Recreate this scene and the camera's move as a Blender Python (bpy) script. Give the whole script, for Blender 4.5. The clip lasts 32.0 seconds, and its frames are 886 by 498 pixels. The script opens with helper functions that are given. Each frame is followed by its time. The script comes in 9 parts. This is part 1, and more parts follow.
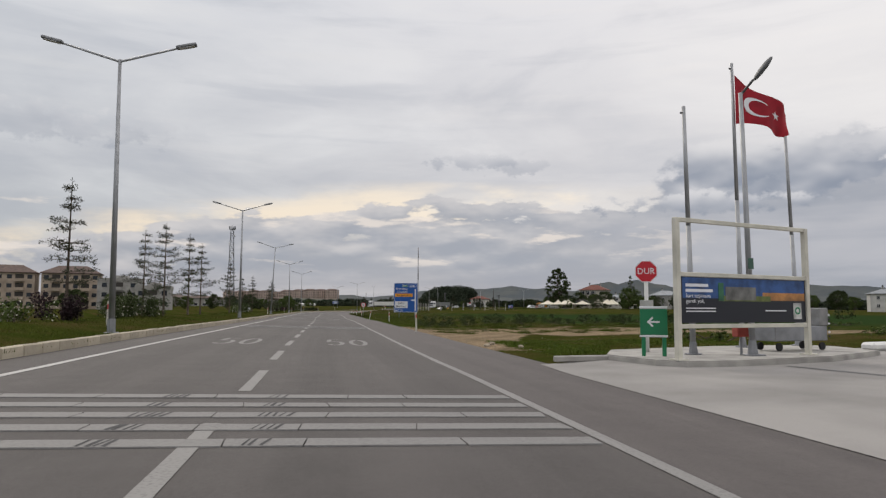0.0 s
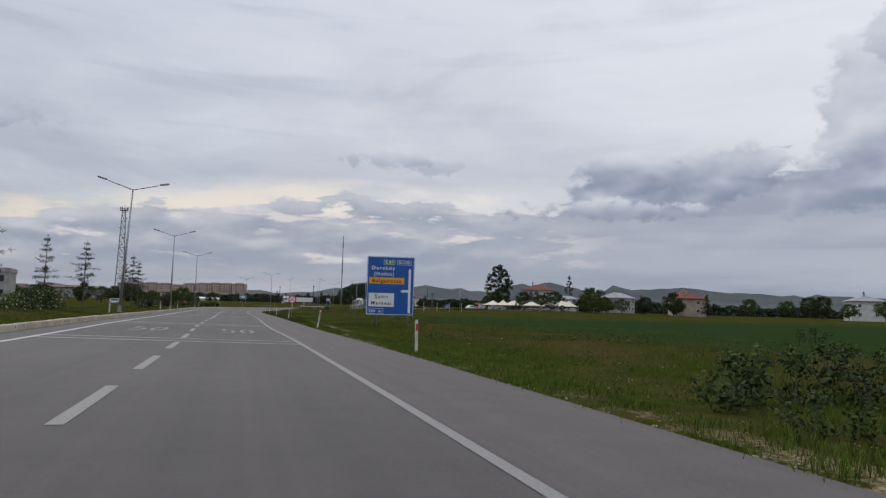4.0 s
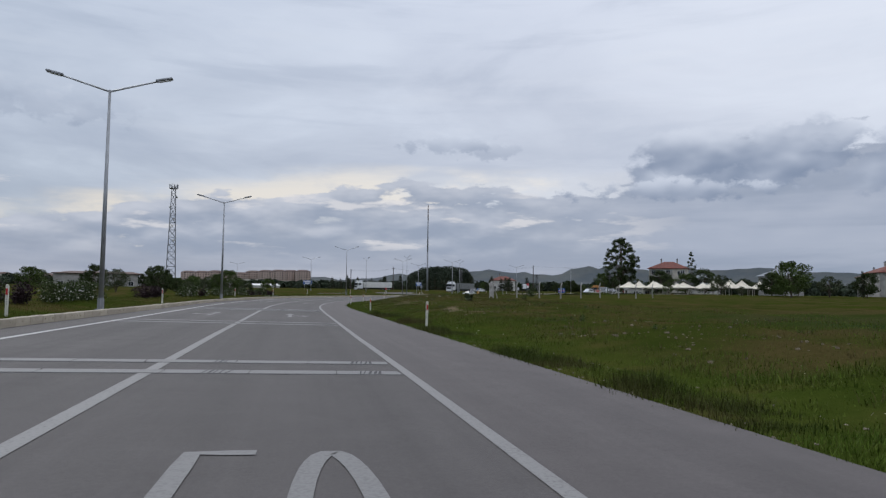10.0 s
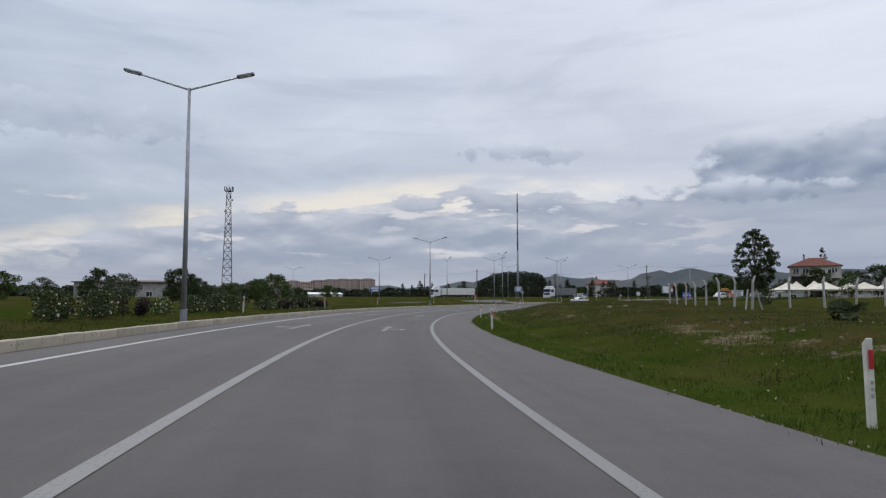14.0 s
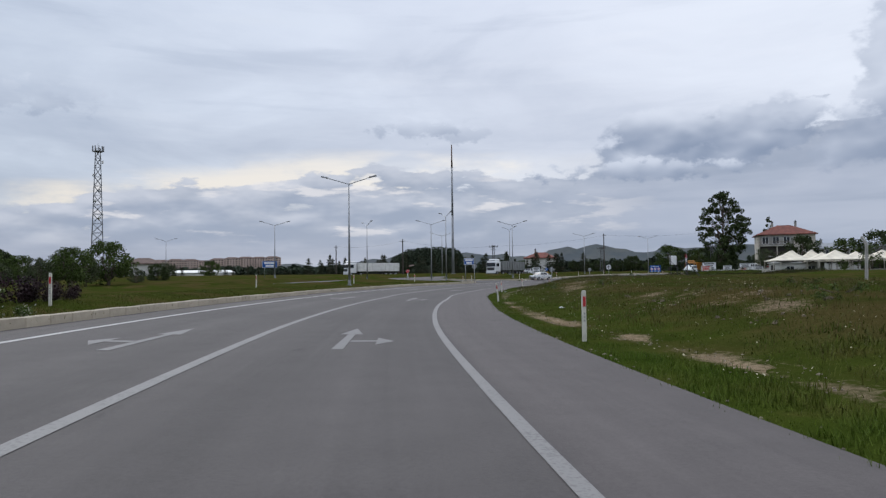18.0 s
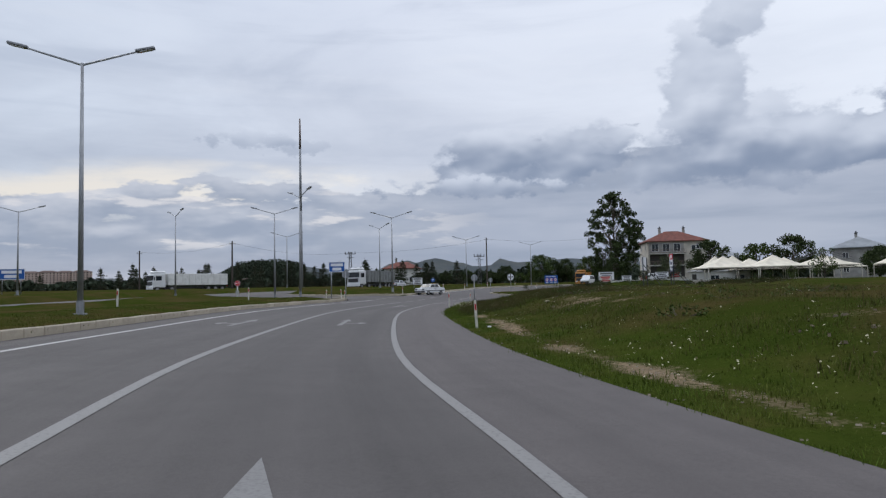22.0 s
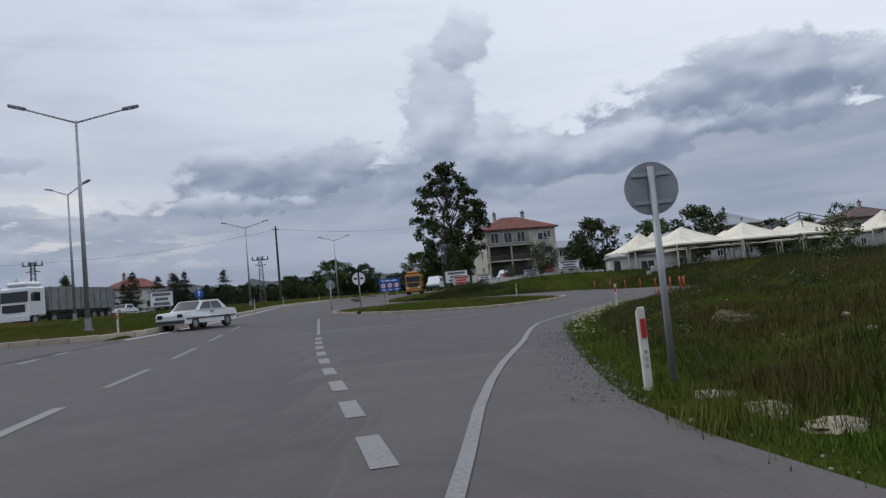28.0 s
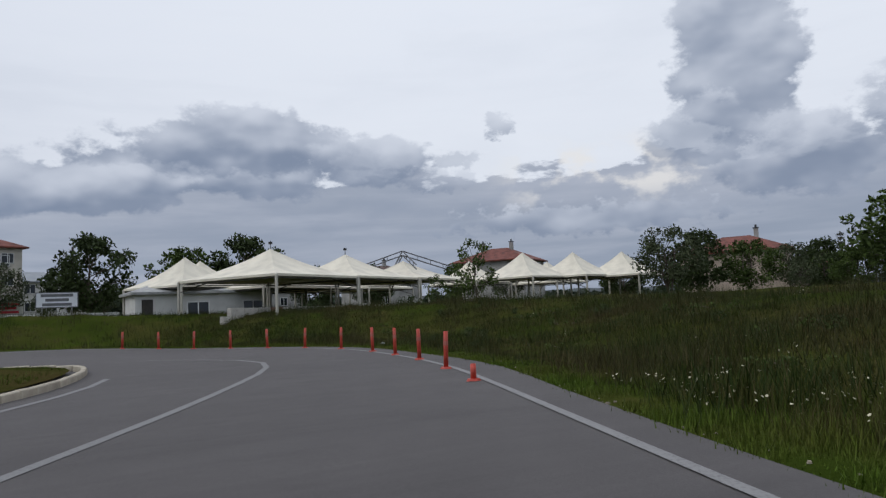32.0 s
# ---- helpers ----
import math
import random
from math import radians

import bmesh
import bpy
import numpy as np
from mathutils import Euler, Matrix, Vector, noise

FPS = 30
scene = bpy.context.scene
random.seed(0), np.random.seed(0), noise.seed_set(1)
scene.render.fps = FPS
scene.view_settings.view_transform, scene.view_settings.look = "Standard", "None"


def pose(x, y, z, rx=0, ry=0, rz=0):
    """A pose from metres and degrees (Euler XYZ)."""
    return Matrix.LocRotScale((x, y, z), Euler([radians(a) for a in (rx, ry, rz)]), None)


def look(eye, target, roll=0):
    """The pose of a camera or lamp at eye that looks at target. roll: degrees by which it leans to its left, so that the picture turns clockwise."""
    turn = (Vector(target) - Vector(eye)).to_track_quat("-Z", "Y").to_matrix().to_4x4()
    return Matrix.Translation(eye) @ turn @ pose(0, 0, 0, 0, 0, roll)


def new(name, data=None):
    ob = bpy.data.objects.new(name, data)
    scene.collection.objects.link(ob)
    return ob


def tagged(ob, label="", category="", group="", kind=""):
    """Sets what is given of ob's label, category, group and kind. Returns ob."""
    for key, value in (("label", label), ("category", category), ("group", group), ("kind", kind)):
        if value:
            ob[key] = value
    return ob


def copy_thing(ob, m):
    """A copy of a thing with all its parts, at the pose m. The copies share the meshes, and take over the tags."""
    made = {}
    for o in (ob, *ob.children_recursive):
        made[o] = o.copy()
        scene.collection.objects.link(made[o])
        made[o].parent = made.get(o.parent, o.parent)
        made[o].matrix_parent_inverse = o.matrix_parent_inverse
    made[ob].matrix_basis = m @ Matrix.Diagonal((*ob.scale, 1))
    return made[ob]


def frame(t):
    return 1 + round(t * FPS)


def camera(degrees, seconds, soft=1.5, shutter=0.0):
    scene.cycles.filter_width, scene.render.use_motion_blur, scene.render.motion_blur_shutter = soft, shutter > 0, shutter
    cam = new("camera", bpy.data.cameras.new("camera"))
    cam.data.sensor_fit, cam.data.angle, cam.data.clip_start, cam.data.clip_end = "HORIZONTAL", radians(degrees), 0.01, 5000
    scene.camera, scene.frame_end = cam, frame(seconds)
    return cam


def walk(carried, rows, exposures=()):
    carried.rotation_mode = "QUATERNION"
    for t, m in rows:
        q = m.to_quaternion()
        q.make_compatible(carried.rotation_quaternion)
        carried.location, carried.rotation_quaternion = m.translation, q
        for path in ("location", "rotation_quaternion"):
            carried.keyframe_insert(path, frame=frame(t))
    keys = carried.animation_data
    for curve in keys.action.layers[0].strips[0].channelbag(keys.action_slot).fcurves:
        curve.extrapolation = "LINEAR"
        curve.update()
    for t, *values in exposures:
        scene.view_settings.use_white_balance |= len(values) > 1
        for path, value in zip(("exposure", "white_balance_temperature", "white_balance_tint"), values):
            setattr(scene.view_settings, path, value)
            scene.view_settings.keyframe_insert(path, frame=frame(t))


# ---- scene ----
cam = camera(65.26, 32.0, soft=1.3)
PATH = [
    (0.0, pose(-0.000, -0.000, 1.178, 94.96, -0.27, -9.02)),
    (0.5, pose(-0.032, 5.571, 1.186, 94.49, -0.09, -9.44)),
    (1.0, pose(-0.092, 11.125, 1.192, 93.93, -0.27, -14.99)),
    (1.5, pose(-0.024, 16.693, 1.194, 94.60, -0.52, -19.08)),
    (2.0, pose(0.041, 22.278, 1.199, 94.66, -0.83, -19.87)),
    (2.5, pose(0.085, 27.860, 1.204, 95.21, -0.94, -19.54)),
    (3.0, pose(0.090, 33.413, 1.207, 95.27, -1.16, -17.59)),
    (3.5, pose(0.069, 38.921, 1.206, 95.09, -1.40, -16.87)),
    (4.0, pose(0.057, 44.393, 1.204, 94.99, -1.50, -16.32)),
    (4.5, pose(0.068, 49.834, 1.202, 94.89, -1.58, -15.78)),
    (5.0, pose(0.105, 55.253, 1.199, 94.77, -1.65, -15.23)),
    (5.5, pose(0.149, 60.655, 1.199, 94.64, -1.70, -14.69)),
    (6.0, pose(0.156, 66.049, 1.200, 95.31, -0.77, -13.16)),
    (6.5, pose(0.070, 71.388, 1.201, 94.29, -0.85, -12.97)),
    (7.0, pose(0.056, 76.650, 1.200, 94.12, -1.00, -10.09)),
    (7.5, pose(0.040, 81.870, 1.200, 94.41, -0.65, -10.08)),
    (8.0, pose(0.023, 87.206, 1.199, 93.72, -0.27, -9.79)),
    (8.5, pose(0.014, 92.609, 1.199, 94.57, 0.05, -10.79)),
    (9.0, pose(0.012, 98.025, 1.197, 94.60, -1.07, -11.38)),
    (9.5, pose(-0.022, 103.389, 1.195, 95.04, -0.36, -10.48)),
    (10.0, pose(-0.025, 108.593, 1.189, 93.65, -0.69, -11.38)),
    (10.5, pose(-0.164, 113.875, 1.183, 93.38, -0.14, -11.39)),
    (11.0, pose(-0.332, 119.175, 1.180, 93.92, 0.97, -11.92)),
    (11.5, pose(-0.450, 124.443, 1.181, 93.94, 0.70, -12.25)),
    (12.0, pose(-0.528, 129.703, 1.184, 94.41, 0.34, -11.47)),
    (12.5, pose(-0.585, 134.978, 1.187, 94.48, 0.01, -11.80)),
    (13.0, pose(-0.610, 140.284, 1.189, 94.80, -0.01, -13.48)),
    (13.5, pose(-0.606, 145.640, 1.193, 94.68, -0.25, -11.95)),
    (14.0, pose(-0.566, 150.964, 1.197, 94.25, 0.07, -6.16)),
    (14.5, pose(-0.446, 156.213, 1.200, 94.38, 0.60, -7.02)),
    (15.0, pose(-0.243, 161.412, 1.201, 93.98, 0.52, -7.60)),
    (15.5, pose(0.029, 166.550, 1.202, 93.56, 0.44, -8.22)),
    (16.0, pose(0.357, 171.612, 1.203, 93.11, 0.38, -8.86)),
    (16.5, pose(0.727, 176.586, 1.203, 92.63, 0.34, -9.53)),
    (17.0, pose(1.126, 181.461, 1.202, 92.78, -0.32, -11.41)),
    (17.5, pose(1.554, 186.225, 1.200, 92.11, 0.63, -12.89)),
    (18.0, pose(2.045, 190.911, 1.197, 92.35, 0.74, -13.62)),
    (18.5, pose(2.617, 195.553, 1.196, 92.53, 0.91, -15.25)),
    (19.0, pose(3.292, 200.180, 1.198, 92.41, -0.25, -18.24)),
    (19.5, pose(4.005, 204.793, 1.201, 92.68, 2.56, -18.49)),
    (20.0, pose(4.816, 209.334, 1.206, 93.11, 2.51, -20.69)),
    (20.5, pose(5.735, 213.754, 1.211, 93.12, 1.88, -22.54)),
    (21.0, pose(6.764, 218.004, 1.216, 93.32, 2.16, -24.49)),
    (21.5, pose(7.966, 222.011, 1.217, 93.25, 1.64, -26.56)),
    (22.0, pose(9.068, 226.120, 1.213, 93.30, 1.23, -26.93)),
    (22.5, pose(10.215, 230.258, 1.208, 94.56, 0.15, -32.40)),
    (23.0, pose(11.606, 234.411, 1.206, 94.10, 0.80, -35.63)),
    (23.5, pose(13.181, 238.566, 1.205, 93.76, 0.65, -37.04)),
    (24.0, pose(14.881, 242.685, 1.204, 93.38, 0.80, -37.10)),
    (24.5, pose(16.618, 246.781, 1.202, 93.40, 0.43, -37.50)),
    (25.0, pose(18.392, 250.799, 1.197, 92.97, 0.91, -38.65)),
    (25.5, pose(20.221, 254.739, 1.190, 92.50, 1.35, -39.82)),
    (26.0, pose(22.123, 258.601, 1.183, 92.01, 1.77, -41.02)),
    (26.5, pose(24.119, 262.386, 1.178, 91.50, 2.17, -42.23)),
    (27.0, pose(26.226, 266.092, 1.181, 92.40, 3.08, -45.43)),
    (27.5, pose(28.394, 269.694, 1.186, 92.87, 3.94, -45.72)),
    (28.0, pose(30.609, 273.109, 1.191, 93.53, 5.31, -47.11)),
    (28.5, pose(32.870, 276.291, 1.194, 93.23, 6.05, -52.44)),
    (29.0, pose(35.399, 279.155, 1.196, 92.67, 6.24, -56.81)),
    (29.5, pose(38.120, 281.694, 1.198, 93.18, 6.59, -62.19)),
    (30.0, pose(41.069, 283.943, 1.197, 93.84, 6.51, -66.58)),
    (30.5, pose(44.238, 285.916, 1.194, 94.09, 4.56, -74.51)),
    (31.0, pose(47.524, 287.604, 1.188, 94.39, 3.14, -82.09)),
    (31.5, pose(50.869, 289.006, 1.181, 93.66, 2.98, -87.13)),
    (32.0, pose(54.237, 290.185, 1.171, 95.06, 2.62, -88.68)),
]
walk(cam, PATH, ((0.0, 0.0, 7150, 10), (2.0, -0.02, 7000, 10), (3.5, -0.1, 6650, 10), (5.5, -0.2, 6150, 9), (9.0, -0.12, 6150, 9), (13.0, -0.1, 6250, 9), (17.0, 0.04, 6200, 9), (20.0, 0.0, 6150, 9), (24.5, -0.12, 6150, 9), (28.0, -0.2, 6150, 9), (32.0, -0.24, 6200, 9)))


# ---- light: overcast evening sky, wide soft sun ----
SUN_AZ, SUN_EL = -20.0, 38.0


def build_world():
    w = bpy.data.worlds.new("overcast_sky")
    scene.world = w
    w.use_nodes = True
    nt = w.node_tree
    nt.nodes.clear()
    N, L = nt.nodes.new, nt.links.new

    def math1(op, a, b=None, c=None, clamp=False):
        n = N("ShaderNodeMath")
        n.operation, n.use_clamp = op, clamp
        for i, v in enumerate((a, b, c)):
            if v is None:
                continue
            if isinstance(v, (int, float)):
                n.inputs[i].default_value = v
            else:
                L(v, n.inputs[i])
        return n.outputs[0]

    def smooth(v, lo, hi):
        n = N("ShaderNodeMapRange")
        n.interpolation_type = "SMOOTHSTEP"
        L(v, n.inputs[0])
        n.inputs[1].default_value, n.inputs[2].default_value = lo, hi
        return n.outputs[0]

    def mix(f, a, b):
        n = N("ShaderNodeMix")
        n.data_type = "RGBA"
        for s, v in ((n.inputs[0], f), (n.inputs[6], a), (n.inputs[7], b)):
            if isinstance(v, tuple):
                s.default_value = (*v, 1)
            elif isinstance(v, (int, float)):
                s.default_value = v
            else:
                L(v, s)
        return n.outputs[2]

    tc = N("ShaderNodeTexCoord")
    sep = N("ShaderNodeSeparateXYZ")
    L(tc.outputs["Generated"], sep.inputs[0])
    az = math1("MULTIPLY", math1("ARCTAN2", sep.outputs[0], sep.outputs[1]), 57.2958)
    el = math1("MULTIPLY", math1("ARCSINE", sep.outputs[2]), 57.2958)

    def fbm(sx, sy, off, detail=7.0, rough=0.6, dist=0.0):
        c = N("ShaderNodeCombineXYZ")
        L(math1("MULTIPLY", az, sx), c.inputs[0])
        L(math1("MULTIPLY", el, sy), c.inputs[1])
        c.inputs[2].default_value = off
        n = N("ShaderNodeTexNoise")
        L(c.outputs[0], n.inputs["Vector"])
        n.inputs["Scale"].default_value = 1.0
        n.inputs["Detail"].default_value = detail
        n.inputs["Roughness"].default_value = rough
        n.inputs["Distortion"].default_value = dist
        return n.outputs[0]

    def shifted(da, de):
        return math1("ADD", az, da), math1("ADD", el, de)

    def fbm2(a, e, sx, sy, off, detail, rough):
        c = N("ShaderNodeCombineXYZ")
        L(math1("MULTIPLY", a, sx), c.inputs[0])
        L(math1("MULTIPLY", e, sy), c.inputs[1])
        c.inputs[2].default_value = off
        n = N("ShaderNodeTexNoise")
        L(c.outputs[0], n.inputs["Vector"])
        n.inputs["Scale"].default_value, n.inputs["Detail"].default_value, n.inputs["Roughness"].default_value = 1.0, detail, rough
        return n.outputs[0]

    wide = fbm(0.055, 0.16, 1.7, 6.0, 0.55, 0.3)
    streak = fbm(0.045, 0.42, 6.4, 5.0, 0.55, 0.2)
    billow = fbm2(az, el, 0.21, 0.34, 9.3, 6.0, 0.52)
    soft = fbm2(az, el, 0.21, 0.34, 9.3, 2.5, 0.45)
    soft_up = fbm2(*shifted(-0.7, 1.3), 0.21, 0.34, 9.3, 2.5, 0.45)
    relief = math1("MULTIPLY", math1("SUBTRACT", soft, soft_up), 2.6)
    fine = fbm2(az, el, 0.19, 0.52, 4.1, 7.0, 0.54)
    fine_s = fbm2(az, el, 0.19, 0.52, 4.1, 3.5, 0.5)
    fine_up = fbm2(*shifted(-0.4, 0.8), 0.19, 0.52, 4.1, 3.5, 0.5)
    relief_f = math1("MULTIPLY", math1("SUBTRACT", fine_up, fine_s), 4.4)

    sky = N("ShaderNodeTexSky")
    sky.sky_type, sky.sun_disc = "NISHITA", False
    sky.sun_elevation, sky.sun_rotation = radians(SUN_EL), radians(SUN_AZ)
    clear = mix(1.0, (0, 0, 0), sky.outputs[0])
    dim = N("ShaderNodeVectorMath")
    dim.operation = "SCALE"
    L(clear, dim.inputs[0])
    dim.inputs["Scale"].default_value = 0.1

    # high deck: lighter with height, soft streaks
    ramp = N("ShaderNodeValToRGB")
    L(math1("DIVIDE", el, 90.0, clamp=True), ramp.inputs[0])
    cr = ramp.color_ramp
    cr.elements[0].position, cr.elements[0].color = 0.0, (0.40, 0.43, 0.52, 1)
    cr.elements[1].position, cr.elements[1].color = 1.0, (1.3, 1.34, 1.48, 1)
    for p, c in ((0.06, (0.48, 0.51, 0.58)), (0.12, (0.56, 0.585, 0.665)), (0.2, (0.63, 0.655, 0.74)), (0.3, (0.74, 0.765, 0.86)), (0.45, (1.05, 1.08, 1.18))):
        e = cr.elements.new(p)
        e.color = (*c, 1)
    east = smooth(az, 0.0, 85.0)
    deck = mix(math1("MULTIPLY", smooth(wide, 0.42, 0.78), 0.8), ramp.outputs[0], mix(0.12, (0.80, 0.81, 0.87), dim.outputs[0]))
    deck = mix(math1("MULTIPLY", smooth(wide, 0.50, 0.30), 0.45), deck, (0.42, 0.46, 0.56))
    deck = mix(math1("MULTIPLY", smooth(streak, 0.52, 0.70), 0.35), deck, (0.74, 0.75, 0.81))
    deck = mix(math1("MULTIPLY", smooth(streak, 0.48, 0.30), 0.32), deck, (0.43, 0.47, 0.57))
    deck = mix(math1("MULTIPLY", east, 0.7), deck, (0.97, 0.985, 1.03))
    tint = N("ShaderNodeMix")
    tint.data_type, tint.blend_type = "RGBA", "MULTIPLY"
    tint.inputs[0].default_value = 1.0
    L(deck, tint.inputs[6])
    L(mix(smooth(az, -30.0, 35.0), (0.885, 0.93, 0.955), (1.035, 1.04, 1.045)), tint.inputs[7])
    deck = tint.outputs[2]
    deck = mix(smooth(el, 26.0, 60.0), deck, ramp.outputs[0])

    # the bright break below the deck, closed by a low band of cumulus
    dip = math1("MINIMUM", math1("SUBTRACT", az, 12.0), 0.0)
    line = math1("SUBTRACT", 9.1, math1("MULTIPLY", math1("MULTIPLY", dip, dip), 0.0035))
    glow = mix(smooth(az, -30.0, 30.0), (0.88, 0.79, 0.67), (0.92, 0.86, 0.79))
    open_az = math1("MULTIPLY", smooth(az, -60.0, -30.0), smooth(az, 33.0, 24.0))
    above = math1("ADD", math1("SUBTRACT", el, line), math1("MULTIPLY", math1("SUBTRACT", streak, 0.5), 3.5))
    patchy = smooth(fbm2(az, el, 0.11, 0.3, 13.0, 5.0, 0.55), 0.40, 0.60)
    hole = math1("MULTIPLY", math1("MULTIPLY", smooth(above, 1.7, 0.0), open_az), math1("MULTIPLY_ADD", patchy, 0.8, 0.2))
    col = mix(math1("MULTIPLY", hole, 0.9), deck, glow)
    below = math1("SUBTRACT", math1("SUBTRACT", line, 0.75), el)
    cover = math1("ADD", math1("MULTIPLY", below, 0.42), math1("MULTIPLY", math1("SUBTRACT", 0.5, fine), 3.4))
    cover = math1("ADD", cover, math1("MULTIPLY", smooth(below, 1.2, 2.4), math1("MULTIPLY", smooth(below, 5.0, 3.0), -0.6)))
    cover = math1("ADD", cover, math1("MULTIPLY", smooth(az, 24.0, 36.0), 1.2))
    bandm = smooth(cover, -0.12, 0.13)
    lit = smooth(math1("ADD", math1("MULTIPLY", relief_f, 0.55), math1("MULTIPLY", below, -0.10)), -0.75, 0.75)
    bandc = mix(lit, (0.335, 0.38, 0.475), (0.61, 0.625, 0.685))
    bandc = mix(math1("MULTIPLY", smooth(az, 16.0, 30.0), 0.8), bandc, mix(smooth(streak, 0.36, 0.66), (0.315, 0.36, 0.455), (0.43, 0.465, 0.555)))
    bandc = mix(smooth(el, 4.2, 1.2), bandc, mix(smooth(az, 14.0, 34.0), mix(smooth(streak, 0.35, 0.65), (0.36, 0.39, 0.475), (0.50, 0.515, 0.58)), mix(smooth(streak, 0.35, 0.65), (0.31, 0.35, 0.435), (0.40, 0.43, 0.515))))
    col = mix(math1("MULTIPLY", bandm, 0.94), col, bandc)
    slit = math1("MULTIPLY", smooth(fbm2(az, el, 0.13, 0.62, 21.0, 6.0, 0.55), 0.555, 0.65), math1("MULTIPLY", smooth(el, 2.6, 4.2), smooth(el, 9.0, 7.2)))
    col = mix(math1("MULTIPLY", math1("MULTIPLY", slit, math1("MULTIPLY", smooth(az, -40.0, -25.0), smooth(az, 34.0, 20.0))), 0.75), col, (0.80, 0.765, 0.76))
    gap2 = math1("MULTIPLY", smooth(billow, 0.48, 0.62), smooth(math1("ABSOLUTE", math1("SUBTRACT", el, 10.6)), 3.6, 1.0))
    gap2 = math1("MULTIPLY", gap2, math1("MULTIPLY", smooth(az, 92.0, 99.0), smooth(az, 118.0, 108.0)))
    col = mix(math1("MULTIPLY", gap2, 0.8), col, (0.95, 0.91, 0.87))
    low = math1("MULTIPLY", smooth(math1("ADD", el, math1("MULTIPLY", streak, 6.0)), 10.5, 7.5), smooth(az, 30.0, 50.0))
    col = mix(math1("MULTIPLY", low, 0.8), col, mix(smooth(streak, 0.35, 0.68), (0.34, 0.385, 0.475), (0.48, 0.51, 0.59)))

    # cumulus: azimuth, elevation, half widths, strength
    puffs = ((11.5, 12.2, 3.4, 1.1, 0.4), (15.2, 11.6, 2.4, 0.9, 0.35), (33.0, 9.6, 9.0, 1.9, 0.95), (31.0, 10.8, 5.0, 2.0, 0.8), (38.5, 10.6, 5.0, 2.6, 0.85), (29.5, 8.2, 7.0, 1.0, 0.7),
             (47, 9.4, 5.5, 2.6, 0.75), (48.5, 14.5, 3.6, 6.2, 0.55), (54, 10.2, 7, 3.0, 0.8), (50.5, 19.5, 2.6, 2.6, 0.5), (70, 11.6, 13.0, 2.8, 0.95), (73, 13.6, 9.5, 3.0, 0.9), (61, 10.0, 9, 2.2, 0.85), (83, 12.2, 5.5, 2.5, 0.85),
             (113.0, 18.0, 5.0, 10.5, 0.85), (117, 10.0, 7.0, 3.6, 0.85), (110.5, 12.5, 4.5, 3.0, 0.7), (93.8, 14.8, 1.3, 1.2, 0.6), (90.5, 12.4, 2.2, 0.9, 0.4), (52, 10.5, 6.5, 4.6, 0.5), (88.5, 10.6, 3.2, 1.2, 0.5), (101, 6.8, 11, 1.5, 0.7), (128, 12, 8, 6, 0.7), (-24, 13, 9, 1.6, 0.35))
    lump = math1("MULTIPLY", math1("SUBTRACT", billow, 0.5), -1.45)
    curl = math1("MULTIPLY", math1("SUBTRACT", fbm2(az, el, 0.75, 1.05, 2.2, 6.0, 0.58), 0.5), -2.0)
    lump_small = math1("ADD", math1("MULTIPLY", lump, 0.5), math1("MULTIPLY", curl, 1.5))
    lump = math1("ADD", lump, math1("MULTIPLY", curl, 0.36))
    for a, e, ra, re, k in puffs:
        da = math1("DIVIDE", math1("SUBTRACT", az, float(a)), ra)
        de = math1("DIVIDE", math1("SUBTRACT", el, float(e)), re)
        low_side = math1("MULTIPLY", math1("MINIMUM", de, 0.0), 0.35)
        dd = math1("ADD", de, low_side)
        d = math1("SQRT", math1("ADD", math1("MULTIPLY", da, da), math1("MULTIPLY", dd, dd)))
        d = math1("ADD", d, lump if re > 1.7 else lump_small)
        m = math1("MULTIPLY", smooth(d, 1.08, 0.80) if re > 1.7 else smooth(d, 1.15, 0.6), float(k))
        shade = smooth(math1("ADD", math1("MULTIPLY", de, 0.9), relief), -0.75, 1.35)
        col = mix(m, col, mix(shade, (0.255, 0.305, 0.41), (0.70, 0.73, 0.81)))
    bg = N("ShaderNodeBackground")
    L(col, bg.inputs[0])
    bg.inputs[1].default_value = 1.0
    out = N("ShaderNodeOutputWorld")
    L(bg.outputs[0], out.inputs[0])


build_world()
sun_data = bpy.data.lights.new("sun", "SUN")
sun_data.energy, sun_data.angle, sun_data.color = 0.9, radians(25), (1.0, 0.95, 0.88)
sun = new("sun", sun_data)
_a, _e = radians(SUN_AZ), radians(SUN_EL)
sun.matrix_world = look((0, 0, 80), (-math.sin(_a) * math.cos(_e) * 50, -math.cos(_a) * math.cos(_e) * 50, 80 - 50 * math.sin(_e)))


# ---- materials ----
MATS = {}


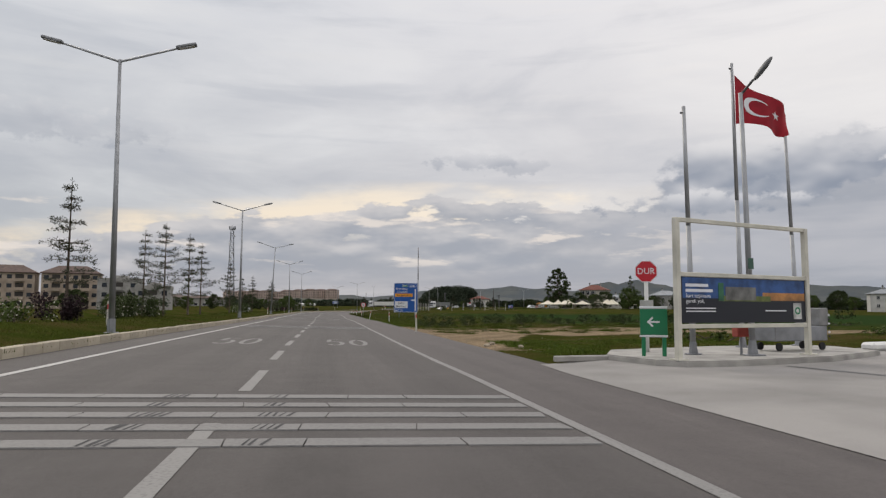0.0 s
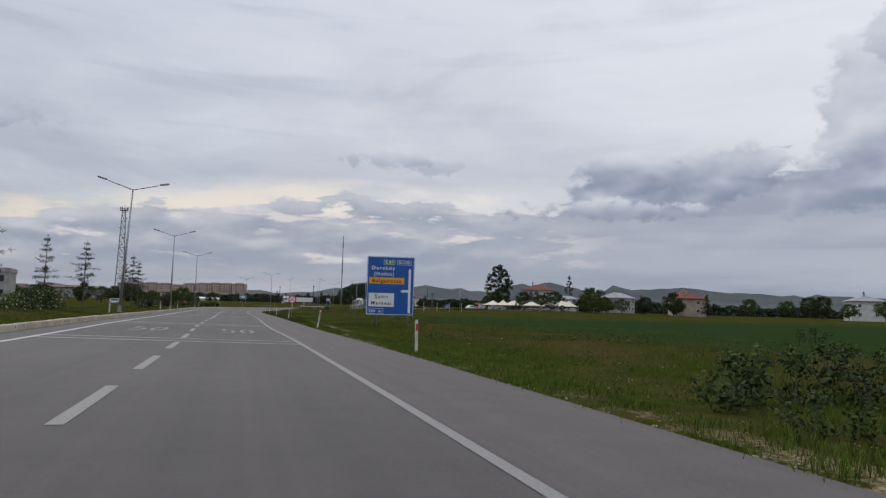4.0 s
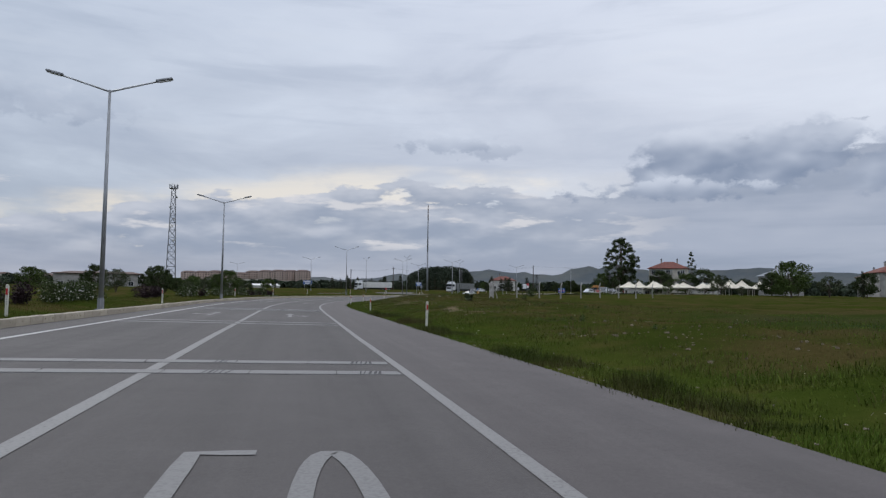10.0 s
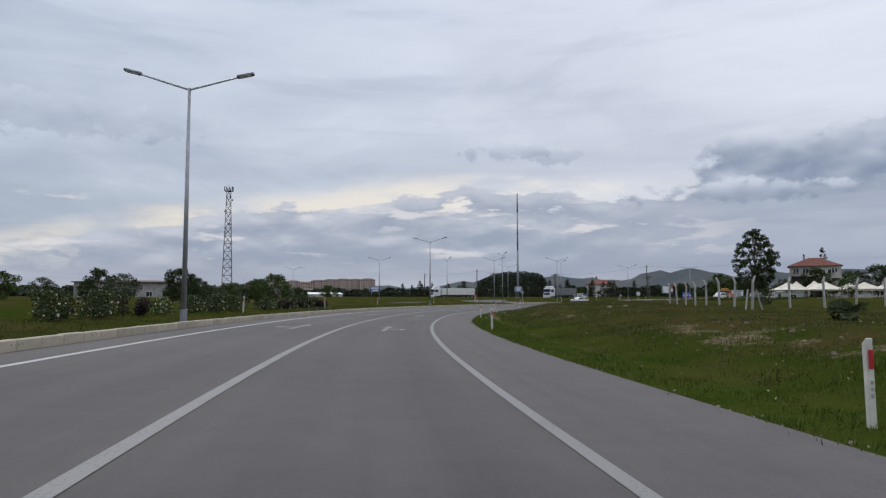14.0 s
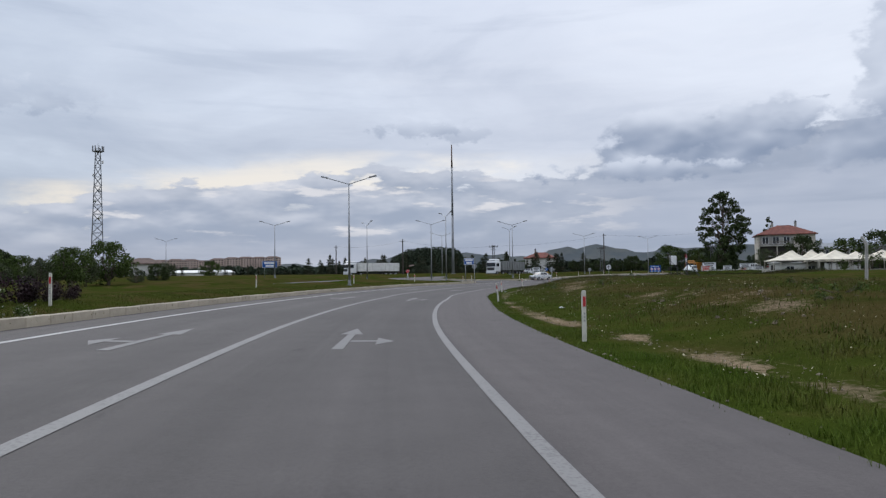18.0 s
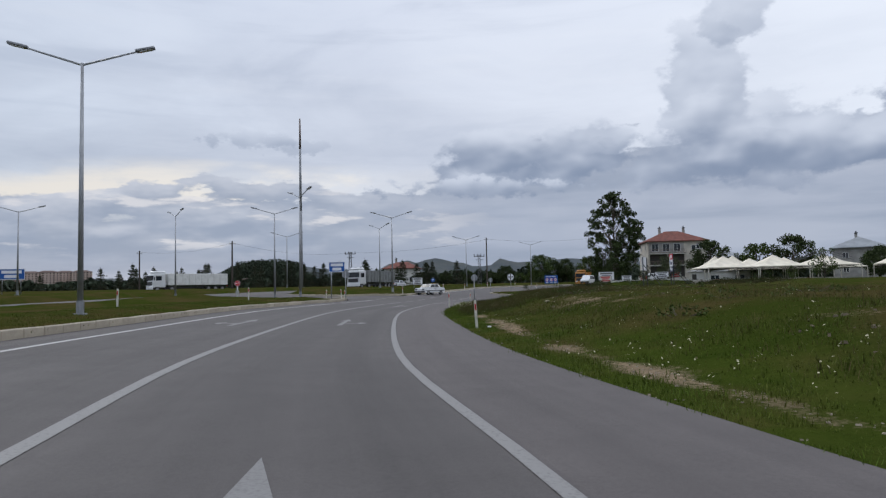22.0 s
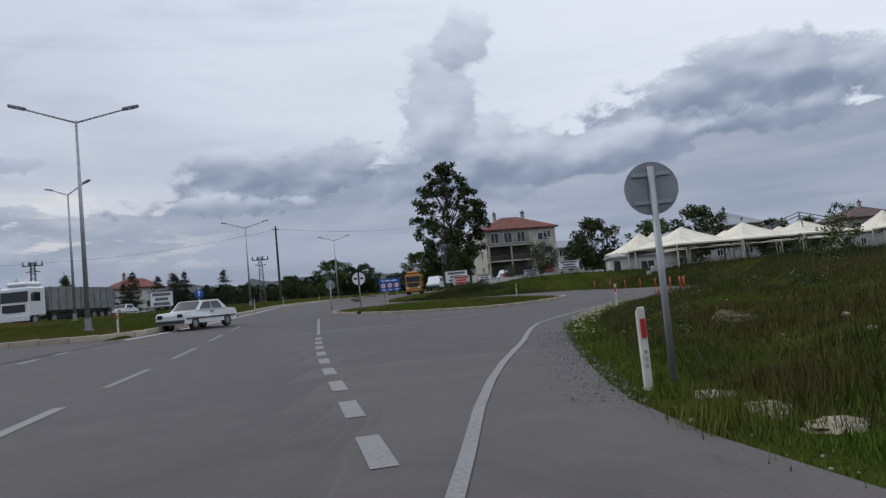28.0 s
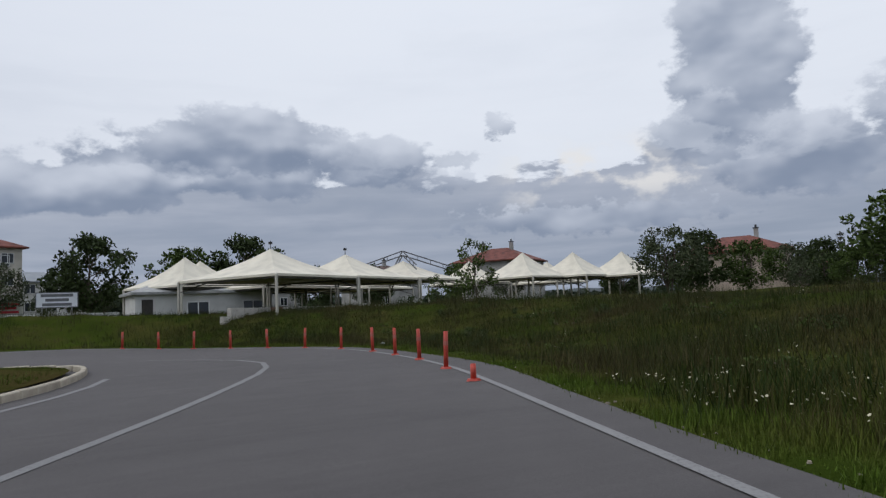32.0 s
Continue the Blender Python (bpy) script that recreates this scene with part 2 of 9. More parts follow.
def mat(name, color, rough=0.7, vary=0.15, scale=4.0, bump=0.0, metal=0.0, color2=None, fine=40.0, island=0.0, spec=0.5, obvary=0.0):
    """A procedural surface: two scales of colour variation, optional bump, and variation per object or per island."""
    if name in MATS:
        return MATS[name]
    m = bpy.data.materials.new(name)
    MATS[name] = m
    m.use_nodes = True
    nt = m.node_tree
    N, L = nt.nodes.new, nt.links.new
    b = nt.nodes["Principled BSDF"]
    b.inputs["Roughness"].default_value = rough
    b.inputs["Metallic"].default_value = metal
    b.inputs["Specular IOR Level"].default_value = spec
    tc = N("ShaderNodeTexCoord")
    n1, n2 = N("ShaderNodeTexNoise"), N("ShaderNodeTexNoise")
    for n, s, d in ((n1, scale, 4), (n2, fine, 3)):
        L(tc.outputs["Object"], n.inputs["Vector"])
        n.inputs["Scale"].default_value, n.inputs["Detail"].default_value = s, d
    c2 = color2 or tuple(c * (1 - min(0.9, vary * 2.2)) for c in color)
    mr = N("ShaderNodeMapRange")
    L(n1.outputs[0], mr.inputs[0])
    mr.inputs[1].default_value, mr.inputs[2].default_value = 0.35, 0.68
    mx = N("ShaderNodeMix")
    mx.data_type = "RGBA"
    L(mr.outputs[0], mx.inputs[0])
    mx.inputs[6].default_value, mx.inputs[7].default_value = (*color, 1), (*c2, 1)
    hs = N("ShaderNodeHueSaturation")
    L(mx.outputs[2], hs.inputs["Color"])
    ad = N("ShaderNodeMath")
    ad.operation = "MULTIPLY_ADD"
    L(n2.outputs[0], ad.inputs[0])
    ad.inputs[1].default_value, ad.inputs[2].default_value = vary * 1.6, 1 - vary * 0.8
    val = ad.outputs[0]
    if island or obvary:
        src = N("ShaderNodeNewGeometry").outputs["Random Per Island"] if island else N("ShaderNodeObjectInfo").outputs["Random"]
        k = island or obvary
        a2 = N("ShaderNodeMath")
        a2.operation = "MULTIPLY_ADD"
        L(src, a2.inputs[0])
        a2.inputs[1].default_value, a2.inputs[2].default_value = 2 * k, 1 - k
        a3 = N("ShaderNodeMath")
        a3.operation = "MULTIPLY"
        L(val, a3.inputs[0])
        L(a2.outputs[0], a3.inputs[1])
        val = a3.outputs[0]
    L(val, hs.inputs["Value"])
    L(hs.outputs[0], b.inputs["Base Color"])
    if bump:
        bp = N("ShaderNodeBump")
        bp.inputs["Strength"].default_value, bp.inputs["Distance"].default_value = bump, 0.02
        L(n2.outputs[0], bp.inputs["Height"])
        L(bp.outputs[0], b.inputs["Normal"])
    return m


def leaf_mat(name, c1, c2, island=0.35):
    m = mat(name, c1, 0.7, 0.12, 0.6, 0, 0, c2, 9.0, island, 0.08)
    return m


def asphalt_mat():
    m = bpy.data.materials.new("asphalt")
    m.use_nodes = True
    nt = m.node_tree
    N, L = nt.nodes.new, nt.links.new
    b = nt.nodes["Principled BSDF"]
    b.inputs["Roughness"].default_value = 0.82
    b.inputs["Specular IOR Level"].default_value = 0.35
    tc = N("ShaderNodeTexCoord")

    def noise_of(scale, detail, stretch=(1, 1, 1)):
        mp = N("ShaderNodeMapping")
        mp.inputs["Scale"].default_value = stretch
        L(tc.outputs["Object"], mp.inputs[0])
        n = N("ShaderNodeTexNoise")
        L(mp.outputs[0], n.inputs["Vector"])
        n.inputs["Scale"].default_value, n.inputs["Detail"].default_value = scale, detail
        return n.outputs[0]

    def attr(nm):
        n = N("ShaderNodeAttribute")
        n.attribute_name = nm
        return n.outputs["Fac"]

    def calc(op, a, c, d=None):
        n = N("ShaderNodeMath")
        n.operation = op
        for k, v in enumerate((a, c, d)):
            if isinstance(v, (int, float)):
                n.inputs[k].default_value = v
            elif v is not None:
                L(v, n.inputs[k])
        return n.outputs[0]

    def along_lane(su, sr, detail, off=0.0):
        """Noise in the road's own directions: across the lanes and along them."""
        c = N("ShaderNodeCombineXYZ")
        L(calc("MULTIPLY", attr("lane"), su), c.inputs[0])
        L(calc("MULTIPLY", attr("run"), sr), c.inputs[1])
        c.inputs[2].default_value = off
        n = N("ShaderNodeTexNoise")
        L(c.outputs[0], n.inputs["Vector"])
        n.inputs["Scale"].default_value, n.inputs["Detail"].default_value, n.inputs["Roughness"].default_value = 1.0, detail, 0.6
        return n.outputs[0]

    def band(lo, hi, soft):
        up, dn = N("ShaderNodeMapRange"), N("ShaderNodeMapRange")
        for n, e in ((up, lo), (dn, hi)):
            n.interpolation_type = "SMOOTHSTEP"
            L(attr("lane"), n.inputs[0])
            n.inputs[1].default_value, n.inputs[2].default_value = e - soft, e + soft
        return calc("SUBTRACT", up.outputs[0], dn.outputs[0])

    grit, speck, mott, big = noise_of(150, 2), noise_of(28, 3), noise_of(1.6, 6), noise_of(0.11, 5)
    streak = along_lane(1.5, 0.022, 6)
    fine_streak = along_lane(6.0, 0.09, 4, 3.0)
    # the shoulder is a paler, browner lay than the lanes; wheel tracks are polished darker
    sh = band(0.12, 9.0, 0.05)
    tracks = calc("ADD", calc("ADD", band(-3.05, -2.3, 0.3), band(-1.35, -0.6, 0.3)), calc("ADD", band(-6.9, -6.1, 0.3), band(-5.1, -4.3, 0.3)))
    cr = N("ShaderNodeValToRGB")
    L(big, cr.inputs[0])
    cr.color_ramp.elements[0].position, cr.color_ramp.elements[0].color = 0.32, (0.0645, 0.0575, 0.056, 1)
    cr.color_ramp.elements[1].position, cr.color_ramp.elements[1].color = 0.68, (0.082, 0.0735, 0.0715, 1)
    mx = N("ShaderNodeMix")
    mx.data_type = "RGBA"
    L(calc("MULTIPLY", sh, 0.75), mx.inputs[0])
    L(cr.outputs[0], mx.inputs[6])
    mx.inputs[7].default_value = (0.090, 0.0785, 0.0765, 1)
    hs = N("ShaderNodeHueSaturation")
    L(mx.outputs[2], hs.inputs["Color"])
    val = calc("MULTIPLY_ADD", streak, 0.55, 0.72)
    val = calc("MULTIPLY", val, calc("MULTIPLY_ADD", fine_streak, 0.3, 0.85))
    val = calc("MULTIPLY", val, calc("MULTIPLY_ADD", tracks, -0.09, 1.03))
    val = calc("MULTIPLY", val, calc("MULTIPLY_ADD", grit, 0.5, 0.75))
    val = calc("MULTIPLY", val, calc("MULTIPLY_ADD", speck, 0.5, 0.75))
    val = calc("MULTIPLY", val, calc("MULTIPLY_ADD", mott, 0.4, 0.8))
    spot = N("ShaderNodeMapRange")
    L(along_lane(1.3, 0.55, 3, 8.0), spot.inputs[0])
    spot.inputs[1].default_value, spot.inputs[2].default_value = 0.70, 0.76
    val = calc("MULTIPLY", val, calc("MULTIPLY_ADD", spot.outputs[0], -0.3, 1.0))
    L(val, hs.inputs["Value"])
    L(hs.outputs[0], b.inputs["Base Color"])
    bp = N("ShaderNodeBump")
    bp.inputs["Strength"].default_value, bp.inputs["Distance"].default_value = 0.35, 0.01
    L(grit, bp.inputs["Height"])
    L(bp.outputs[0], b.inputs["Normal"])
    return m


def ground_mat():
    """Grass with worn brown patches; bare earth by the attribute 'earth', crop by 'crop'."""
    m = bpy.data.materials.new("grassland")
    m.use_nodes = True
    nt = m.node_tree
    N, L = nt.nodes.new, nt.links.new
    b = nt.nodes["Principled BSDF"]
    b.inputs["Roughness"].default_value = 1.0
    b.inputs["Specular IOR Level"].default_value = 0.0
    tc = N("ShaderNodeTexCoord")

    def noise_of(scale, detail, rough=0.6):
        n = N("ShaderNodeTexNoise")
        L(tc.outputs["Object"], n.inputs["Vector"])
        n.inputs["Scale"].default_value, n.inputs["Detail"].default_value, n.inputs["Roughness"].default_value = scale, detail, rough
        return n.outputs[0]

    def ramp(src, *stops):
        r = N("ShaderNodeValToRGB")
        L(src, r.inputs[0])
        e = r.color_ramp.elements
        e[0].position, e[0].color = stops[0][0], (*stops[0][1], 1)
        e[1].position, e[1].color = stops[-1][0], (*stops[-1][1], 1)
        for p, c in stops[1:-1]:
            e.new(p).color = (*c, 1)
        return r.outputs[0]

    def mixc(f, a, c):
        n = N("ShaderNodeMix")
        n.data_type = "RGBA"
        L(f, n.inputs[0])
        L(a, n.inputs[6])
        L(c, n.inputs[7])
        return n.outputs[2]

    big, mid, small = noise_of(0.05, 5), noise_of(0.6, 6), noise_of(9, 5, 0.7)
    grass = ramp(mid, (0.3, (0.024, 0.033, 0.006)), (0.5, (0.038, 0.044, 0.010)), (0.72, (0.062, 0.054, 0.018)))
    lush = ramp(small, (0.3, (0.024, 0.036, 0.006)), (0.7, (0.044, 0.056, 0.010)))
    col = mixc(ramp(big, (0.42, (0, 0, 0)), (0.58, (1, 1, 1))), grass, lush)
    broad = noise_of(0.22, 4)
    brown = ramp(small, (0.3, (0.040, 0.033, 0.011)), (0.7, (0.085, 0.066, 0.027)))
    col = mixc(ramp(broad, (0.46, (0, 0, 0)), (0.6, (0.9, 0.9, 0.9))), col, brown)
    earth = ramp(small, (0.25, (0.15, 0.108, 0.066)), (0.5, (0.26, 0.195, 0.128)), (0.75, (0.40, 0.315, 0.22)))
    damp = ramp(small, (0.3, (0.085, 0.066, 0.042)), (0.7, (0.20, 0.155, 0.105)))
    earth = mixc(ramp(mid, (0.42, (0, 0, 0)), (0.62, (0.85, 0.85, 0.85))), earth, damp)
    at = N("ShaderNodeAttribute")
    at.attribute_name = "earth"
    mk = N("ShaderNodeMath")
    mk.operation = "ADD"
    L(at.outputs["Fac"], mk.inputs[0])
    blot = N("ShaderNodeMath")
    blot.operation = "MULTIPLY_ADD"
    L(small, blot.inputs[0])
    blot.inputs[1].default_value = 0.45
    mid2 = N("ShaderNodeMath")
    mid2.operation = "ADD"
    L(mid, mid2.inputs[0])
    mid2.inputs[1].default_value = -0.225
    L(mid2.outputs[0], blot.inputs[2])
    L(blot.outputs[0], mk.inputs[1])
    col = mixc(ramp(mk.outputs[0], (0.86, (0, 0, 0)), (1.02, (1, 1, 1))), col, earth)
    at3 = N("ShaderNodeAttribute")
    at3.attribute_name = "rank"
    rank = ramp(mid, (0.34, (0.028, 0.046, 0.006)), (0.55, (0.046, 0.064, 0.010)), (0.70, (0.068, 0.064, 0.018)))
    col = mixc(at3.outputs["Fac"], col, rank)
    at2 = N("ShaderNodeAttribute")
    at2.attribute_name = "crop"
    crop = ramp(small, (0.3, (0.018, 0.036, 0.012)), (0.7, (0.03, 0.052, 0.018)))
    col = mixc(at2.outputs["Fac"], col, crop)
    L(col, b.inputs["Base Color"])
    bp = N("ShaderNodeBump")
    bp.inputs["Strength"].default_value, bp.inputs["Distance"].default_value = 0.9, 0.08
    L(small, bp.inputs["Height"])
    L(bp.outputs[0], b.inputs["Normal"])
    return m


def paint_mat(name, color, worn):
    """Road paint, worn through to the asphalt in patches."""
    m = bpy.data.materials.new(name)
    m.use_nodes = True
    nt = m.node_tree
    N, L = nt.nodes.new, nt.links.new
    b = nt.nodes["Principled BSDF"]
    b.inputs["Roughness"].default_value = 0.75
    tc = N("ShaderNodeTexCoord")
    n1, n2 = N("ShaderNodeTexNoise"), N("ShaderNodeTexNoise")
    for n, s, d in ((n1, 1.1, 5), (n2, 30, 4)):
        L(tc.outputs["Object"], n.inputs["Vector"])
        n.inputs["Scale"].default_value, n.inputs["Detail"].default_value = s, d
    a = N("ShaderNodeMath")
    a.operation = "MULTIPLY_ADD"
    L(n1.outputs[0], a.inputs[0])
    a.inputs[1].default_value = 0.35
    L(n2.outputs[0], a.inputs[2])
    r = N("ShaderNodeValToRGB")
    L(a.outputs[0], r.inputs[0])
    e = r.color_ramp.elements
    e[0].position, e[0].color = 0.62 + 0.18 * (1 - worn), (*color, 1)
    e[1].position, e[1].color = 1.0, (0.115, 0.11, 0.11, 1)
    L(r.outputs[0], b.inputs["Base Color"])
    return m


ASPHALT, GRASS = asphalt_mat(), ground_mat()
PAINT = paint_mat("road_paint", (0.205, 0.2, 0.194), 0.7)
PAINT_WORN = paint_mat("worn_road_paint", (0.18, 0.176, 0.172), 1.0)
PAINT_FRESH = paint_mat("fresher_road_paint", (0.40, 0.395, 0.385), 0.4)
SCUFF = mat("scraped_asphalt", (0.05, 0.05, 0.052), 0.9, 0.2, 8.0)
CONCRETE = mat("concrete", (0.40, 0.385, 0.36), 0.9, 0.18, 1.5, 0.4, fine=60)
APRON = mat("pale_concrete_slab", (0.285, 0.272, 0.26), 0.9, 0.14, 0.5, 0.3, fine=50)
KERB = mat("kerb_stone", (0.46, 0.405, 0.315), 0.92, 0.2, 1.2, 0.5, fine=30, obvary=0.14)
GALV = mat("galvanised_steel", (0.36, 0.37, 0.385), 0.5, 0.12, 2.0, 0.0, 0.65)
GALV_DULL = mat("dull_galvanised_steel", (0.30, 0.31, 0.33), 0.65, 0.15, 2.0, 0.0, 0.4)
DARK = mat("dark_plastic", (0.03, 0.03, 0.033), 0.5, 0.1)
WHITE = mat("white_painted_metal", (0.72, 0.72, 0.70), 0.5, 0.08, 2.0)
OFFWHITE = mat("weathered_white", (0.62, 0.60, 0.53), 0.7, 0.14, 3.0, 0.1)
RED = mat("red_reflector", (0.48, 0.02, 0.025), 0.4, 0.1, 8)
SIGN_BLUE = mat("blue_sign_face", (0.004, 0.085, 0.36), 0.35, 0.05, 1.0)
SIGN_WHITE = mat("white_sign_film", (0.74, 0.75, 0.78), 0.4, 0.04, 2.0)
SIGN_ORANGE = mat("orange_sign_film", (0.80, 0.33, 0.02), 0.4, 0.05, 2.0)
SIGN_GREEN = mat("green_sign_film", (0.005, 0.19, 0.08), 0.4, 0.05, 2.0)
SIGN_RED = mat("red_sign_film", (0.55, 0.015, 0.03), 0.4, 0.06, 2.0)
SIGN_BLACK = mat("black_sign_film", (0.012, 0.012, 0.014), 0.5, 0.05, 2.0)
SIGN_YELLOW = mat("yellow_sign_film", (0.75, 0.42, 0.02), 0.4, 0.05, 2.0)
BARK = mat("bark", (0.11, 0.085, 0.065), 0.95, 0.25, 6.0, 0.6, fine=30)
RUBBER = mat("rubber", (0.018, 0.018, 0.019), 0.85, 0.1)
GLASS = mat("dark_window_glass", (0.02, 0.024, 0.03), 0.08, 0.05)


# ---- mesh helpers ----
def part(name, bm, material, parent=None, label="", smooth=False):
    me = bpy.data.meshes.new(name)
    bm.normal_update()
    bm.to_mesh(me)
    bm.free()
    if smooth:
        me.shade_smooth()
    me.materials.append(material)
    ob = new(name, me)
    if parent:
        ob.parent = parent
    return tagged(ob, label)


def raw(name, verts, faces, material, parent=None, label=""):
    me = bpy.data.meshes.new(name)
    me.from_pydata([tuple(v) for v in verts], [], [tuple(f) for f in faces])
    me.update()
    me.materials.append(material)
    ob = new(name, me)
    if parent:
        ob.parent = parent
    return tagged(ob, label)


def thing(name, m, label, category, group="", kind=""):
    ob = new(name)
    ob.empty_display_size = 0.2
    ob.matrix_basis = m
    return tagged(ob, label, category, group, kind)


def at(x, y, z=None, rz=0.0):
    return pose(x, y, HT(x, y) if z is None else z, 0, 0, rz)


def box(bm, x0, x1, y0, y1, z0, z1, m=None, bev=0.0):
    r = bmesh.ops.create_cube(bm, size=1.0, matrix=Matrix.Translation(((x0 + x1) / 2, (y0 + y1) / 2, (z0 + z1) / 2)) @ Matrix.Diagonal((x1 - x0, y1 - y0, z1 - z0, 1)))
    if bev:
        es = list({e for v in r["verts"] for e in v.link_edges})
        r2 = bmesh.ops.bevel(bm, geom=es, offset=bev, segments=1, affect="EDGES")
        vs = list({v for f in r2["faces"] for v in f.verts} | {v for v in r["verts"] if v.is_valid})
    else:
        vs = r["verts"]
    if m is not None:
        bmesh.ops.transform(bm, matrix=m, verts=[v for v in vs if v.is_valid])
    return bm


def cyl(bm, p0, p1, r0, r1=None, n=10, caps=True):
    r1 = r0 if r1 is None else r1
    p0, p1 = Vector(p0), Vector(p1)
    d = p1 - p0
    m = Matrix.Translation((p0 + p1) / 2) @ d.to_track_quat("Z", "Y").to_matrix().to_4x4()
    bmesh.ops.create_cone(bm, cap_ends=caps, segments=n, radius1=max(r0, 1e-4), radius2=max(r1, 1e-4), depth=d.length, matrix=m)
    return bm


def plate(bm, r, y0, y1, n=32, turn=0.0, cz=0.0):
    """A round or n-sided plate between y0 and y1."""
    bmesh.ops.create_cone(bm, cap_ends=True, segments=n, radius1=r, radius2=r, depth=y1 - y0,
                          matrix=Matrix.Translation((0, (y0 + y1) / 2, cz)) @ pose(0, 0, 0, 90, 0, 0) @ pose(0, 0, 0, 0, 0, turn))
    return bm


def ring(bm, r0, r1, y, n=36, cz=0.0):
    a = [bm.verts.new((r0 * math.cos(2 * math.pi * i / n), y, cz + r0 * math.sin(2 * math.pi * i / n))) for i in range(n)]
    b = [bm.verts.new((r1 * math.cos(2 * math.pi * i / n), y, cz + r1 * math.sin(2 * math.pi * i / n))) for i in range(n)]
    for i in range(n):
        j = (i + 1) % n
        bm.faces.new((a[i], a[j], b[j], b[i]))
    return bm


def poly(bm, pts, y=0.0, d=0.0):
    """A polygon in the XZ plane, facing -Y; with depth d it becomes a prism."""
    f = bm.faces.new([bm.verts.new((x, y, z)) for x, z in pts])
    if d:
        r = bmesh.ops.extrude_face_region(bm, geom=[f])
        bmesh.ops.translate(bm, vec=(0, d, 0), verts=[v for v in r["geom"] if isinstance(v, bmesh.types.BMVert)])
    bmesh.ops.recalc_face_normals(bm, faces=bm.faces)
    return bm


def B():
    return bmesh.new()


def words(name, s, size, m, material, parent, label="", align="LEFT", sx=1.0, spread=1.0, bold=0.0):
    """Lettering as a mesh, flat on the plane that m gives (text lies in its XY)."""
    cu = bpy.data.curves.new(name, "FONT")
    cu.body, cu.size, cu.align_x, cu.align_y, cu.resolution_u = s, size, align, "CENTER", 2
    cu.extrude, cu.space_character, cu.offset = 0.001, spread, bold
    tmp = bpy.data.objects.new(name, cu)
    me = bpy.data.meshes.new_from_object(tmp)
    bpy.data.objects.remove(tmp)
    bpy.data.curves.remove(cu)
    me.transform(m @ Matrix.Diagonal((sx, 1, 1, 1)))
    me.materials.clear()
    me.materials.append(material)
    ob = new(name, me)
    ob.parent = parent
    return tagged(ob, label)


# ---- plan of the roads ----
def curve(pts, step=2.0):
    """A smooth line through points (Catmull-Rom), resampled at about equal steps."""
    p = np.array(pts, float)
    p = np.vstack([2 * p[0] - p[1], p, 2 * p[-1] - p[-2]])
    out = []
    for i in range(1, len(p) - 2):
        n = max(2, int(np.hypot(*(p[i + 1] - p[i])[:2]) / 0.5))
        t = np.linspace(0, 1, n, endpoint=False)[:, None]
        out.append(0.5 * (2 * p[i] + (p[i + 1] - p[i - 1]) * t + (2 * p[i - 1] - 5 * p[i] + 4 * p[i + 1] - p[i + 2]) * t ** 2 + (3 * p[i] - p[i - 1] - 3 * p[i + 1] + p[i + 2]) * t ** 3))
    out = np.vstack(out + [p[-2:-1]])
    s = np.concatenate([[0], np.cumsum(np.hypot(*np.diff(out, axis=0).T[:2]))])
    k = np.linspace(0, s[-1], max(2, int(round(s[-1] / step)) + 1))
    return np.stack([np.interp(k, s, out[:, c]) for c in range(2)], 1)


def offset(line, d):
    """The line shifted to its right by d (a number, or one for each point)."""
    t = np.gradient(line, axis=0)
    t /= np.hypot(t[:, 0], t[:, 1])[:, None]
    return line + np.stack([t[:, 1], -t[:, 0]], 1) * np.reshape(d, (-1, 1))


def signed(pts, line):
    """Distance of points from a line, positive on its right."""
    best = np.full(len(pts), 1e9)
    sign = np.ones(len(pts))
    for a, b in zip(line[:-1], line[1:]):
        d = b - a
        u = np.clip(((pts - a) @ d) / (d @ d), 0, 1)
        q = pts - a - u[:, None] * d
        r = np.hypot(q[:, 0], q[:, 1])
        c = d[1] * q[:, 0] - d[0] * q[:, 1]
        m = r < best
        best[m], sign[m] = r[m], np.where(c[m] >= 0, 1, -1)
    return best * sign


RIGHT = curve([(3.08, -60.0), (2.55, 6.0), (2.42, 15.0), (2.30, 25.0), (2.25, 34.0), (2.18, 44.0), (2.13, 55.0), (2.04, 66.0), (1.95, 72.0), (1.74, 80.0), (1.70, 82.0), (1.63, 92.0), (1.66, 103.0), (1.63, 110.0), (1.54, 120.0), (1.42, 128.0), (1.35, 136.0), (1.27, 144.0), (1.21, 151.0), (1.24, 162.0), (1.57, 172.0), (2.28, 182.0), (3.45, 192.3), (5.37, 204.6), (7.19, 213.4), (9.39, 222.0), (11.80, 230.0), (14.40, 238.5), (19.47, 250.8), (23.68, 260.0), (27.19, 266.4), (30.70, 272.0), (33.20, 275.9)])
RY = RIGHT[:, 1]
MID = offset(RIGHT, -np.interp(RY, (0, 160, 185, 300), (3.7, 3.7, 3.76, 3.76)))
LEFT = offset(RIGHT, -np.interp(RY, (0, 40, 80, 155, 190, 300), (7.6, 7.68, 7.78, 7.78, 7.8, 7.75)))
KERBL = offset(RIGHT, -np.interp(RY, (0, 80, 103, 155, 190, 300), (8.95, 9.0, 9.15, 9.15, 9.2, 9.2)))
EDGE = offset(RIGHT, np.interp(RY, (0, 15, 150, 160, 185, 198, 207, 230, 250, 300), (2.5, 2.55, 2.55, 2.38, 2.26, 2.15, 2.45, 2.45, 2.38, 2.25)))
SPLIT = curve([(33.7, 276.6), (36.2, 280.2), (38.8, 283.95), (42.0, 288.4), (46.1, 293.9), (53.2, 303.3), (56, 307), (61, 312), (75, 326), (100, 347), (130, 366)], 1.0)
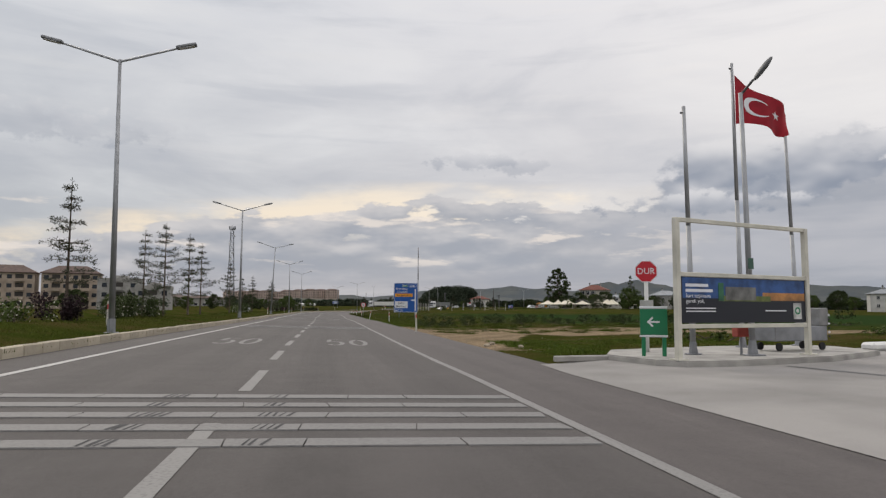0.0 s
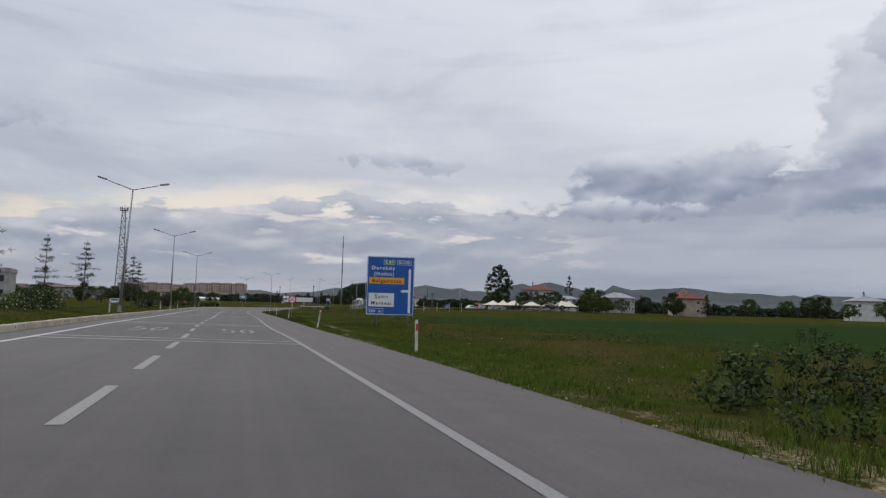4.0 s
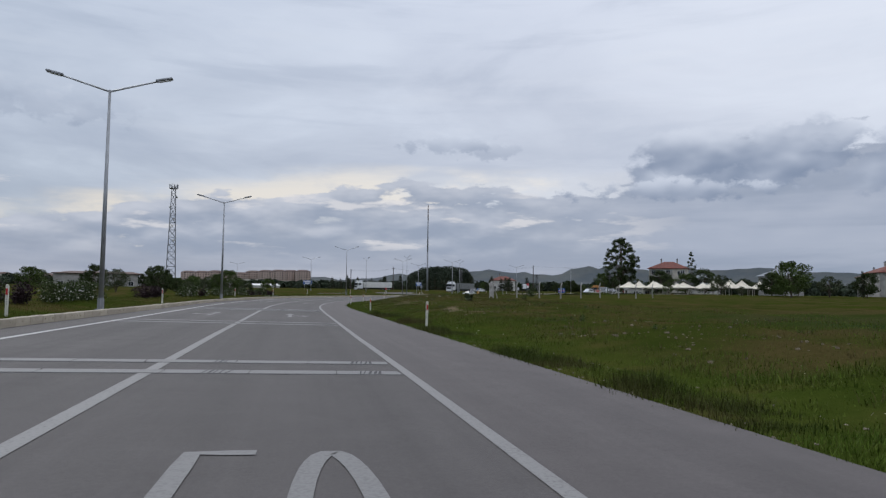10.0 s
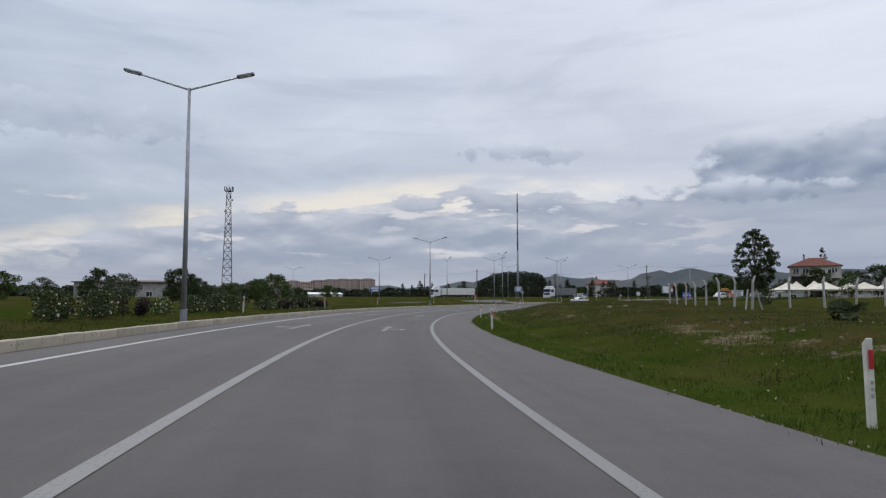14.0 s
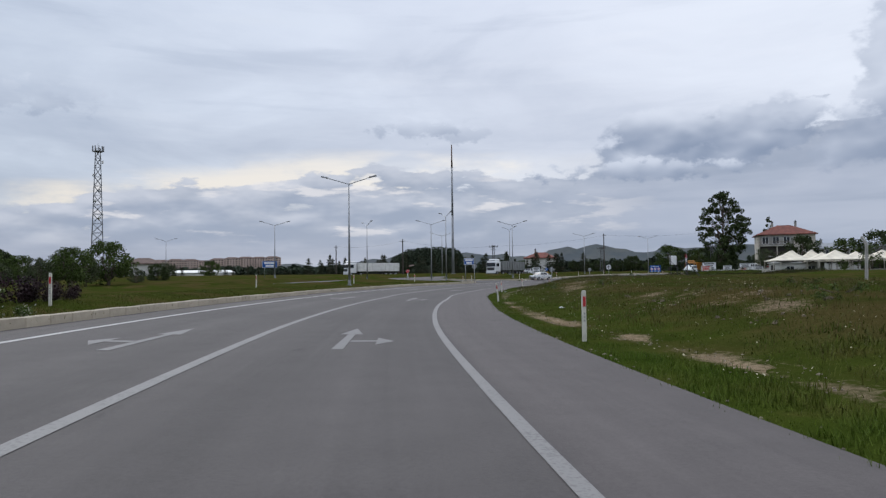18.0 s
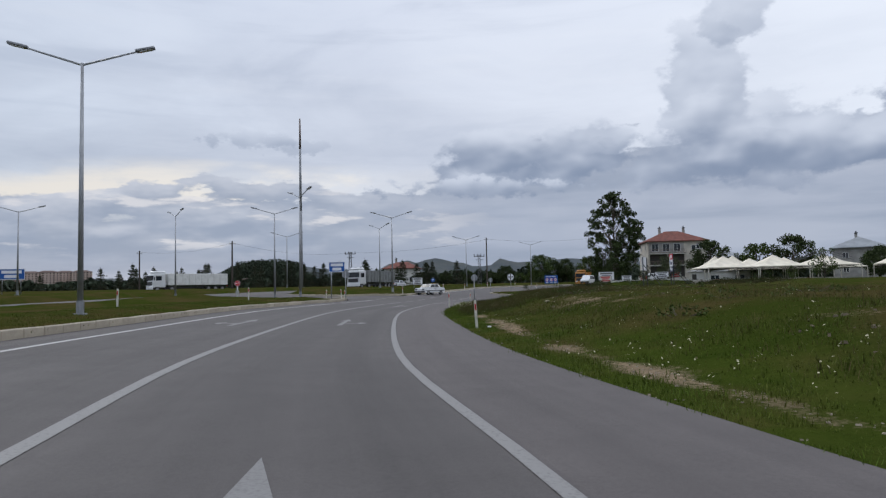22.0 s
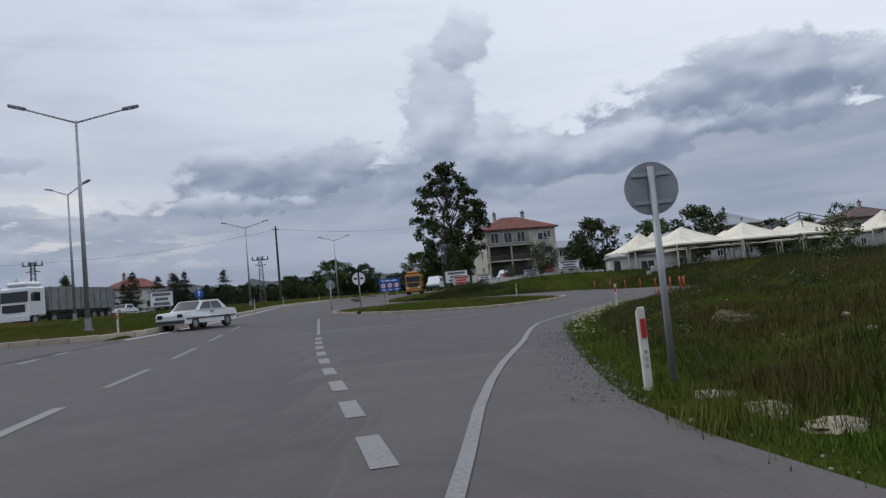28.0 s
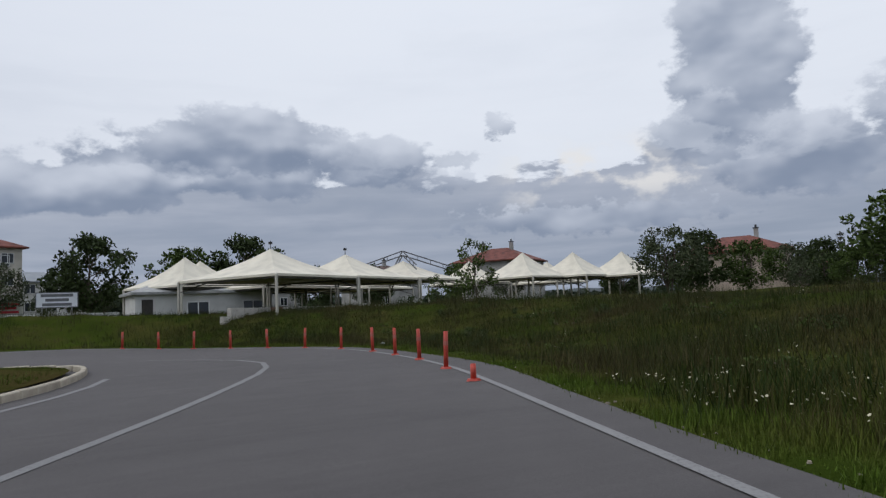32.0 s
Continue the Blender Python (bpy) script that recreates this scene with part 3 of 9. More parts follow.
AXIS = np.vstack([RIGHT[:-1:3], SPLIT[1:60:3]])
SLIP = curve([(32.8, 275.3), (33.75, 276.0), (36.8, 278.3), (40.0, 280.42), (42.0, 281.6), (45.9, 284.15), (49.0, 285.7), (55.5, 287.8), (59.9, 288.7), (66.5, 289.9), (69.5, 290.6), (73.6, 292), (78.1, 294.2), (81.3, 297.6),
              (83.3, 301.4), (84.7, 305.2), (84, 307.6), (81, 309.2), (77.4, 310.6)], 1.0)
SLIP_EDGE = [(35.3, 274.9), (37.3, 276.95), (42.6, 280.9), (46.3, 283.3), (49.2, 284.7), (56, 287.3), (62.9, 288.6), (68.8, 289.5), (73.8, 291.3), (78.6, 293.6), (82.0, 297.1), (84.1, 301), (85.6, 305.3), (84.8, 308.2), (81.6, 310),
             (77.6, 311.6), (74, 315), (73.4, 319.5), (80, 327), (95, 340), (108, 349.5), (130, 363), (180, 384)]
MAIN_LEFT = [(28.6, 285.6), (31.4, 290), (36, 295.5), (41.5, 301), (45, 304.5), (52.5, 313), (61, 323), (75, 340), (88, 351.5), (102, 361), (130, 376), (180, 397)]
_e = EDGE[EDGE[:, 1] < 273.2]
RB = curve(np.vstack([_e[::6], SLIP_EDGE]), 1.0)
_k = KERBL[KERBL[:, 1] < 282.5]
LB = curve(np.vstack([_k[::6], MAIN_LEFT]), 1.0)
OPP = curve([(-19, -60), (-20, 60), (-21, 130), (-21.5, 181), (-17, 235), (-6, 272), (10, 296), (30, 318), (50, 338), (71, 357), (93, 377), (140, 410), (200, 435)], 4.0)
ISLAND = curve([(57.0, 304.5), (57.2, 301.5), (59.0, 298.8), (62, 297.5), (66.5, 297.8), (70.6, 299.2), (72.2, 300.6), (71.3, 302.6), (68, 305), (64, 308.2), (61.4, 310.0), (59.6, 309.8), (57.8, 307.6), (57.0, 304.6)], 0.8)


def sstep(v, a, b):
    t = np.clip((v - a) / (b - a), 0, 1)
    return t * t * (3 - 2 * t)


def hplane(x, y):
    """The road level: flat, with a slow rise north of the junction."""
    q = 0.04 * (y - 299) - 0.01 * (x - 72)
    q = np.where(q > 0.08, q, 0.08 * np.exp(np.minimum(q, 0.08) / 0.08 - 1)) - 0.01
    return np.maximum(0, 2.3 * (1 - np.exp(-np.maximum(q, 0) / 2.3)))


def crossfall(p):
    """How far the carriageway lies above or below its crown level: it falls to its right, more in the bend, and the ground beside it takes up the difference."""
    out = np.zeros(len(p))
    near = (p[:, 1] < 330) & (p[:, 0] > -30) & (p[:, 0] < 75)
    p = p[near]
    off = signed(p, AXIS)
    left = np.interp(p[:, 1], (-200, 150, 190, 250, 265, 291, 304, 325), (0.018, 0.018, 0.027, 0.029, 0.037, 0.037, 0.018, 0.0))
    right = np.interp(p[:, 1], (-200, 150, 190, 252, 274), (0.018, 0.018, 0.027, 0.026, 0.0))
    fade = (1 - sstep(off, 3.0, 14.0)) * (1 - sstep(-off, 10.5, 16.0))
    u = np.clip(off, -9.3, 2.5) + 1.9
    out[near] = -np.where(u < 0, left, right) * u * fade
    return out


def lay(x, y):
    """Level of the road surface at one point."""
    return float(hplane(x, y)) + float(crossfall(np.array([[x, y]], float))[0])


def lay_all(p):
    p = np.asarray(p, float)
    return hplane(p[:, 0], p[:, 1]) + crossfall(p)


def heights(p, cut=False):
    """Ground height at points (n, 2), with the distances to the road's two sides; cut lowers the sheet under roads and verges."""
    x, y = p[:, 0], p[:, 1]
    z = hplane(x, y) + crossfall(p)
    dr, dl = signed(p, RB[::2]), -signed(p, LB[::2])
    do = np.abs(signed(p, OPP))
    top = np.interp(y, (40, 110, 160, 205, 250, 290), (0.03, 0.1, 0.42, 0.75, 0.95, 0.98))
    near_slip = sstep(x, 34, 60) * sstep(y, 262, 285)
    top = top * (1 - near_slip) + 1.02 * near_slip
    wide = 7.0 + 4.0 * sstep(x, 60, 70) - 3.5 * sstep(x, 78, 88) * sstep(y, 284, 294)
    top = top + (1.32 + 0.16 * sstep(x, 78, 92) - top) * sstep(x, 64, 86) * sstep(y, 240, 270)
    bank = top * sstep(dr, 0.9, wide) * (1 - 0.9 * sstep(y - 0.25 * (x - 60), 306, 318) * (x > 55))
    fall = -0.12 * np.exp(-((dr - 2.2) / 1.3) ** 2) * sstep(y, 30, 60) * (y < 180)
    lump = np.array([noise.fractal(Vector((a * 0.2, b * 0.2, 3.0)), 0.7, 2.1, 5) for a, b in p])
    z = z + np.where(dr > 0, bank + fall + 0.17 * lump * sstep(dr, 0.6, 4.5), 0)
    mound = 0.14 + 0.42 * sstep(dl, 0.3, 4.5)
    mound = mound * sstep(do, 4.2, 5.2) + 0.3 * (1 - sstep(do, 4.2, 7))
    u = np.clip(((36 - x) + (y - 296)) / 28, 0, 1)
    chan = 1 - sstep(np.hypot(x - 36 + 14 * u, y - 296 - 14 * u), 6.5, 10.5)
    z = z + np.where(dl > 0.12, (mound + 0.05 * lump * sstep(dl, 0.5, 3) * sstep(do, 4.2, 6)) * (1 - chan) - 0.08 * chan, 0)
    yard = sstep(y - (14.9 + 0.42 * (x - 6)), 1.6, -0.4) * (x > 3) * (x < 60)
    z = z * (1 - yard) - 0.16 * yard
    if cut:
        z = np.where((dr < 1.3) & (dl < 1.3), z - 0.34, z)
    z = np.where(do < 4.3, z - 0.07, z)
    far = np.hypot(x - 40, y - 200)
    z = z - 0.0015 * np.maximum(0, far - 350)
    return z, dr, dl


def HT(x, y):
    return float(heights(np.array([[x, y]], float))[0][0])


# ---- ground: one sheet to the horizon ----
def axis(lo, hi, step, far):
    a = list(np.arange(lo, hi + step / 2, step))
    s, v, w = step, lo, hi
    left, right = [], []
    while v > -far or w < far:
        s *= 1.22
        v, w = v - s, w + s
        left.append(v)
        right.append(w)
    return np.array(left[::-1] + a + right)


def earth_zone(x, y):
    """The trodden earth beside the petrol station, thinning into weeds on its far side."""
    lo = np.interp(x, (4, 5, 6.5, 9, 13, 22, 30), (20, 21.5, 25.0, 30.5, 30.5, 32, 34))
    wob = 1.4 * np.sin(0.9 * x) + 0.9 * np.sin(0.43 * x + 2)
    return (x > 2) * sstep(y, lo - 1.0, lo + 1.6) * (1 - 0.55 * sstep(y + wob, 37.5, 43.0)) * (1 - sstep(y + wob, 44.5, 49.5)) * (1 - sstep(x, 27, 36))


def worn_line(y):
    """How far from the asphalt the trodden gravel line of the verge runs, and how bare it is there."""
    d = np.interp(y, (70, 76, 82, 90, 113, 195, 203, 212, 226, 247, 262), (0.15, 0.3, 1.6, 2.0, 1.6, 1.7, 1.6, 0.95, 0.85, 1.45, 1.5))
    k = np.interp(y, (66, 70, 77, 80, 83, 110, 116, 150, 158, 178, 184, 193, 200, 255, 266), (0, 0.8, 0.8, 0.2, 1, 1, 0.1, 0, 0.5, 0.5, 0.3, 0.6, 1, 1, 0))
    return d, k * (0.75 + 0.25 * np.sin(0.9 * y + 2 * np.sin(0.37 * y)))


def ground_marks(me, p, dr):
    """Where bare earth shows, and where the crop grows."""
    x, y = p[:, 0], p[:, 1]
    yard = 0.72 * earth_zone(x, y)
    yard += 0.4 * np.exp(-((dr - 0.6) / 0.9) ** 2) * (y < 60) * (y > 20)
    wd, wk = worn_line(y)
    scar = 0.43 * np.exp(-((dr - 5.0) / 1.8) ** 2) * sstep(y, 125, 150) * (0.72 + 0.28 * np.sin(y * 0.31)) * (1 - sstep(y, 262, 275)) + 0.60 * wk * np.exp(-((dr - wd) / 0.55) ** 2)
    scar += 0.30 * np.exp(-((dr - 6.5) / 1.4) ** 2) * sstep(x, 58, 64) * (1 - sstep(x, 76, 82)) * (y > 268) * (y < 290)
    verge = 0.20 * np.exp(-((dr - 0.1) / 0.3) ** 2)
    me.attributes.new("earth", "FLOAT", "POINT").data.foreach_set("value", np.maximum.reduce([yard, scar, verge]).astype(np.float32))
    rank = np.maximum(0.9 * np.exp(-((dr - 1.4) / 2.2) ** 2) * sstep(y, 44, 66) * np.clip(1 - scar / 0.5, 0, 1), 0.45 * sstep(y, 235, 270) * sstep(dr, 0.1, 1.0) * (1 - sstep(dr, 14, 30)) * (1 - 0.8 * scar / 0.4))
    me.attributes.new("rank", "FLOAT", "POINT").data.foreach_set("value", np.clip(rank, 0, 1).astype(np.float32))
    crop = sstep(x, 14, 20) * sstep(y, 30, 60) * (1 - sstep(y, 118, 150)) * (x < 260)
    me.attributes.new("crop", "FLOAT", "POINT").data.foreach_set("value", crop.astype(np.float32))


def build_ground():
    xs, ys = axis(-26, 120, 1.0, 4200), axis(-12, 330, 1.15, 4200)
    gx, gy = np.meshgrid(xs, ys)
    p = np.stack([gx.ravel(), gy.ravel()], 1)
    z, dr, dl = heights(p, True)
    i = np.arange(len(p)).reshape(gx.shape)
    f = np.stack([i[:-1, :-1], i[:-1, 1:], i[1:, 1:], i[1:, :-1]], -1).reshape(-1, 4)
    me = bpy.data.meshes.new("ground")
    me.from_pydata(np.column_stack([p, z]).tolist(), [], f.tolist())
    me.shade_smooth()
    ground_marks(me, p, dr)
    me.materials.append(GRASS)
    tagged(new("ground", me), "rough green grassland with worn earth patches", "ground", kind="structure")


build_ground()


def verge(name, line, side, d0, label):
    """The strip of ground beside the road's edge, finer than the sheet and sinking into it at its outer side."""
    offs = [d0, 0.25, 0.5, 0.8, 1.15, 1.55, 2.0, 2.5, 3.0]
    rows = [offset(line, side * d) for d in offs]
    p = np.stack(rows, 1).reshape(-1, 2)
    z, dr, dl = heights(p)
    q = z.reshape(-1, len(offs))
    q[:, 0] -= 0.03
    q[:, -1] -= 0.12
    n, k = len(line), len(offs)
    f = [(i * k + j, i * k + j + 1, (i + 1) * k + j + 1, (i + 1) * k + j)[::1 if side < 0 else -1] for i in range(n - 1) for j in range(k - 1)]
    me = bpy.data.meshes.new(name)
    me.from_pydata(np.column_stack([p, q.ravel()]).tolist(), [], f)
    me.shade_smooth()
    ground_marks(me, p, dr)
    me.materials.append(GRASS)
    tagged(new(name, me), label, "verge", kind="structure")


verge("verge_right", RB, 1, 0.0, "rough grass verge with gravel beside the asphalt")
verge("verge_median", LB, -1, 0.1, "grass verge of the median behind the kerb")


def loft(name, a, b, n, lift, material, label, m=10, kind="structure", cat="road"):
    """A surface between two lines, m strips wide, laid on the road level, with its edges turned down into the ground."""
    sa, sb = [np.stack([np.interp(np.linspace(0, 1, n), np.linspace(0, 1, len(q)), q[:, c]) for c in range(2)], 1) for q in (a, b)]
    pts, up, f = [], [], []
    for i in range(n):
        w = sb[i] - sa[i]
        o = w / np.hypot(*w) * 0.06
        pts += [sa[i] - o] + [sa[i] + w * j / m for j in range(m + 1)] + [sb[i] + o]
        up += [-0.3] + [0.0] * (m + 1) + [-0.3]
    pts = np.array(pts)
    z = lay_all(pts) + np.array(up) + np.array([lift(c) if callable(lift) else lift for c in pts])
    v = np.column_stack([pts, z]).tolist()
    k = m + 3
    for i in range(n - 1):
        for j in range(k - 1):
            q = i * k + j
            f.append((q, q + 1, q + k + 1, q + k))
    ob = raw(name, v, f, material)
    off = signed(pts, RIGHT) if name == "road" else np.full(len(pts), -3.0)
    ob.data.attributes.new("lane", "FLOAT", "POINT").data.foreach_set("value", off.astype(np.float32))
    run = np.repeat(np.concatenate([[0], np.cumsum(np.hypot(*np.diff((sa + sb) / 2, axis=0).T))]), m + 3)
    ob.data.attributes.new("run", "FLOAT", "POINT").data.foreach_set("value", run.astype(np.float32))
    return tagged(ob, label, cat, kind=kind)


loft("road", LB, RB, 320, 0.0, ASPHALT, "grey worn asphalt road with two lanes and a shoulder", 20)
loft("road_opposite", offset(OPP, -4.2), offset(OPP, 4.2), 120, 0.26, ASPHALT, "grey asphalt carriageway beyond the grass median", 6)
loft("road_crossing", curve([(32.2, 290.2), (26, 296), (16, 305.5)], 1.0), curve([(42.0, 300.6), (36, 307.4), (25, 318.5)], 1.0), 24,
     lambda q: 0.012 + 0.25 * float(sstep(abs(signed(np.array([q]), OPP)[0]), 9.0, 4.0)), ASPHALT, "asphalt crossing through the median", 8)


# ---- road markings ----
def ribbon(name, line, width, material=None, lift=0.006, parent=None, s0=None, s1=None):
    """A painted stripe along a line, from s0 to s1 metres of its length."""
    s = np.concatenate([[0], np.cumsum(np.hypot(*np.diff(line, axis=0).T))])
    s0, s1 = (0 if s0 is None else s0), (s[-1] if s1 is None else s1)
    k = np.linspace(s0, s1, max(2, int((s1 - s0) / 2.0) + 2))
    c = np.stack([np.interp(k, s, line[:, q]) for q in range(2)], 1)
    l, r = offset(c, -width / 2), offset(c, width / 2)
    v = [q for pr in zip(l, r) for q in pr]
    v = [(a[0], a[1], z + lift) for a, z in zip(v, lay_all(v))]
    f = [(2 * i, 2 * i + 1, 2 * i + 3, 2 * i + 2) for i in range(len(c) - 1)]
    return raw(name, v, f, material or PAINT, parent)


def along(line, y):
    """Length along a line up to its first point beyond y."""
    s = np.concatenate([[0], np.cumsum(np.hypot(*np.diff(line, axis=0).T))])
    return float(np.interp(y, line[:, 1], s))


def marking(name, line, width, label, **kw):
    return tagged(ribbon(name, line, width, **kw), label, "road marking", "road markings", "structure")


marking("edge_line", RIGHT, 0.145, "white solid edge line on the asphalt")
marking("left_edge_line", LEFT, 0.16, "white solid line beside the median kerb", material=PAINT_FRESH)
marking("slip_edge_line", offset(SLIP, -0.03), 0.12, "white edge line round the turning lane", lift=0.01)
for i in range(-5, 16):
    y0 = 10.0 + 5.98 * i if i < 7 else 45.9 + 5.81 * (i - 6)
    marking("lane_dash", MID, 0.17, "white lane dash on the asphalt", s0=along(MID, y0), s1=along(MID, y0 + 3.25))
marking("lane_line", MID, 0.175, "white solid lane line", s0=along(MID, 104.2), s1=along(MID, 290))


def rx(line, y):
    return float(np.interp(y, line[:, 1], line[:, 0]))


def bars(y0, n, gap, w, lift, scuffs=()):
    """Rumble bars across both lanes, in uneven slabs with cracked joints; scuffs are places where lorries have scraped them dark."""
    rng = random.Random(int(y0 * 10))
    for i in range(n):
        y = y0 + i * gap
        a, b = rx(LEFT, y) + 0.15, rx(RIGHT, y) - 0.12
        root = thing("rumble_bar", pose(0, 0, 0), "raised worn white rumble bar across both lanes", "rumble bar", "rumble bars")
        cuts = [a] + sorted(a + (b - a) * (k + rng.uniform(-0.3, 0.3)) / 6 for k in range(1, 6)) + [b]
        lean = 0.0
        for k in range(6):
            c0, c1 = cuts[k] + 0.007, cuts[k + 1] - 0.007
            tilt, e = rng.uniform(-0.05, 0.05), rng.uniform(-0.012, 0.012)
            nx = 7
            bm = B()
            rows = []
            for q in range(nx + 1):
                u = q / nx
                jag = rng.uniform(-0.007, 0.007)
                col = []
                for v, top in ((-0.5, 0), (-0.485, 1), (0.485, 1), (0.5, 0)):
                    xx = c0 + (c1 - c0) * u + v * (lean * (1 - u) + tilt * u)
                    yy = y + v * w + e + (jag if abs(v) > 0.3 else 0)
                    col.append(bm.verts.new((xx, yy, lay(xx, yy) + (lift if top else 0.002))))
                rows.append(col)
            for r0, r1 in zip(rows[:-1], rows[1:]):
                for q in range(3):
                    bm.faces.new((r0[q], r1[q], r1[q + 1], r0[q + 1]))
            lean = tilt
            part("slab", bm, PAINT_WORN, root)
        for sx in scuffs:
            bm = B()
            for k in range(rng.randint(3, 5)):
                x0 = rx(RIGHT, y) + sx + 0.075 * k + rng.uniform(-0.015, 0.015)
                hw = rng.uniform(0.018, 0.045)
                dx = rng.uniform(0.02, 0.07)
                q = [(x0, y - w * 0.42), (x0 + hw, y - w * 0.46), (x0 + hw + dx, y + w * 0.44), (x0 + dx, y + w * 0.4)]
                bm.faces.new([bm.verts.new((u, v, lay(u, v) + lift + 0.003)) for u, v in q])
            part("scuff", bm, SCUFF, root, "dark scrapes across the paint")


bars(6.22, 5, 0.79, 0.34, 0.014, (-3.3, -4.6))
bars(41.36, 5, 0.84, 0.34, 0.014, (-3.0,))
bars(66.9, 2, 1.5, 0.42, 0.014, (-0.9, -3.0))
bars(84.2, 2, 1.52, 0.45, 0.014)
bars(102.05, 2, 1.48, 0.46, 0.014, (-0.75, -3.3))
bars(119.05, 2, 1.48, 0.42, 0.014, (-0.75, -2.95))
bars(134.0, 2, 1.6, 0.45, 0.014, (-0.65, -2.95))
bars(151.3, 5, 0.79, 0.34, 0.014, (-0.5, -2.6))


def stroke(name, pts, width, z, root):
    """A painted stroke along a polyline (x, y)."""
    line = np.array(pts, float)
    l, r = offset(line, -width / 2), offset(line, width / 2)
    v = [q for pr in zip(l, r) for q in pr]
    v = [(*q, lay(q[0] + root.location.x, q[1] + root.location.y) + z) for q in v]
    raw(name, v, [(2 * i, 2 * i + 1, 2 * i + 3, 2 * i + 2) for i in range(len(line) - 1)], PAINT_WORN, root)


def figure_fifty(cx, y):
    """The figures 5 and 0, stretched along the lane."""
    root = thing("speed_figure", pose(cx, y, 0), "large worn white 50 painted on the asphalt", "road marking", "road markings", "structure")
    k = 1.92
    arc = [(-0.40 + 0.24 * math.cos(a), -0.36 * k + 0.62 * k * math.sin(a)) for a in np.linspace(2.0, -2.5, 16)]
    stroke("figure_five", [(-0.15, k), (-0.34, k), (-0.6, k), (-0.61, 0.8 * k), (-0.63, 0.12 * k)] + arc, 0.15, 0.007, root)
    stroke("figure_nought", [(0.39 + 0.24 * math.cos(a), k * 0.98 * math.sin(a)) for a in np.linspace(0, 2 * math.pi, 31)], 0.15, 0.007, root)


for cy in (24.5, 76.55, 112.0):
    figure_fifty(rx(RIGHT, cy) - 1.8, cy)
    figure_fifty(rx(MID, cy) - 1.72, cy)


def arrow(s_y, kind, lane):
    """Straight-and-right or straight-and-left arrow, stretched along the lane."""
    line = MID if lane == "left" else RIGHT
    y = s_y
    s = along(line, y)
    seg = np.concatenate([[0], np.cumsum(np.hypot(*np.diff(line, axis=0).T))])
    c = np.array([np.interp(s, seg, line[:, q]) for q in range(2)])
    d = np.array([np.interp(s + 1, seg, line[:, q]) for q in range(2)]) - c
    d /= np.hypot(*d)
    r = np.array([d[1], -d[0]])
    o = c - r * (1.84 if lane == "left" else 1.92)
    root = thing("lane_arrow", pose(0, 0, 0), "worn white direction arrow painted on the lane", "road marking", "lane arrows", "structure")
    k = 1 if kind == "right" else -1

    def put(pts, name):
        q = [o + r * px * k + d * py for px, py in pts]
        if k < 0:
            q = q[::-1]
        raw(name, [(*v, lay(*v) + 0.006) for v in q], [tuple(range(len(q)))], PAINT_WORN, root)

    put([(-0.1, -3.4), (0.1, -3.4), (0.075, -0.3), (-0.075, -0.3)], "shaft")
    put([(-0.24, -0.3), (0.24, -0.3), (0, 1.4)], "head")
    put([(0.11, -2.05), (0.62, -1.92), (0.62, -1.66), (0.105, -1.72)], "side_shaft")
    put([(0.6, -2.55), (0.94, -1.78), (0.6, -1.1)], "side_head")


for y in (144.75, 181.5, 205.75, 229.45, 252.05, 273.3):
    arrow(y, "right", "right")
for y in (145.0, 182.0, 205.95, 230.8, 253.05):
    arrow(y, "left", "left")

for i, (s0, s1) in enumerate([(0.3 + 2.25 * k, 1.5 + 2.25 * k) for k in range(9)] + [(21, 34)]):
    marking("guide_dash" if i < 9 else "main_edge_line", SPLIT, 0.21 if i < 9 else 0.11, "white dash between the main road and the turning lane", s0=s0, s1=s1)
DASHL = offset(SPLIT, -3.8)
marking("lane_line_end", DASHL, 0.175, "white solid lane line running out at the junction", s0=0.4, s1=6.1)
for k in range(4):
    marking("lane_dash", DASHL, 0.15, "faint worn lane dash on the asphalt", s0=8.5 + 6.3 * k, s1=12.1 + 6.3 * k, material=PAINT_WORN)
LEFT_ON = offset(SPLIT, -7.75)
marking("left_line_end", LEFT_ON, 0.16, "white solid line running out at the crossing", s0=0.4, s1=11.5, material=PAINT_FRESH)
for k in range(4):
    marking("lane_dash", LEFT_ON, 0.16, "short white dash by the crossing", s0=13.0 + 2.6 * k, s1=14.3 + 2.6 * k)
marking("centre_line", curve([(46, 294.9), (52.3, 293.8), (61, 293.9), (66, 294.2), (70.2, 294.7), (73, 295.6), (75, 297.5), (76, 300)], 1.0), 0.14, "thin worn centre line of the side road", material=PAINT_WORN)
marking("island_line", offset(ISLAND[2:22], -0.7 if signed(ISLAND.mean(axis=0)[None], ISLAND)[0] > 0 else 0.7), 0.13, "worn white line round the island's kerb", material=PAINT_WORN)
marking("main_left_line", offset(curve(MAIN_LEFT[3:], 1.0), 0.5), 0.3, "white edge line beside the far kerb", material=PAINT_FRESH)


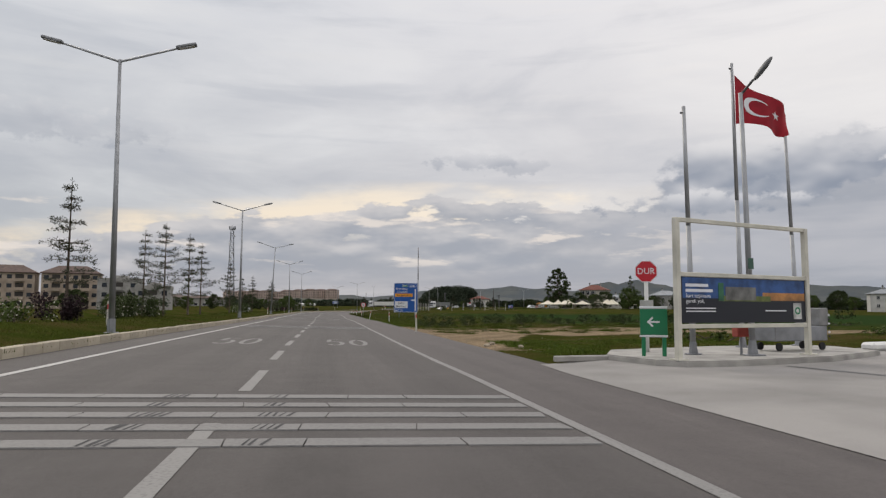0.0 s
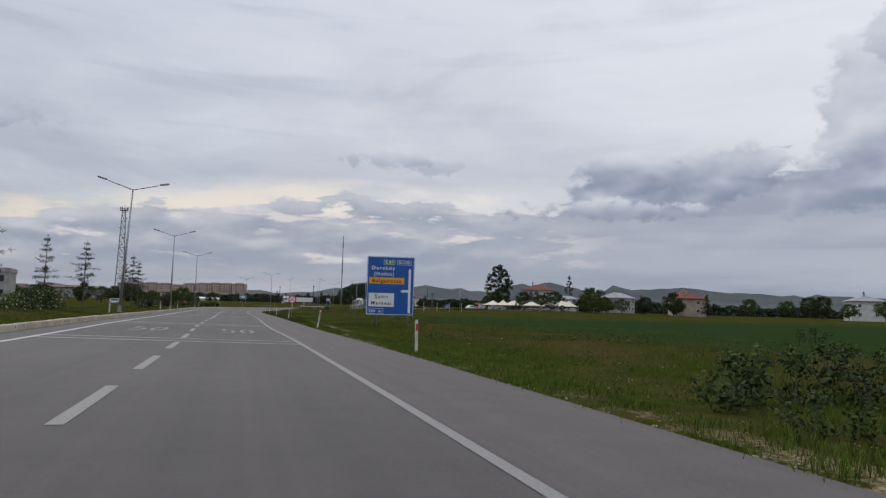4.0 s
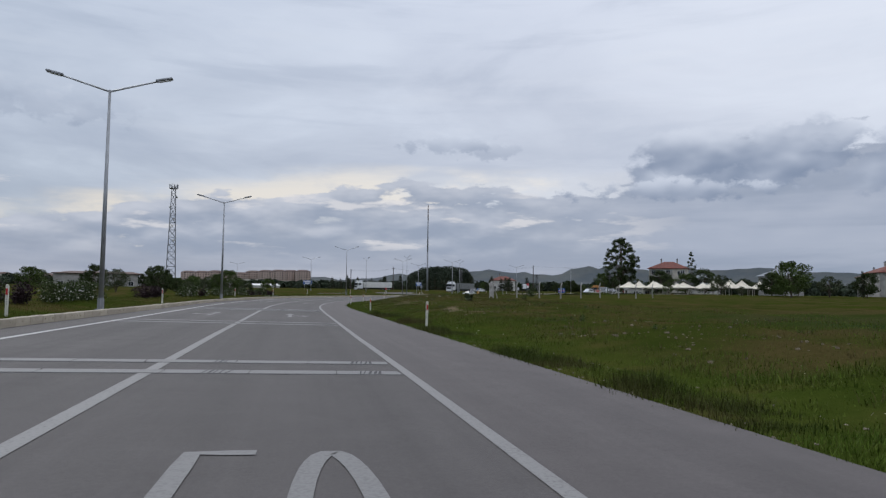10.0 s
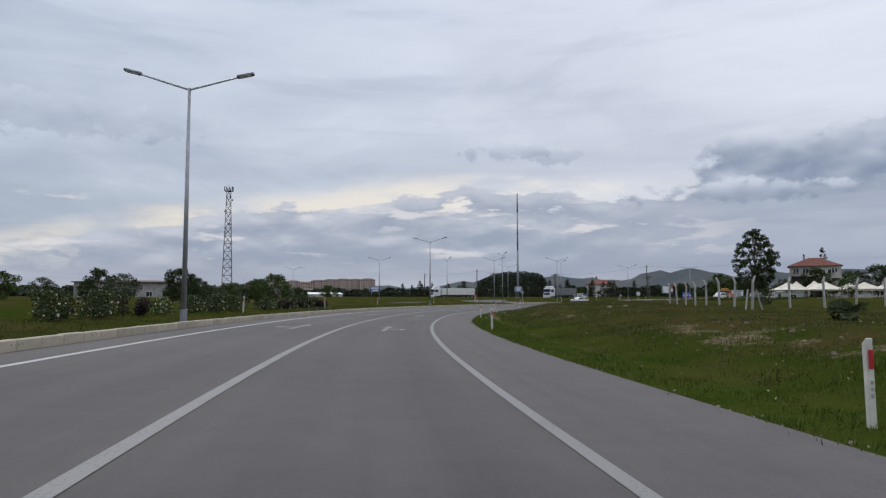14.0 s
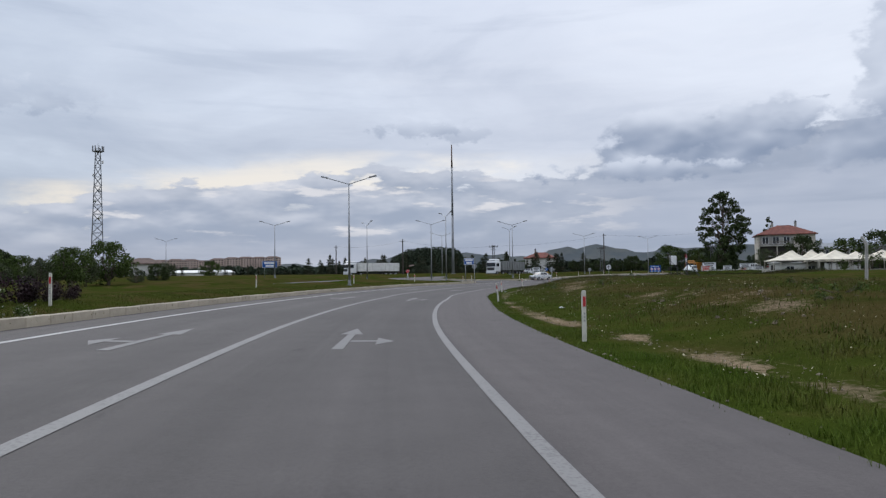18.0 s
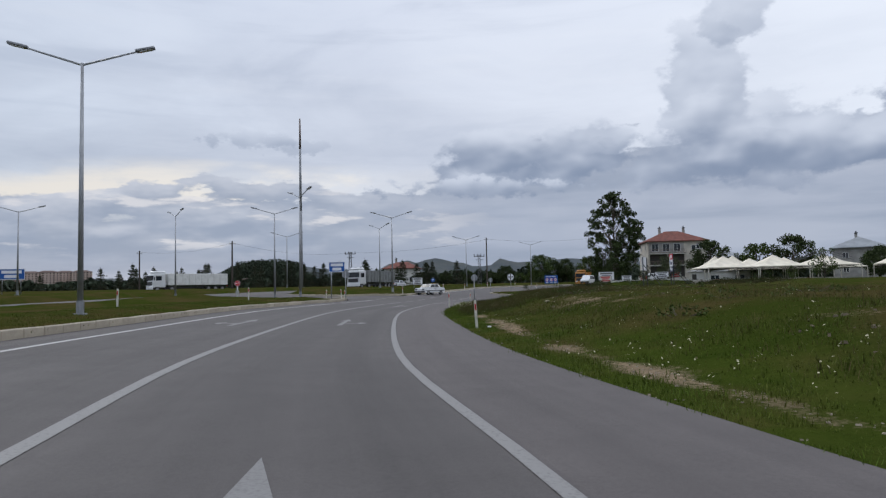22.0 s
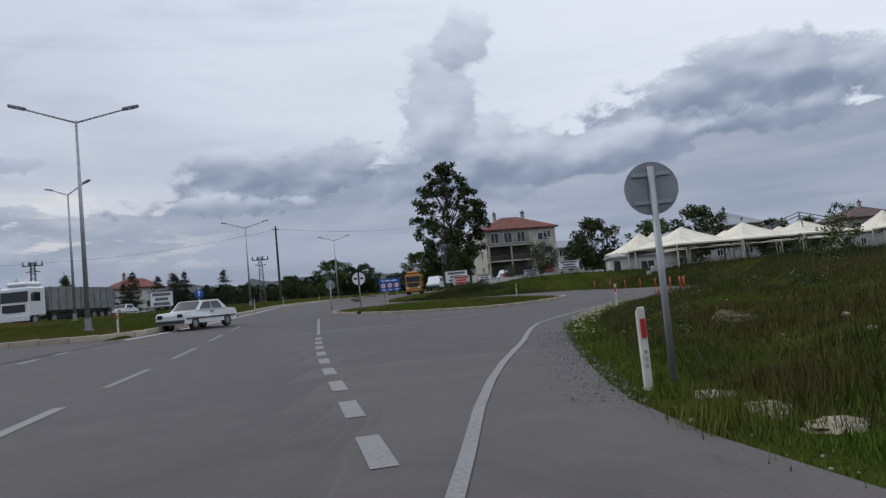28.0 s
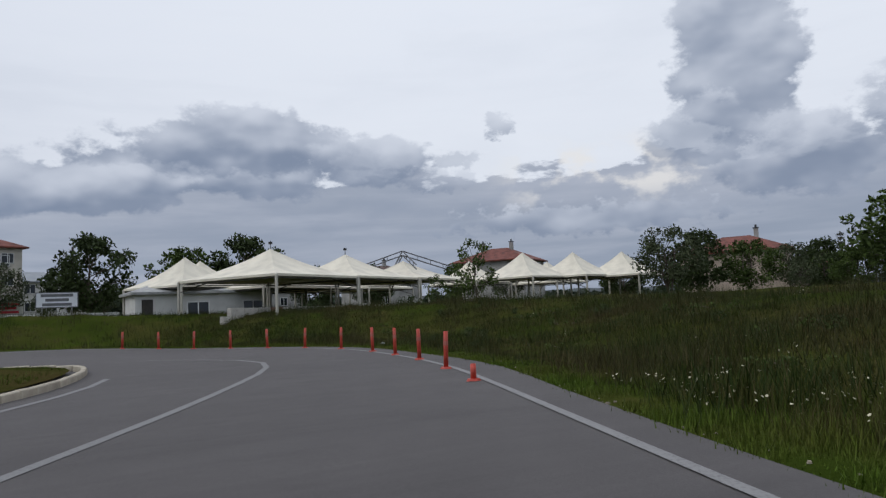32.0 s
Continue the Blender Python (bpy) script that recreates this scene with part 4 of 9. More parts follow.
# ---- lamps, masts, posts ----
def street_lamp(x, y, h=10.0, face=0.0, arm=2.0, group="street lamps", z=None, lean=0.0):
    """A twin-arm lamp: tapered octagonal pole, two rising arms, two flat heads."""
    root = thing("street_lamp", at(x, y, z, face) @ pose(0, 0, 0, 0, lean, 0), "tall grey galvanised street lamp with two arms", "street lamp", group)
    hz = h - (HT(x, y) if z is None else z)
    bm = B()
    cyl(bm, (0, 0, 0), (0, 0, hz), 0.115, 0.055, 8)
    part("pole", bm, GALV, root, smooth=True)
    bm = B()
    box(bm, -0.2, 0.2, -0.2, 0.2, -0.05, 0.04, bev=0.01)
    cyl(bm, (0, 0, 0.04), (0, 0, 0.5), 0.14, 0.14, 8)
    part("base_plate", bm, GALV_DULL, root)
    for sx in (-1, 1):
        bm = B()
        cyl(bm, (0, 0, hz - 0.08), (sx * arm, 0, hz + 0.52), 0.045, 0.035, 6)
        a = part("arm", bm, GALV, root)
        bm = B()
        m = pose(sx * (arm + 0.25), 0, hz + 0.6, 0, -sx * 13, 0)
        box(bm, -0.36, 0.36, -0.13, 0.13, -0.05, 0.06, m, 0.03)
        part("lamp_head", bm, GALV_DULL, a)
        bm = B()
        box(bm, -0.24, 0.26, -0.1, 0.1, -0.065, -0.052, m)
        part("lens", bm, SIGN_WHITE, a)
    return root


for x, y, ln in ((-7.5, 25.4, -0.7), (-8.14, 63.6, 0), (-8.8, 102.5, 2.5), (-8.6, 140.9, 0), (-7.95, 179.9, 0)):
    street_lamp(x, y, 9.95, lean=ln)
street_lamp(8.72, 255.2, 10.05, -17)
street_lamp(42.2, 305.0, 10.2, -28)
street_lamp(49.4, 327.2, 10.9, -72, 1.8)
street_lamp(73.5, 342.8, 10.6, -33)
street_lamp(101.5, 362.1, 11.2, -33)
street_lamp(26.8, 290.9, 10.3, -78, 1.7)
street_lamp(27.6, 304.5, 10.2, -18, 2.0)
street_lamp(37.8, 339.1, 10.4, -20)
street_lamp(18.2, 315.6, 10.8, -75, 1.8)
street_lamp(2.0, 313.6, 10.6, -5)
street_lamp(-24, 372, 11.0, 0)


def flag_mast(x, y, h):
    root = thing("tall_mast", at(x, y), "very tall grey steel mast without a flag", "mast")
    bm = B()
    cyl(bm, (0, 0, 0), (0, 0, h * 0.45), 0.34, 0.26, 12)
    part("lower_tube", bm, GALV_DULL, root, smooth=True)
    bm = B()
    cyl(bm, (0, 0, h * 0.45), (0, 0, h * 0.82), 0.25, 0.18, 12)
    part("middle_tube", bm, GALV_DULL, root, smooth=True)
    bm = B()
    cyl(bm, (0, 0, h * 0.82), (0, 0, h), 0.2, 0.12, 10)
    part("upper_tube", bm, mat("rusty_steel", (0.16, 0.11, 0.09), 0.8, 0.2, 2), root, smooth=True)
    bm = B()
    cyl(bm, (0, 0, 0), (0, 0, 0.1), 0.6, 0.6, 12)
    part("flange", bm, CONCRETE, root)


flag_mast(42.2, 346.5, 30.2)


def cell_tower(x, y, z, h):
    """A tapering square lattice tower with dishes and panel antennas."""
    root = thing("cell_tower", pose(x, y, z, 0, 0, 12), "grey lattice cell tower with antennas on top", "tower")
    steel = mat("faded_tower_paint", (0.20, 0.205, 0.22), 0.7, 0.2, 0.3)
    w0, w1, n = 5.4, 1.9, 14
    zs = [h * i / n for i in range(n + 1)]

    def w(v):
        return w0 + (w1 - w0) * v / h

    for sx, sy in ((-1, -1), (1, -1), (1, 1), (-1, 1)):
        bm = B()
        cyl(bm, (sx * w0 / 2, sy * w0 / 2, 0), (sx * w1 / 2, sy * w1 / 2, h), 0.2, 0.18, 5)
        part("leg", bm, steel, root)
    for k in range(4):
        c = ((-1, -1), (1, -1), (1, 1), (-1, 1))
        (ax, ay), (bx, by) = c[k], c[(k + 1) % 4]
        for a, b in zip(zs[:-1], zs[1:]):
            wa, wb = w(a) / 2, w(b) / 2
            for p0, p1 in (((ax * wa, ay * wa, a), (bx * wb, by * wb, b)), ((bx * wa, by * wa, a), (ax * wb, ay * wb, b)), ((ax * wb, ay * wb, b), (bx * wb, by * wb, b))):
                part("brace", cyl(B(), p0, p1, 0.085, 0.085, 4), steel, root)
    bm = B()
    cyl(bm, (0, 0, h - 1.4), (0, 0, h - 1.1), 2.1, 2.1, 10)
    part("platform", bm, steel, root)
    for k in range(9):
        a = k * 0.7
        bm = B()
        box(bm, -0.25, 0.25, -0.12, 0.12, -1.3, 1.1, pose(2.2 * math.cos(a), 2.2 * math.sin(a), h, 0, 0, math.degrees(a)), 0.03)
        part("panel_antenna", bm, GALV_DULL, root)
    for k, (dz, a) in enumerate(((0.9, 0.2), (0.8, 2.6), (0.68, 1.2), (0.6, 4.0), (0.5, 0.1), (0.47, 5.2))):
        bm = B()
        cyl(bm, (1.6 * math.cos(a), 1.6 * math.sin(a), h * dz), (2.2 * math.cos(a), 2.2 * math.sin(a), h * dz), 0.75, 0.6, 12)
        part("dish", bm, WHITE, root, smooth=False)
    bm = B()
    cyl(bm, (0, 0, h - 1), (0, 0, h + 2.4), 0.08, 0.04, 5)
    part("lightning_rod", bm, steel, root)


cell_tower(-73.3, 519.2, 2.0, 57.5)


def marker_post(x, y, face=0.0, lean=0.0, group="marker posts", turn=0.0, z=None, h=0.98):
    """A white delineator post with a red reflector on its face."""
    root = thing("marker_post", at(x, y, z, face) @ pose(0, 0, 0, turn, lean, 0), "white plastic marker post with a red reflector, beside the road", "marker post", group)
    bm = B()
    box(bm, -0.041, 0.041, -0.035, 0.035, -0.25, h, bev=0.01)
    for v in bm.verts:
        if v.co.z > h - 0.08 and v.co.y > 0:
            v.co.z -= 0.05
    part("post", bm, OFFWHITE, root)
    bm = B()
    box(bm, -0.029, 0.029, -0.05, -0.043, h - 0.32, h - 0.12, bev=0.003)
    part("reflector", bm, RED, root)
    for k in range(3):
        bm = B()
        box(bm, -0.016, 0.016, -0.04, -0.037, h - 0.62 + 0.07 * k, h - 0.58 + 0.07 * k)
        part("stencil_bar", bm, mat("grey_stencil", (0.33, 0.33, 0.31), 0.8), root)
    return root


for x, y, f, ln, z, h in ((4.55, 38.0, 3, -1.5, 0.0, 1.0), (5.2, 64.7, 0, -1, -0.05, 0.92), (4.5, 85.65, 0, 9, 0.03, 0.94), (4.5, 111.15, 0, 4, -0.05, 0.92), (4.55, 134.4, 2, 1, -0.05, 0.92), (4.65, 157.75, 0, -1, -0.1, 0.9), (4.8, 180.8, 0, -1, -0.05, 0.92),
                         (8.05, 203.75, -10, 0, 0.0, 0.9), (13.35, 225.4, -20, -5, -0.03, 0.9), (20.5, 246.2, -25, -3, -0.09, 0.9), (29.2, 264.9, -30, -1.5, 0.0, 0.98), (37.2, 276.5, -40, -0.5, -0.05, 0.9), (54.99, 286.62, -70, 1, 0.01, 0.87),
                         (77.8, 308.5, -60, 0, None, 0.98), (90, 336, -50, 0, None, 0.98), (74.5, 321, -50, 0, None, 0.98)):
    marker_post(x, y, f, ln, z=lay(x, y) + 0.01 if z is None else z, h=h)
for x, y, f, ln in ((-8.9, 29.6, 0, 1), (-8.9, 98.9, 0, 0), (-8.9, 132, 0, 0), (-8.9, 155.8, 0, 0), (-7.9, 193, 0, 2), (-4.4, 213.5, -5, 0), (0.7, 243.5, -14, 0), (10.3, 266, -22, 1), (19.8, 280, -28, 0), (29.4, 291.2, -35, 2),
                   (30.9, 290.2, -35, 4), (29.9, 288.0, -35, -4), (42.6, 302.9, -30, 0), (48.6, 309.2, -30, 1), (52.2, 313.0, -32, 0), (56, 318.4, -35, 0), (66, 330, -38, 0), (80, 346, -45, 0), (93, 356, -50, 0)):
    marker_post(x, y, f, ln)


def sign_post(root, x, z0, z1, r=0.04, name="post"):
    bm = B()
    cyl(bm, (x, 0.05, z0), (x, 0.05, z1), r, r, 10)
    return part(name, bm, GALV, root, smooth=True)


def upright(x, y, z, k=1.0):
    """Puts lettering on a sign face that looks to -Y."""
    return pose(x, y, z, 90, 0, 0) @ Matrix.Diagonal((k, 1, 1, 1))


def direction_sign():
    root = thing("direction_sign", pose(9.05, 86.95, 0, 0, 0, -8), "large blue direction sign with white lettering on two posts", "road sign")
    for x in (-0.82, 1.15):
        sign_post(root, x, -0.2, 4.3, 0.055)
    bm = B()
    box(bm, -1.48, 1.48, -0.02, 0.02, 0.76, 4.42, bev=0.012)
    p = part("panel", bm, SIGN_BLUE, root)
    bm = B()
    for a, b, c, d in ((-1.46, 1.46, 4.37, 4.4), (-1.46, 1.46, 0.78, 0.81), (-1.46, -1.43, 0.81, 4.37), (1.43, 1.46, 0.81, 4.37)):
        box(bm, a, b, -0.026, -0.019, c, d)
    part("border", bm, SIGN_WHITE, root)
    bm = B()
    box(bm, 1.12, 1.27, -0.026, -0.019, 0.9, 3.55)
    box(bm, 0.82, 1.12, -0.026, -0.019, 2.2, 2.34)
    poly(bm, [(0.6, 2.27), (0.84, 2.16), (0.84, 2.38)], -0.026, 0.006)
    poly(bm, [(1.07, 3.5), (1.32, 3.5), (1.195, 3.72)], -0.026, 0.006)
    part("route_arrow", bm, SIGN_WHITE, root)
    bm = B()
    box(bm, -1.34, 0.86, -0.027, -0.019, 2.7, 3.1)
    part("orange_panel", bm, SIGN_ORANGE, root, "orange lettered panel")
    bm = B()
    box(bm, -1.34, 0.24, -0.027, -0.019, 1.28, 2.12)
    part("white_panel", bm, SIGN_WHITE, root, "white lettered panel")
    bm = B()
    box(bm, -0.45, 0.24, -0.027, -0.019, 3.92, 4.2)
    part("green_panel", bm, SIGN_GREEN, root, "small green lettered panel")
    bm = B()
    for x0, x1, z0, z1 in ((-0.45, 0.24, 3.92, 4.2), (0.38, 1.28, 3.9, 4.2), (-1.42, -0.42, 0.82, 1.17)):
        t = 0.02
        for a, b, c, d in ((x0, x1, z1 - t, z1), (x0, x1, z0, z0 + t), (x0, x0 + t, z0, z1), (x1 - t, x1, z0, z1)):
            box(bm, a, b, -0.03, -0.024, c, d)
    part("thin_frame", bm, SIGN_WHITE, root)
    for s, size, x, z, c in (("E.87", 0.24, -0.105, 4.05, SIGN_WHITE), ("D.555", 0.24, 0.83, 4.05, SIGN_WHITE), ("Dereköy", 0.36, -0.48, 3.68, SIGN_WHITE), ("(Hudut)", 0.34, -0.42, 3.31, SIGN_WHITE),
                             ("Bulgaristan", 0.34, -0.24, 2.88, SIGN_BLACK), ("Şehir", 0.34, -0.55, 1.89, SIGN_BLACK), ("Merkezi", 0.34, -0.55, 1.49, SIGN_BLACK), ("200  m", 0.24, -0.92, 0.99, SIGN_WHITE)):
        words("lettering", s, size * 0.92, upright(x, -0.032, z), c, root, "", "CENTER", 1.0, 1.28, 0.006)
    bm = B()
    for z in (1.2, 2.4, 3.6):
        box(bm, -1.4, 1.4, 0.02, 0.06, z - 0.03, z + 0.03)
    part("back_rail", bm, GALV_DULL, root)


direction_sign()


def speed_sign(x, y, z, face):
    root = thing("speed_sign", pose(x, y, HT(x, y), 0, 0, face), "round white speed sign with a red rim, reading 50", "road sign")
    h = z - HT(x, y)
    sign_post(root, 0, -0.2, h + 0.3)
    bm = B()
    plate(bm, 0.375, -0.012, 0.0, 36, 0, h)
    part("plate", bm, SIGN_WHITE, root)
    bm = B()
    ring(bm, 0.275, 0.37, -0.015, 40, h)
    part("red_rim", bm, SIGN_RED, root)
    for k, dx in enumerate((-0.004, 0.004)):
        words("figures", "50", 0.43, upright(dx, -0.016 - 0.001 * k, h), SIGN_BLACK, root, "", "CENTER", 0.92)


speed_sign(4.81, 111.5, 1.77, -3)


def sign_back(x, y, z, face, r=0.45, sides=36, label="round grey sign seen from behind on a steel post", lean=0.0):
    root = thing("road_sign", pose(x, y, HT(x, y), 0, 0, face) @ pose(0, 0, 0, 0, lean, 0), label, "road sign")
    h = z - HT(x, y)
    sign_post(root, 0, -0.2, h + r * 0.8, 0.036)
    bm = B()
    plate(bm, r, -0.012, 0.008, sides, 22.5 if sides == 8 else 0, h)
    part("plate", bm, GALV_DULL, root)
    bm = B()
    for dz in (-0.15, 0.15):
        box(bm, -r * 0.7, r * 0.7, 0.008, 0.03, h + dz - 0.02, h + dz + 0.02)
    part("clamp_rail", bm, GALV, root)
    return root


sign_back(37.55, 276.4, 2.08, -50 + 180, 0.285)
sign_back(30.25, 287.8, 2.75, 150, 0.36)
sign_back(58.6, 309.0, 2.3, 140, 0.3, 36, "small grey sign seen from behind, on the island")


def no_horn_sign(x, y, z, face):
    root = thing("road_sign", pose(x, y, HT(x, y), 0, 0, face), "round white sign split by a black bar, on a post", "road sign")
    h = z - HT(x, y)
    sign_post(root, 0, -0.2, h + 0.3)
    bm = B()
    plate(bm, 0.5, -0.012, 0.0, 36, 0, h)
    part("plate", bm, SIGN_WHITE, root)
    bm = B()
    ring(bm, 0.47, 0.5, -0.014, 36, h)
    part("rim", bm, mat("grey_film", (0.3, 0.3, 0.31), 0.5), root)
    bm = B()
    box(bm, -0.06, 0.06, -0.018, -0.012, h - 0.48, h + 0.48)
    part("bar", bm, SIGN_BLACK, root)
    for s in (-1, 1):
        bm = B()
        box(bm, s * 0.24 - 0.13, s * 0.24 + 0.13, -0.017, -0.012, h - 0.06, h + 0.03)
        box(bm, s * 0.24 - 0.08, s * 0.24 + 0.08, -0.017, -0.012, h + 0.03, h + 0.1)
        part("car_figure", bm, SIGN_BLACK, root)


no_horn_sign(64.6, 313.2, 2.75, -45)


def triple_sign(x, y, face):
    root = thing("information_sign", pose(x, y, HT(x, y), 0, 0, face) @ Matrix.Diagonal((0.82, 0.82, 0.86, 1)), "blue board with three round white signs and a text line", "road sign")
    for s in (-0.9, 0.9):
        sign_post(root, s, -0.2, 2.6, 0.05)
    bm = B()
    box(bm, -1.5, 1.5, -0.02, 0.02, 1.0, 2.75, bev=0.01)
    part("panel", bm, SIGN_BLUE, root)
    for s in (-0.95, 0, 0.95):
        bm = B()
        plate(bm, 0.36, -0.03, -0.02, 28, 0, 1.82)
        d = part("disc", bm, SIGN_WHITE, root)
        bm = B()
        ring(bm, 0.28, 0.36, -0.033, 28, 1.82)
        part("red_rim", bm, SIGN_RED, d)
        bm = B()
        box(bm, -0.13, 0.13, -0.033, -0.03, 1.74, 1.9)
        part("figure_bar", bm, SIGN_BLACK, d)
        d.location.x = s
        bm = B()
        box(bm, s - 0.28, s + 0.28, -0.027, -0.02, 1.17, 1.3)
        part("text_bar", bm, SIGN_WHITE, root)
    for a, b in ((-1.2, -0.75), (-0.6, 0.1), (0.25, 1.0)):
        bm = B()
        box(bm, a, b, -0.027, -0.02, 2.42, 2.56)
        part("text_bar", bm, SIGN_WHITE, root)


triple_sign(86.8, 333.8, -42)


def lettered_board(x, y, z0, z1, w, face, frame, label, rows, ink, posts=2, bg=None, kind="board"):
    """A board on posts with unreadable text lines as bars."""
    root = thing(kind, pose(x, y, HT(x, y), 0, 0, face), label, "sign board")
    g = HT(x, y)
    for k in range(posts):
        px = -w * 0.35 + w * 0.7 * k / max(1, posts - 1)
        sign_post(root, px, -0.2, z1 - g, 0.045)
    bm = B()
    box(bm, -w / 2, w / 2, -0.02, 0.02, z0 - g, z1 - g, bev=0.01)
    part("panel", bm, bg or SIGN_WHITE, root)
    bm = B()
    for a, b, c, d in ((-w / 2, w / 2, z1 - g - 0.05, z1 - g), (-w / 2, w / 2, z0 - g, z0 - g + 0.05), (-w / 2, -w / 2 + 0.05, z0 - g, z1 - g), (w / 2 - 0.05, w / 2, z0 - g, z1 - g)):
        box(bm, a, b, -0.03, -0.021, c, d)
    part("frame", bm, frame, root)
    hh = z1 - z0
    for i in range(rows):
        zz = z1 - g - hh * (i + 0.7) / (rows + 0.4)
        k = 0.55 + 0.35 * ((i * 7 + 3) % 5) / 5
        bm = B()
        box(bm, -w * k / 2, w * k / 2, -0.028, -0.021, zz - hh * 0.14 / rows * 2, zz + hh * 0.14 / rows * 2)
        part("text_bar", bm, ink, root)
    return root


GREY_INK = mat("grey_ink", (0.16, 0.16, 0.17), 0.6)
lettered_board(51.6, 318, 1.9, 2.95, 1.5, -12, GREY_INK, "white board with dark text lines on two posts", 3, GREY_INK)
lettered_board(29.6, 288.4, 3.0, 3.95, 1.5, -20, SIGN_WHITE, "small blue direction sign on a single post", 2, SIGN_WHITE, 1, SIGN_BLUE, "road_sign")
lettered_board(1.1, 317.6, 3.3, 4.5, 2.6, -5, SIGN_WHITE, "blue direction sign far across the median", 2, SIGN_WHITE, 2, SIGN_BLUE, "road_sign")
lettered_board(96.1, 314.7, 2.4, 3.35, 2.3, -55, GREY_INK, "white notice board with faint text above the wall", 3, GREY_INK)


INDIGO = mat("indigo_print", (0.02, 0.028, 0.08), 0.5, 0.06, 2.0)


def hoarding(x, y, face, half, z0, z1, label, panels, prints):
    """A panel on two posts with raking braces; panels and prints are spans of its width and height."""
    g = HT(x, y)
    root = thing("advertising_sign", pose(x, y, g, 0, 0, face), label, "sign board")
    for s in (-half * 0.92, half * 0.92):
        bm = B()
        box(bm, s - 0.04, s + 0.04, 0.02, 0.1, -0.35, z1 - g, bev=0.008)
        part("post", bm, DARK, root)
        bm = B()
        cyl(bm, (s, 0.08, z0 - g + 0.5), (s, 1.9, -0.25), 0.03, 0.03, 6)
        part("brace", bm, DARK, root)
    for nm, a, b, m in panels:
        bm = B()
        box(bm, -half, half, -0.02, 0.02, a - g + 0.002, b - g, bev=0.005)
        part(nm, bm, m, root)
    for nm, pts, m in prints:
        bm = B()
        poly(bm, [(u * half, v - g) for u, v in pts], -0.026, 0.004)
        part(nm, bm, m, root)


def bar(a, b, z, h=0.05):
    return [(a, z - h), (b, z - h), (b, z + h), (a, z + h)]


hoarding(54.2, 274.2, 218.7, 1.35, 2.5, 3.72, "white advertising panel with green print on braced dark posts", (("white_panel", 2.5, 3.72, SIGN_WHITE),),
         [("green_print", [(-0.95, 2.54), (-0.6, 2.54), (-0.7, 2.9), (-0.95, 3.2)], SIGN_GREEN)]
         + [("text_bar", bar(a, b, z, 0.06), m) for a, b, z, m in ((-0.6, 0.1, 3.52, SIGN_GREEN), (0.2, 0.85, 3.52, SIGN_GREEN), (-0.5, 0.8, 3.3, GREY_INK), (-0.5, 0.85, 3.08, SIGN_BLUE), (-0.5, 0.7, 2.88, GREY_INK), (-0.4, 0.85, 2.68, SIGN_BLUE))])
hoarding(53.6, 270.3, 232, 0.95, 2.25, 3.8, "tall advertising panel with red head and blue foot", (("red_head", 3.3, 3.8, SIGN_RED), ("white_panel", 2.72, 3.3, SIGN_WHITE), ("blue_foot", 2.25, 2.72, INDIGO)),
         [("round_mark", [(-0.65 + 0.24 * math.cos(k * 0.524), 3.42 + 0.2 * math.sin(k * 0.524)) for k in range(12)], SIGN_WHITE), ("blue_mark", [(-0.85, 3.28), (-0.45, 3.28), (-0.62, 2.95), (-0.68, 2.95)], SIGN_BLUE)]
         + [("text_bar", bar(a, b, z, h), m) for a, b, z, h, m in ((-0.25, 0.85, 3.55, 0.12, SIGN_WHITE), (-0.3, 0.8, 3.0, 0.13, INDIGO), (-0.85, 0.1, 2.55, 0.09, SIGN_WHITE), (0.2, 0.85, 2.45, 0.1, SIGN_WHITE))])


def chevron_sign(x, y, face):
    root = thing("chevron_sign", at(x, y, None, face), "yellow and black chevron board with a round blue sign above", "road sign")
    sign_post(root, 0, -0.1, 2.0)
    bm = B()
    box(bm, -0.3, 0.3, -0.015, 0.015, 0.35, 1.15, bev=0.005)
    part("panel", bm, SIGN_YELLOW, root)
    for k in range(3):
        z = 0.45 + 0.24 * k
        bm = B()
        poly(bm, [(-0.3, z), (0, z + 0.18), (0.3, z), (0.3, z + 0.1), (0, z + 0.28), (-0.3, z + 0.1)], -0.02, 0.004)
        part("chevron", bm, SIGN_BLACK, root)
    bm = B()
    plate(bm, 0.28, -0.012, 0.0, 28, 0, 1.6)
    part("disc", bm, SIGN_BLUE, root)
    bm = B()
    box(bm, -0.03, 0.03, -0.018, -0.013, 1.45, 1.72)
    poly(bm, [(-0.13, 1.64), (0.13, 1.64), (0, 1.8)], -0.018, 0.004)
    part("white_arrow", bm, SIGN_WHITE, root)


chevron_sign(52.0, 313.7, -30)


def stop_sign(x, y, z, face, group=""):
    root = thing("stop_sign", at(x, y, None, face), "red eight-sided stop sign with white rim, reading DUR", "road sign")
    h = z - HT(x, y)
    bm = B()
    cyl(bm, (0, 0.05, -0.1), (0, 0.05, h + 0.2), 0.05, 0.05, 10)
    part("post", bm, WHITE, root, smooth=True)
    bm = B()
    plate(bm, 0.29, -0.012, 0.0, 8, 22.5, h)
    part("plate", bm, SIGN_WHITE, root)
    bm = B()
    plate(bm, 0.27, -0.016, -0.0125, 8, 22.5, h)
    part("red_face", bm, SIGN_RED, root)
    words("lettering", "DUR", 0.22, upright(0, -0.019, h), SIGN_WHITE, root, "", "CENTER", 0.95)
    bm = B()
    box(bm, -0.16, 0.16, -0.03, 0.1, h - 1.0, h - 0.72, bev=0.01)
    part("junction_box", bm, mat("grey_box", (0.5, 0.5, 0.48), 0.7), root)


stop_sign(7.73, 16.3, 2.14, -22)
stop_sign(22.0, 296.5, 2.2, -10)


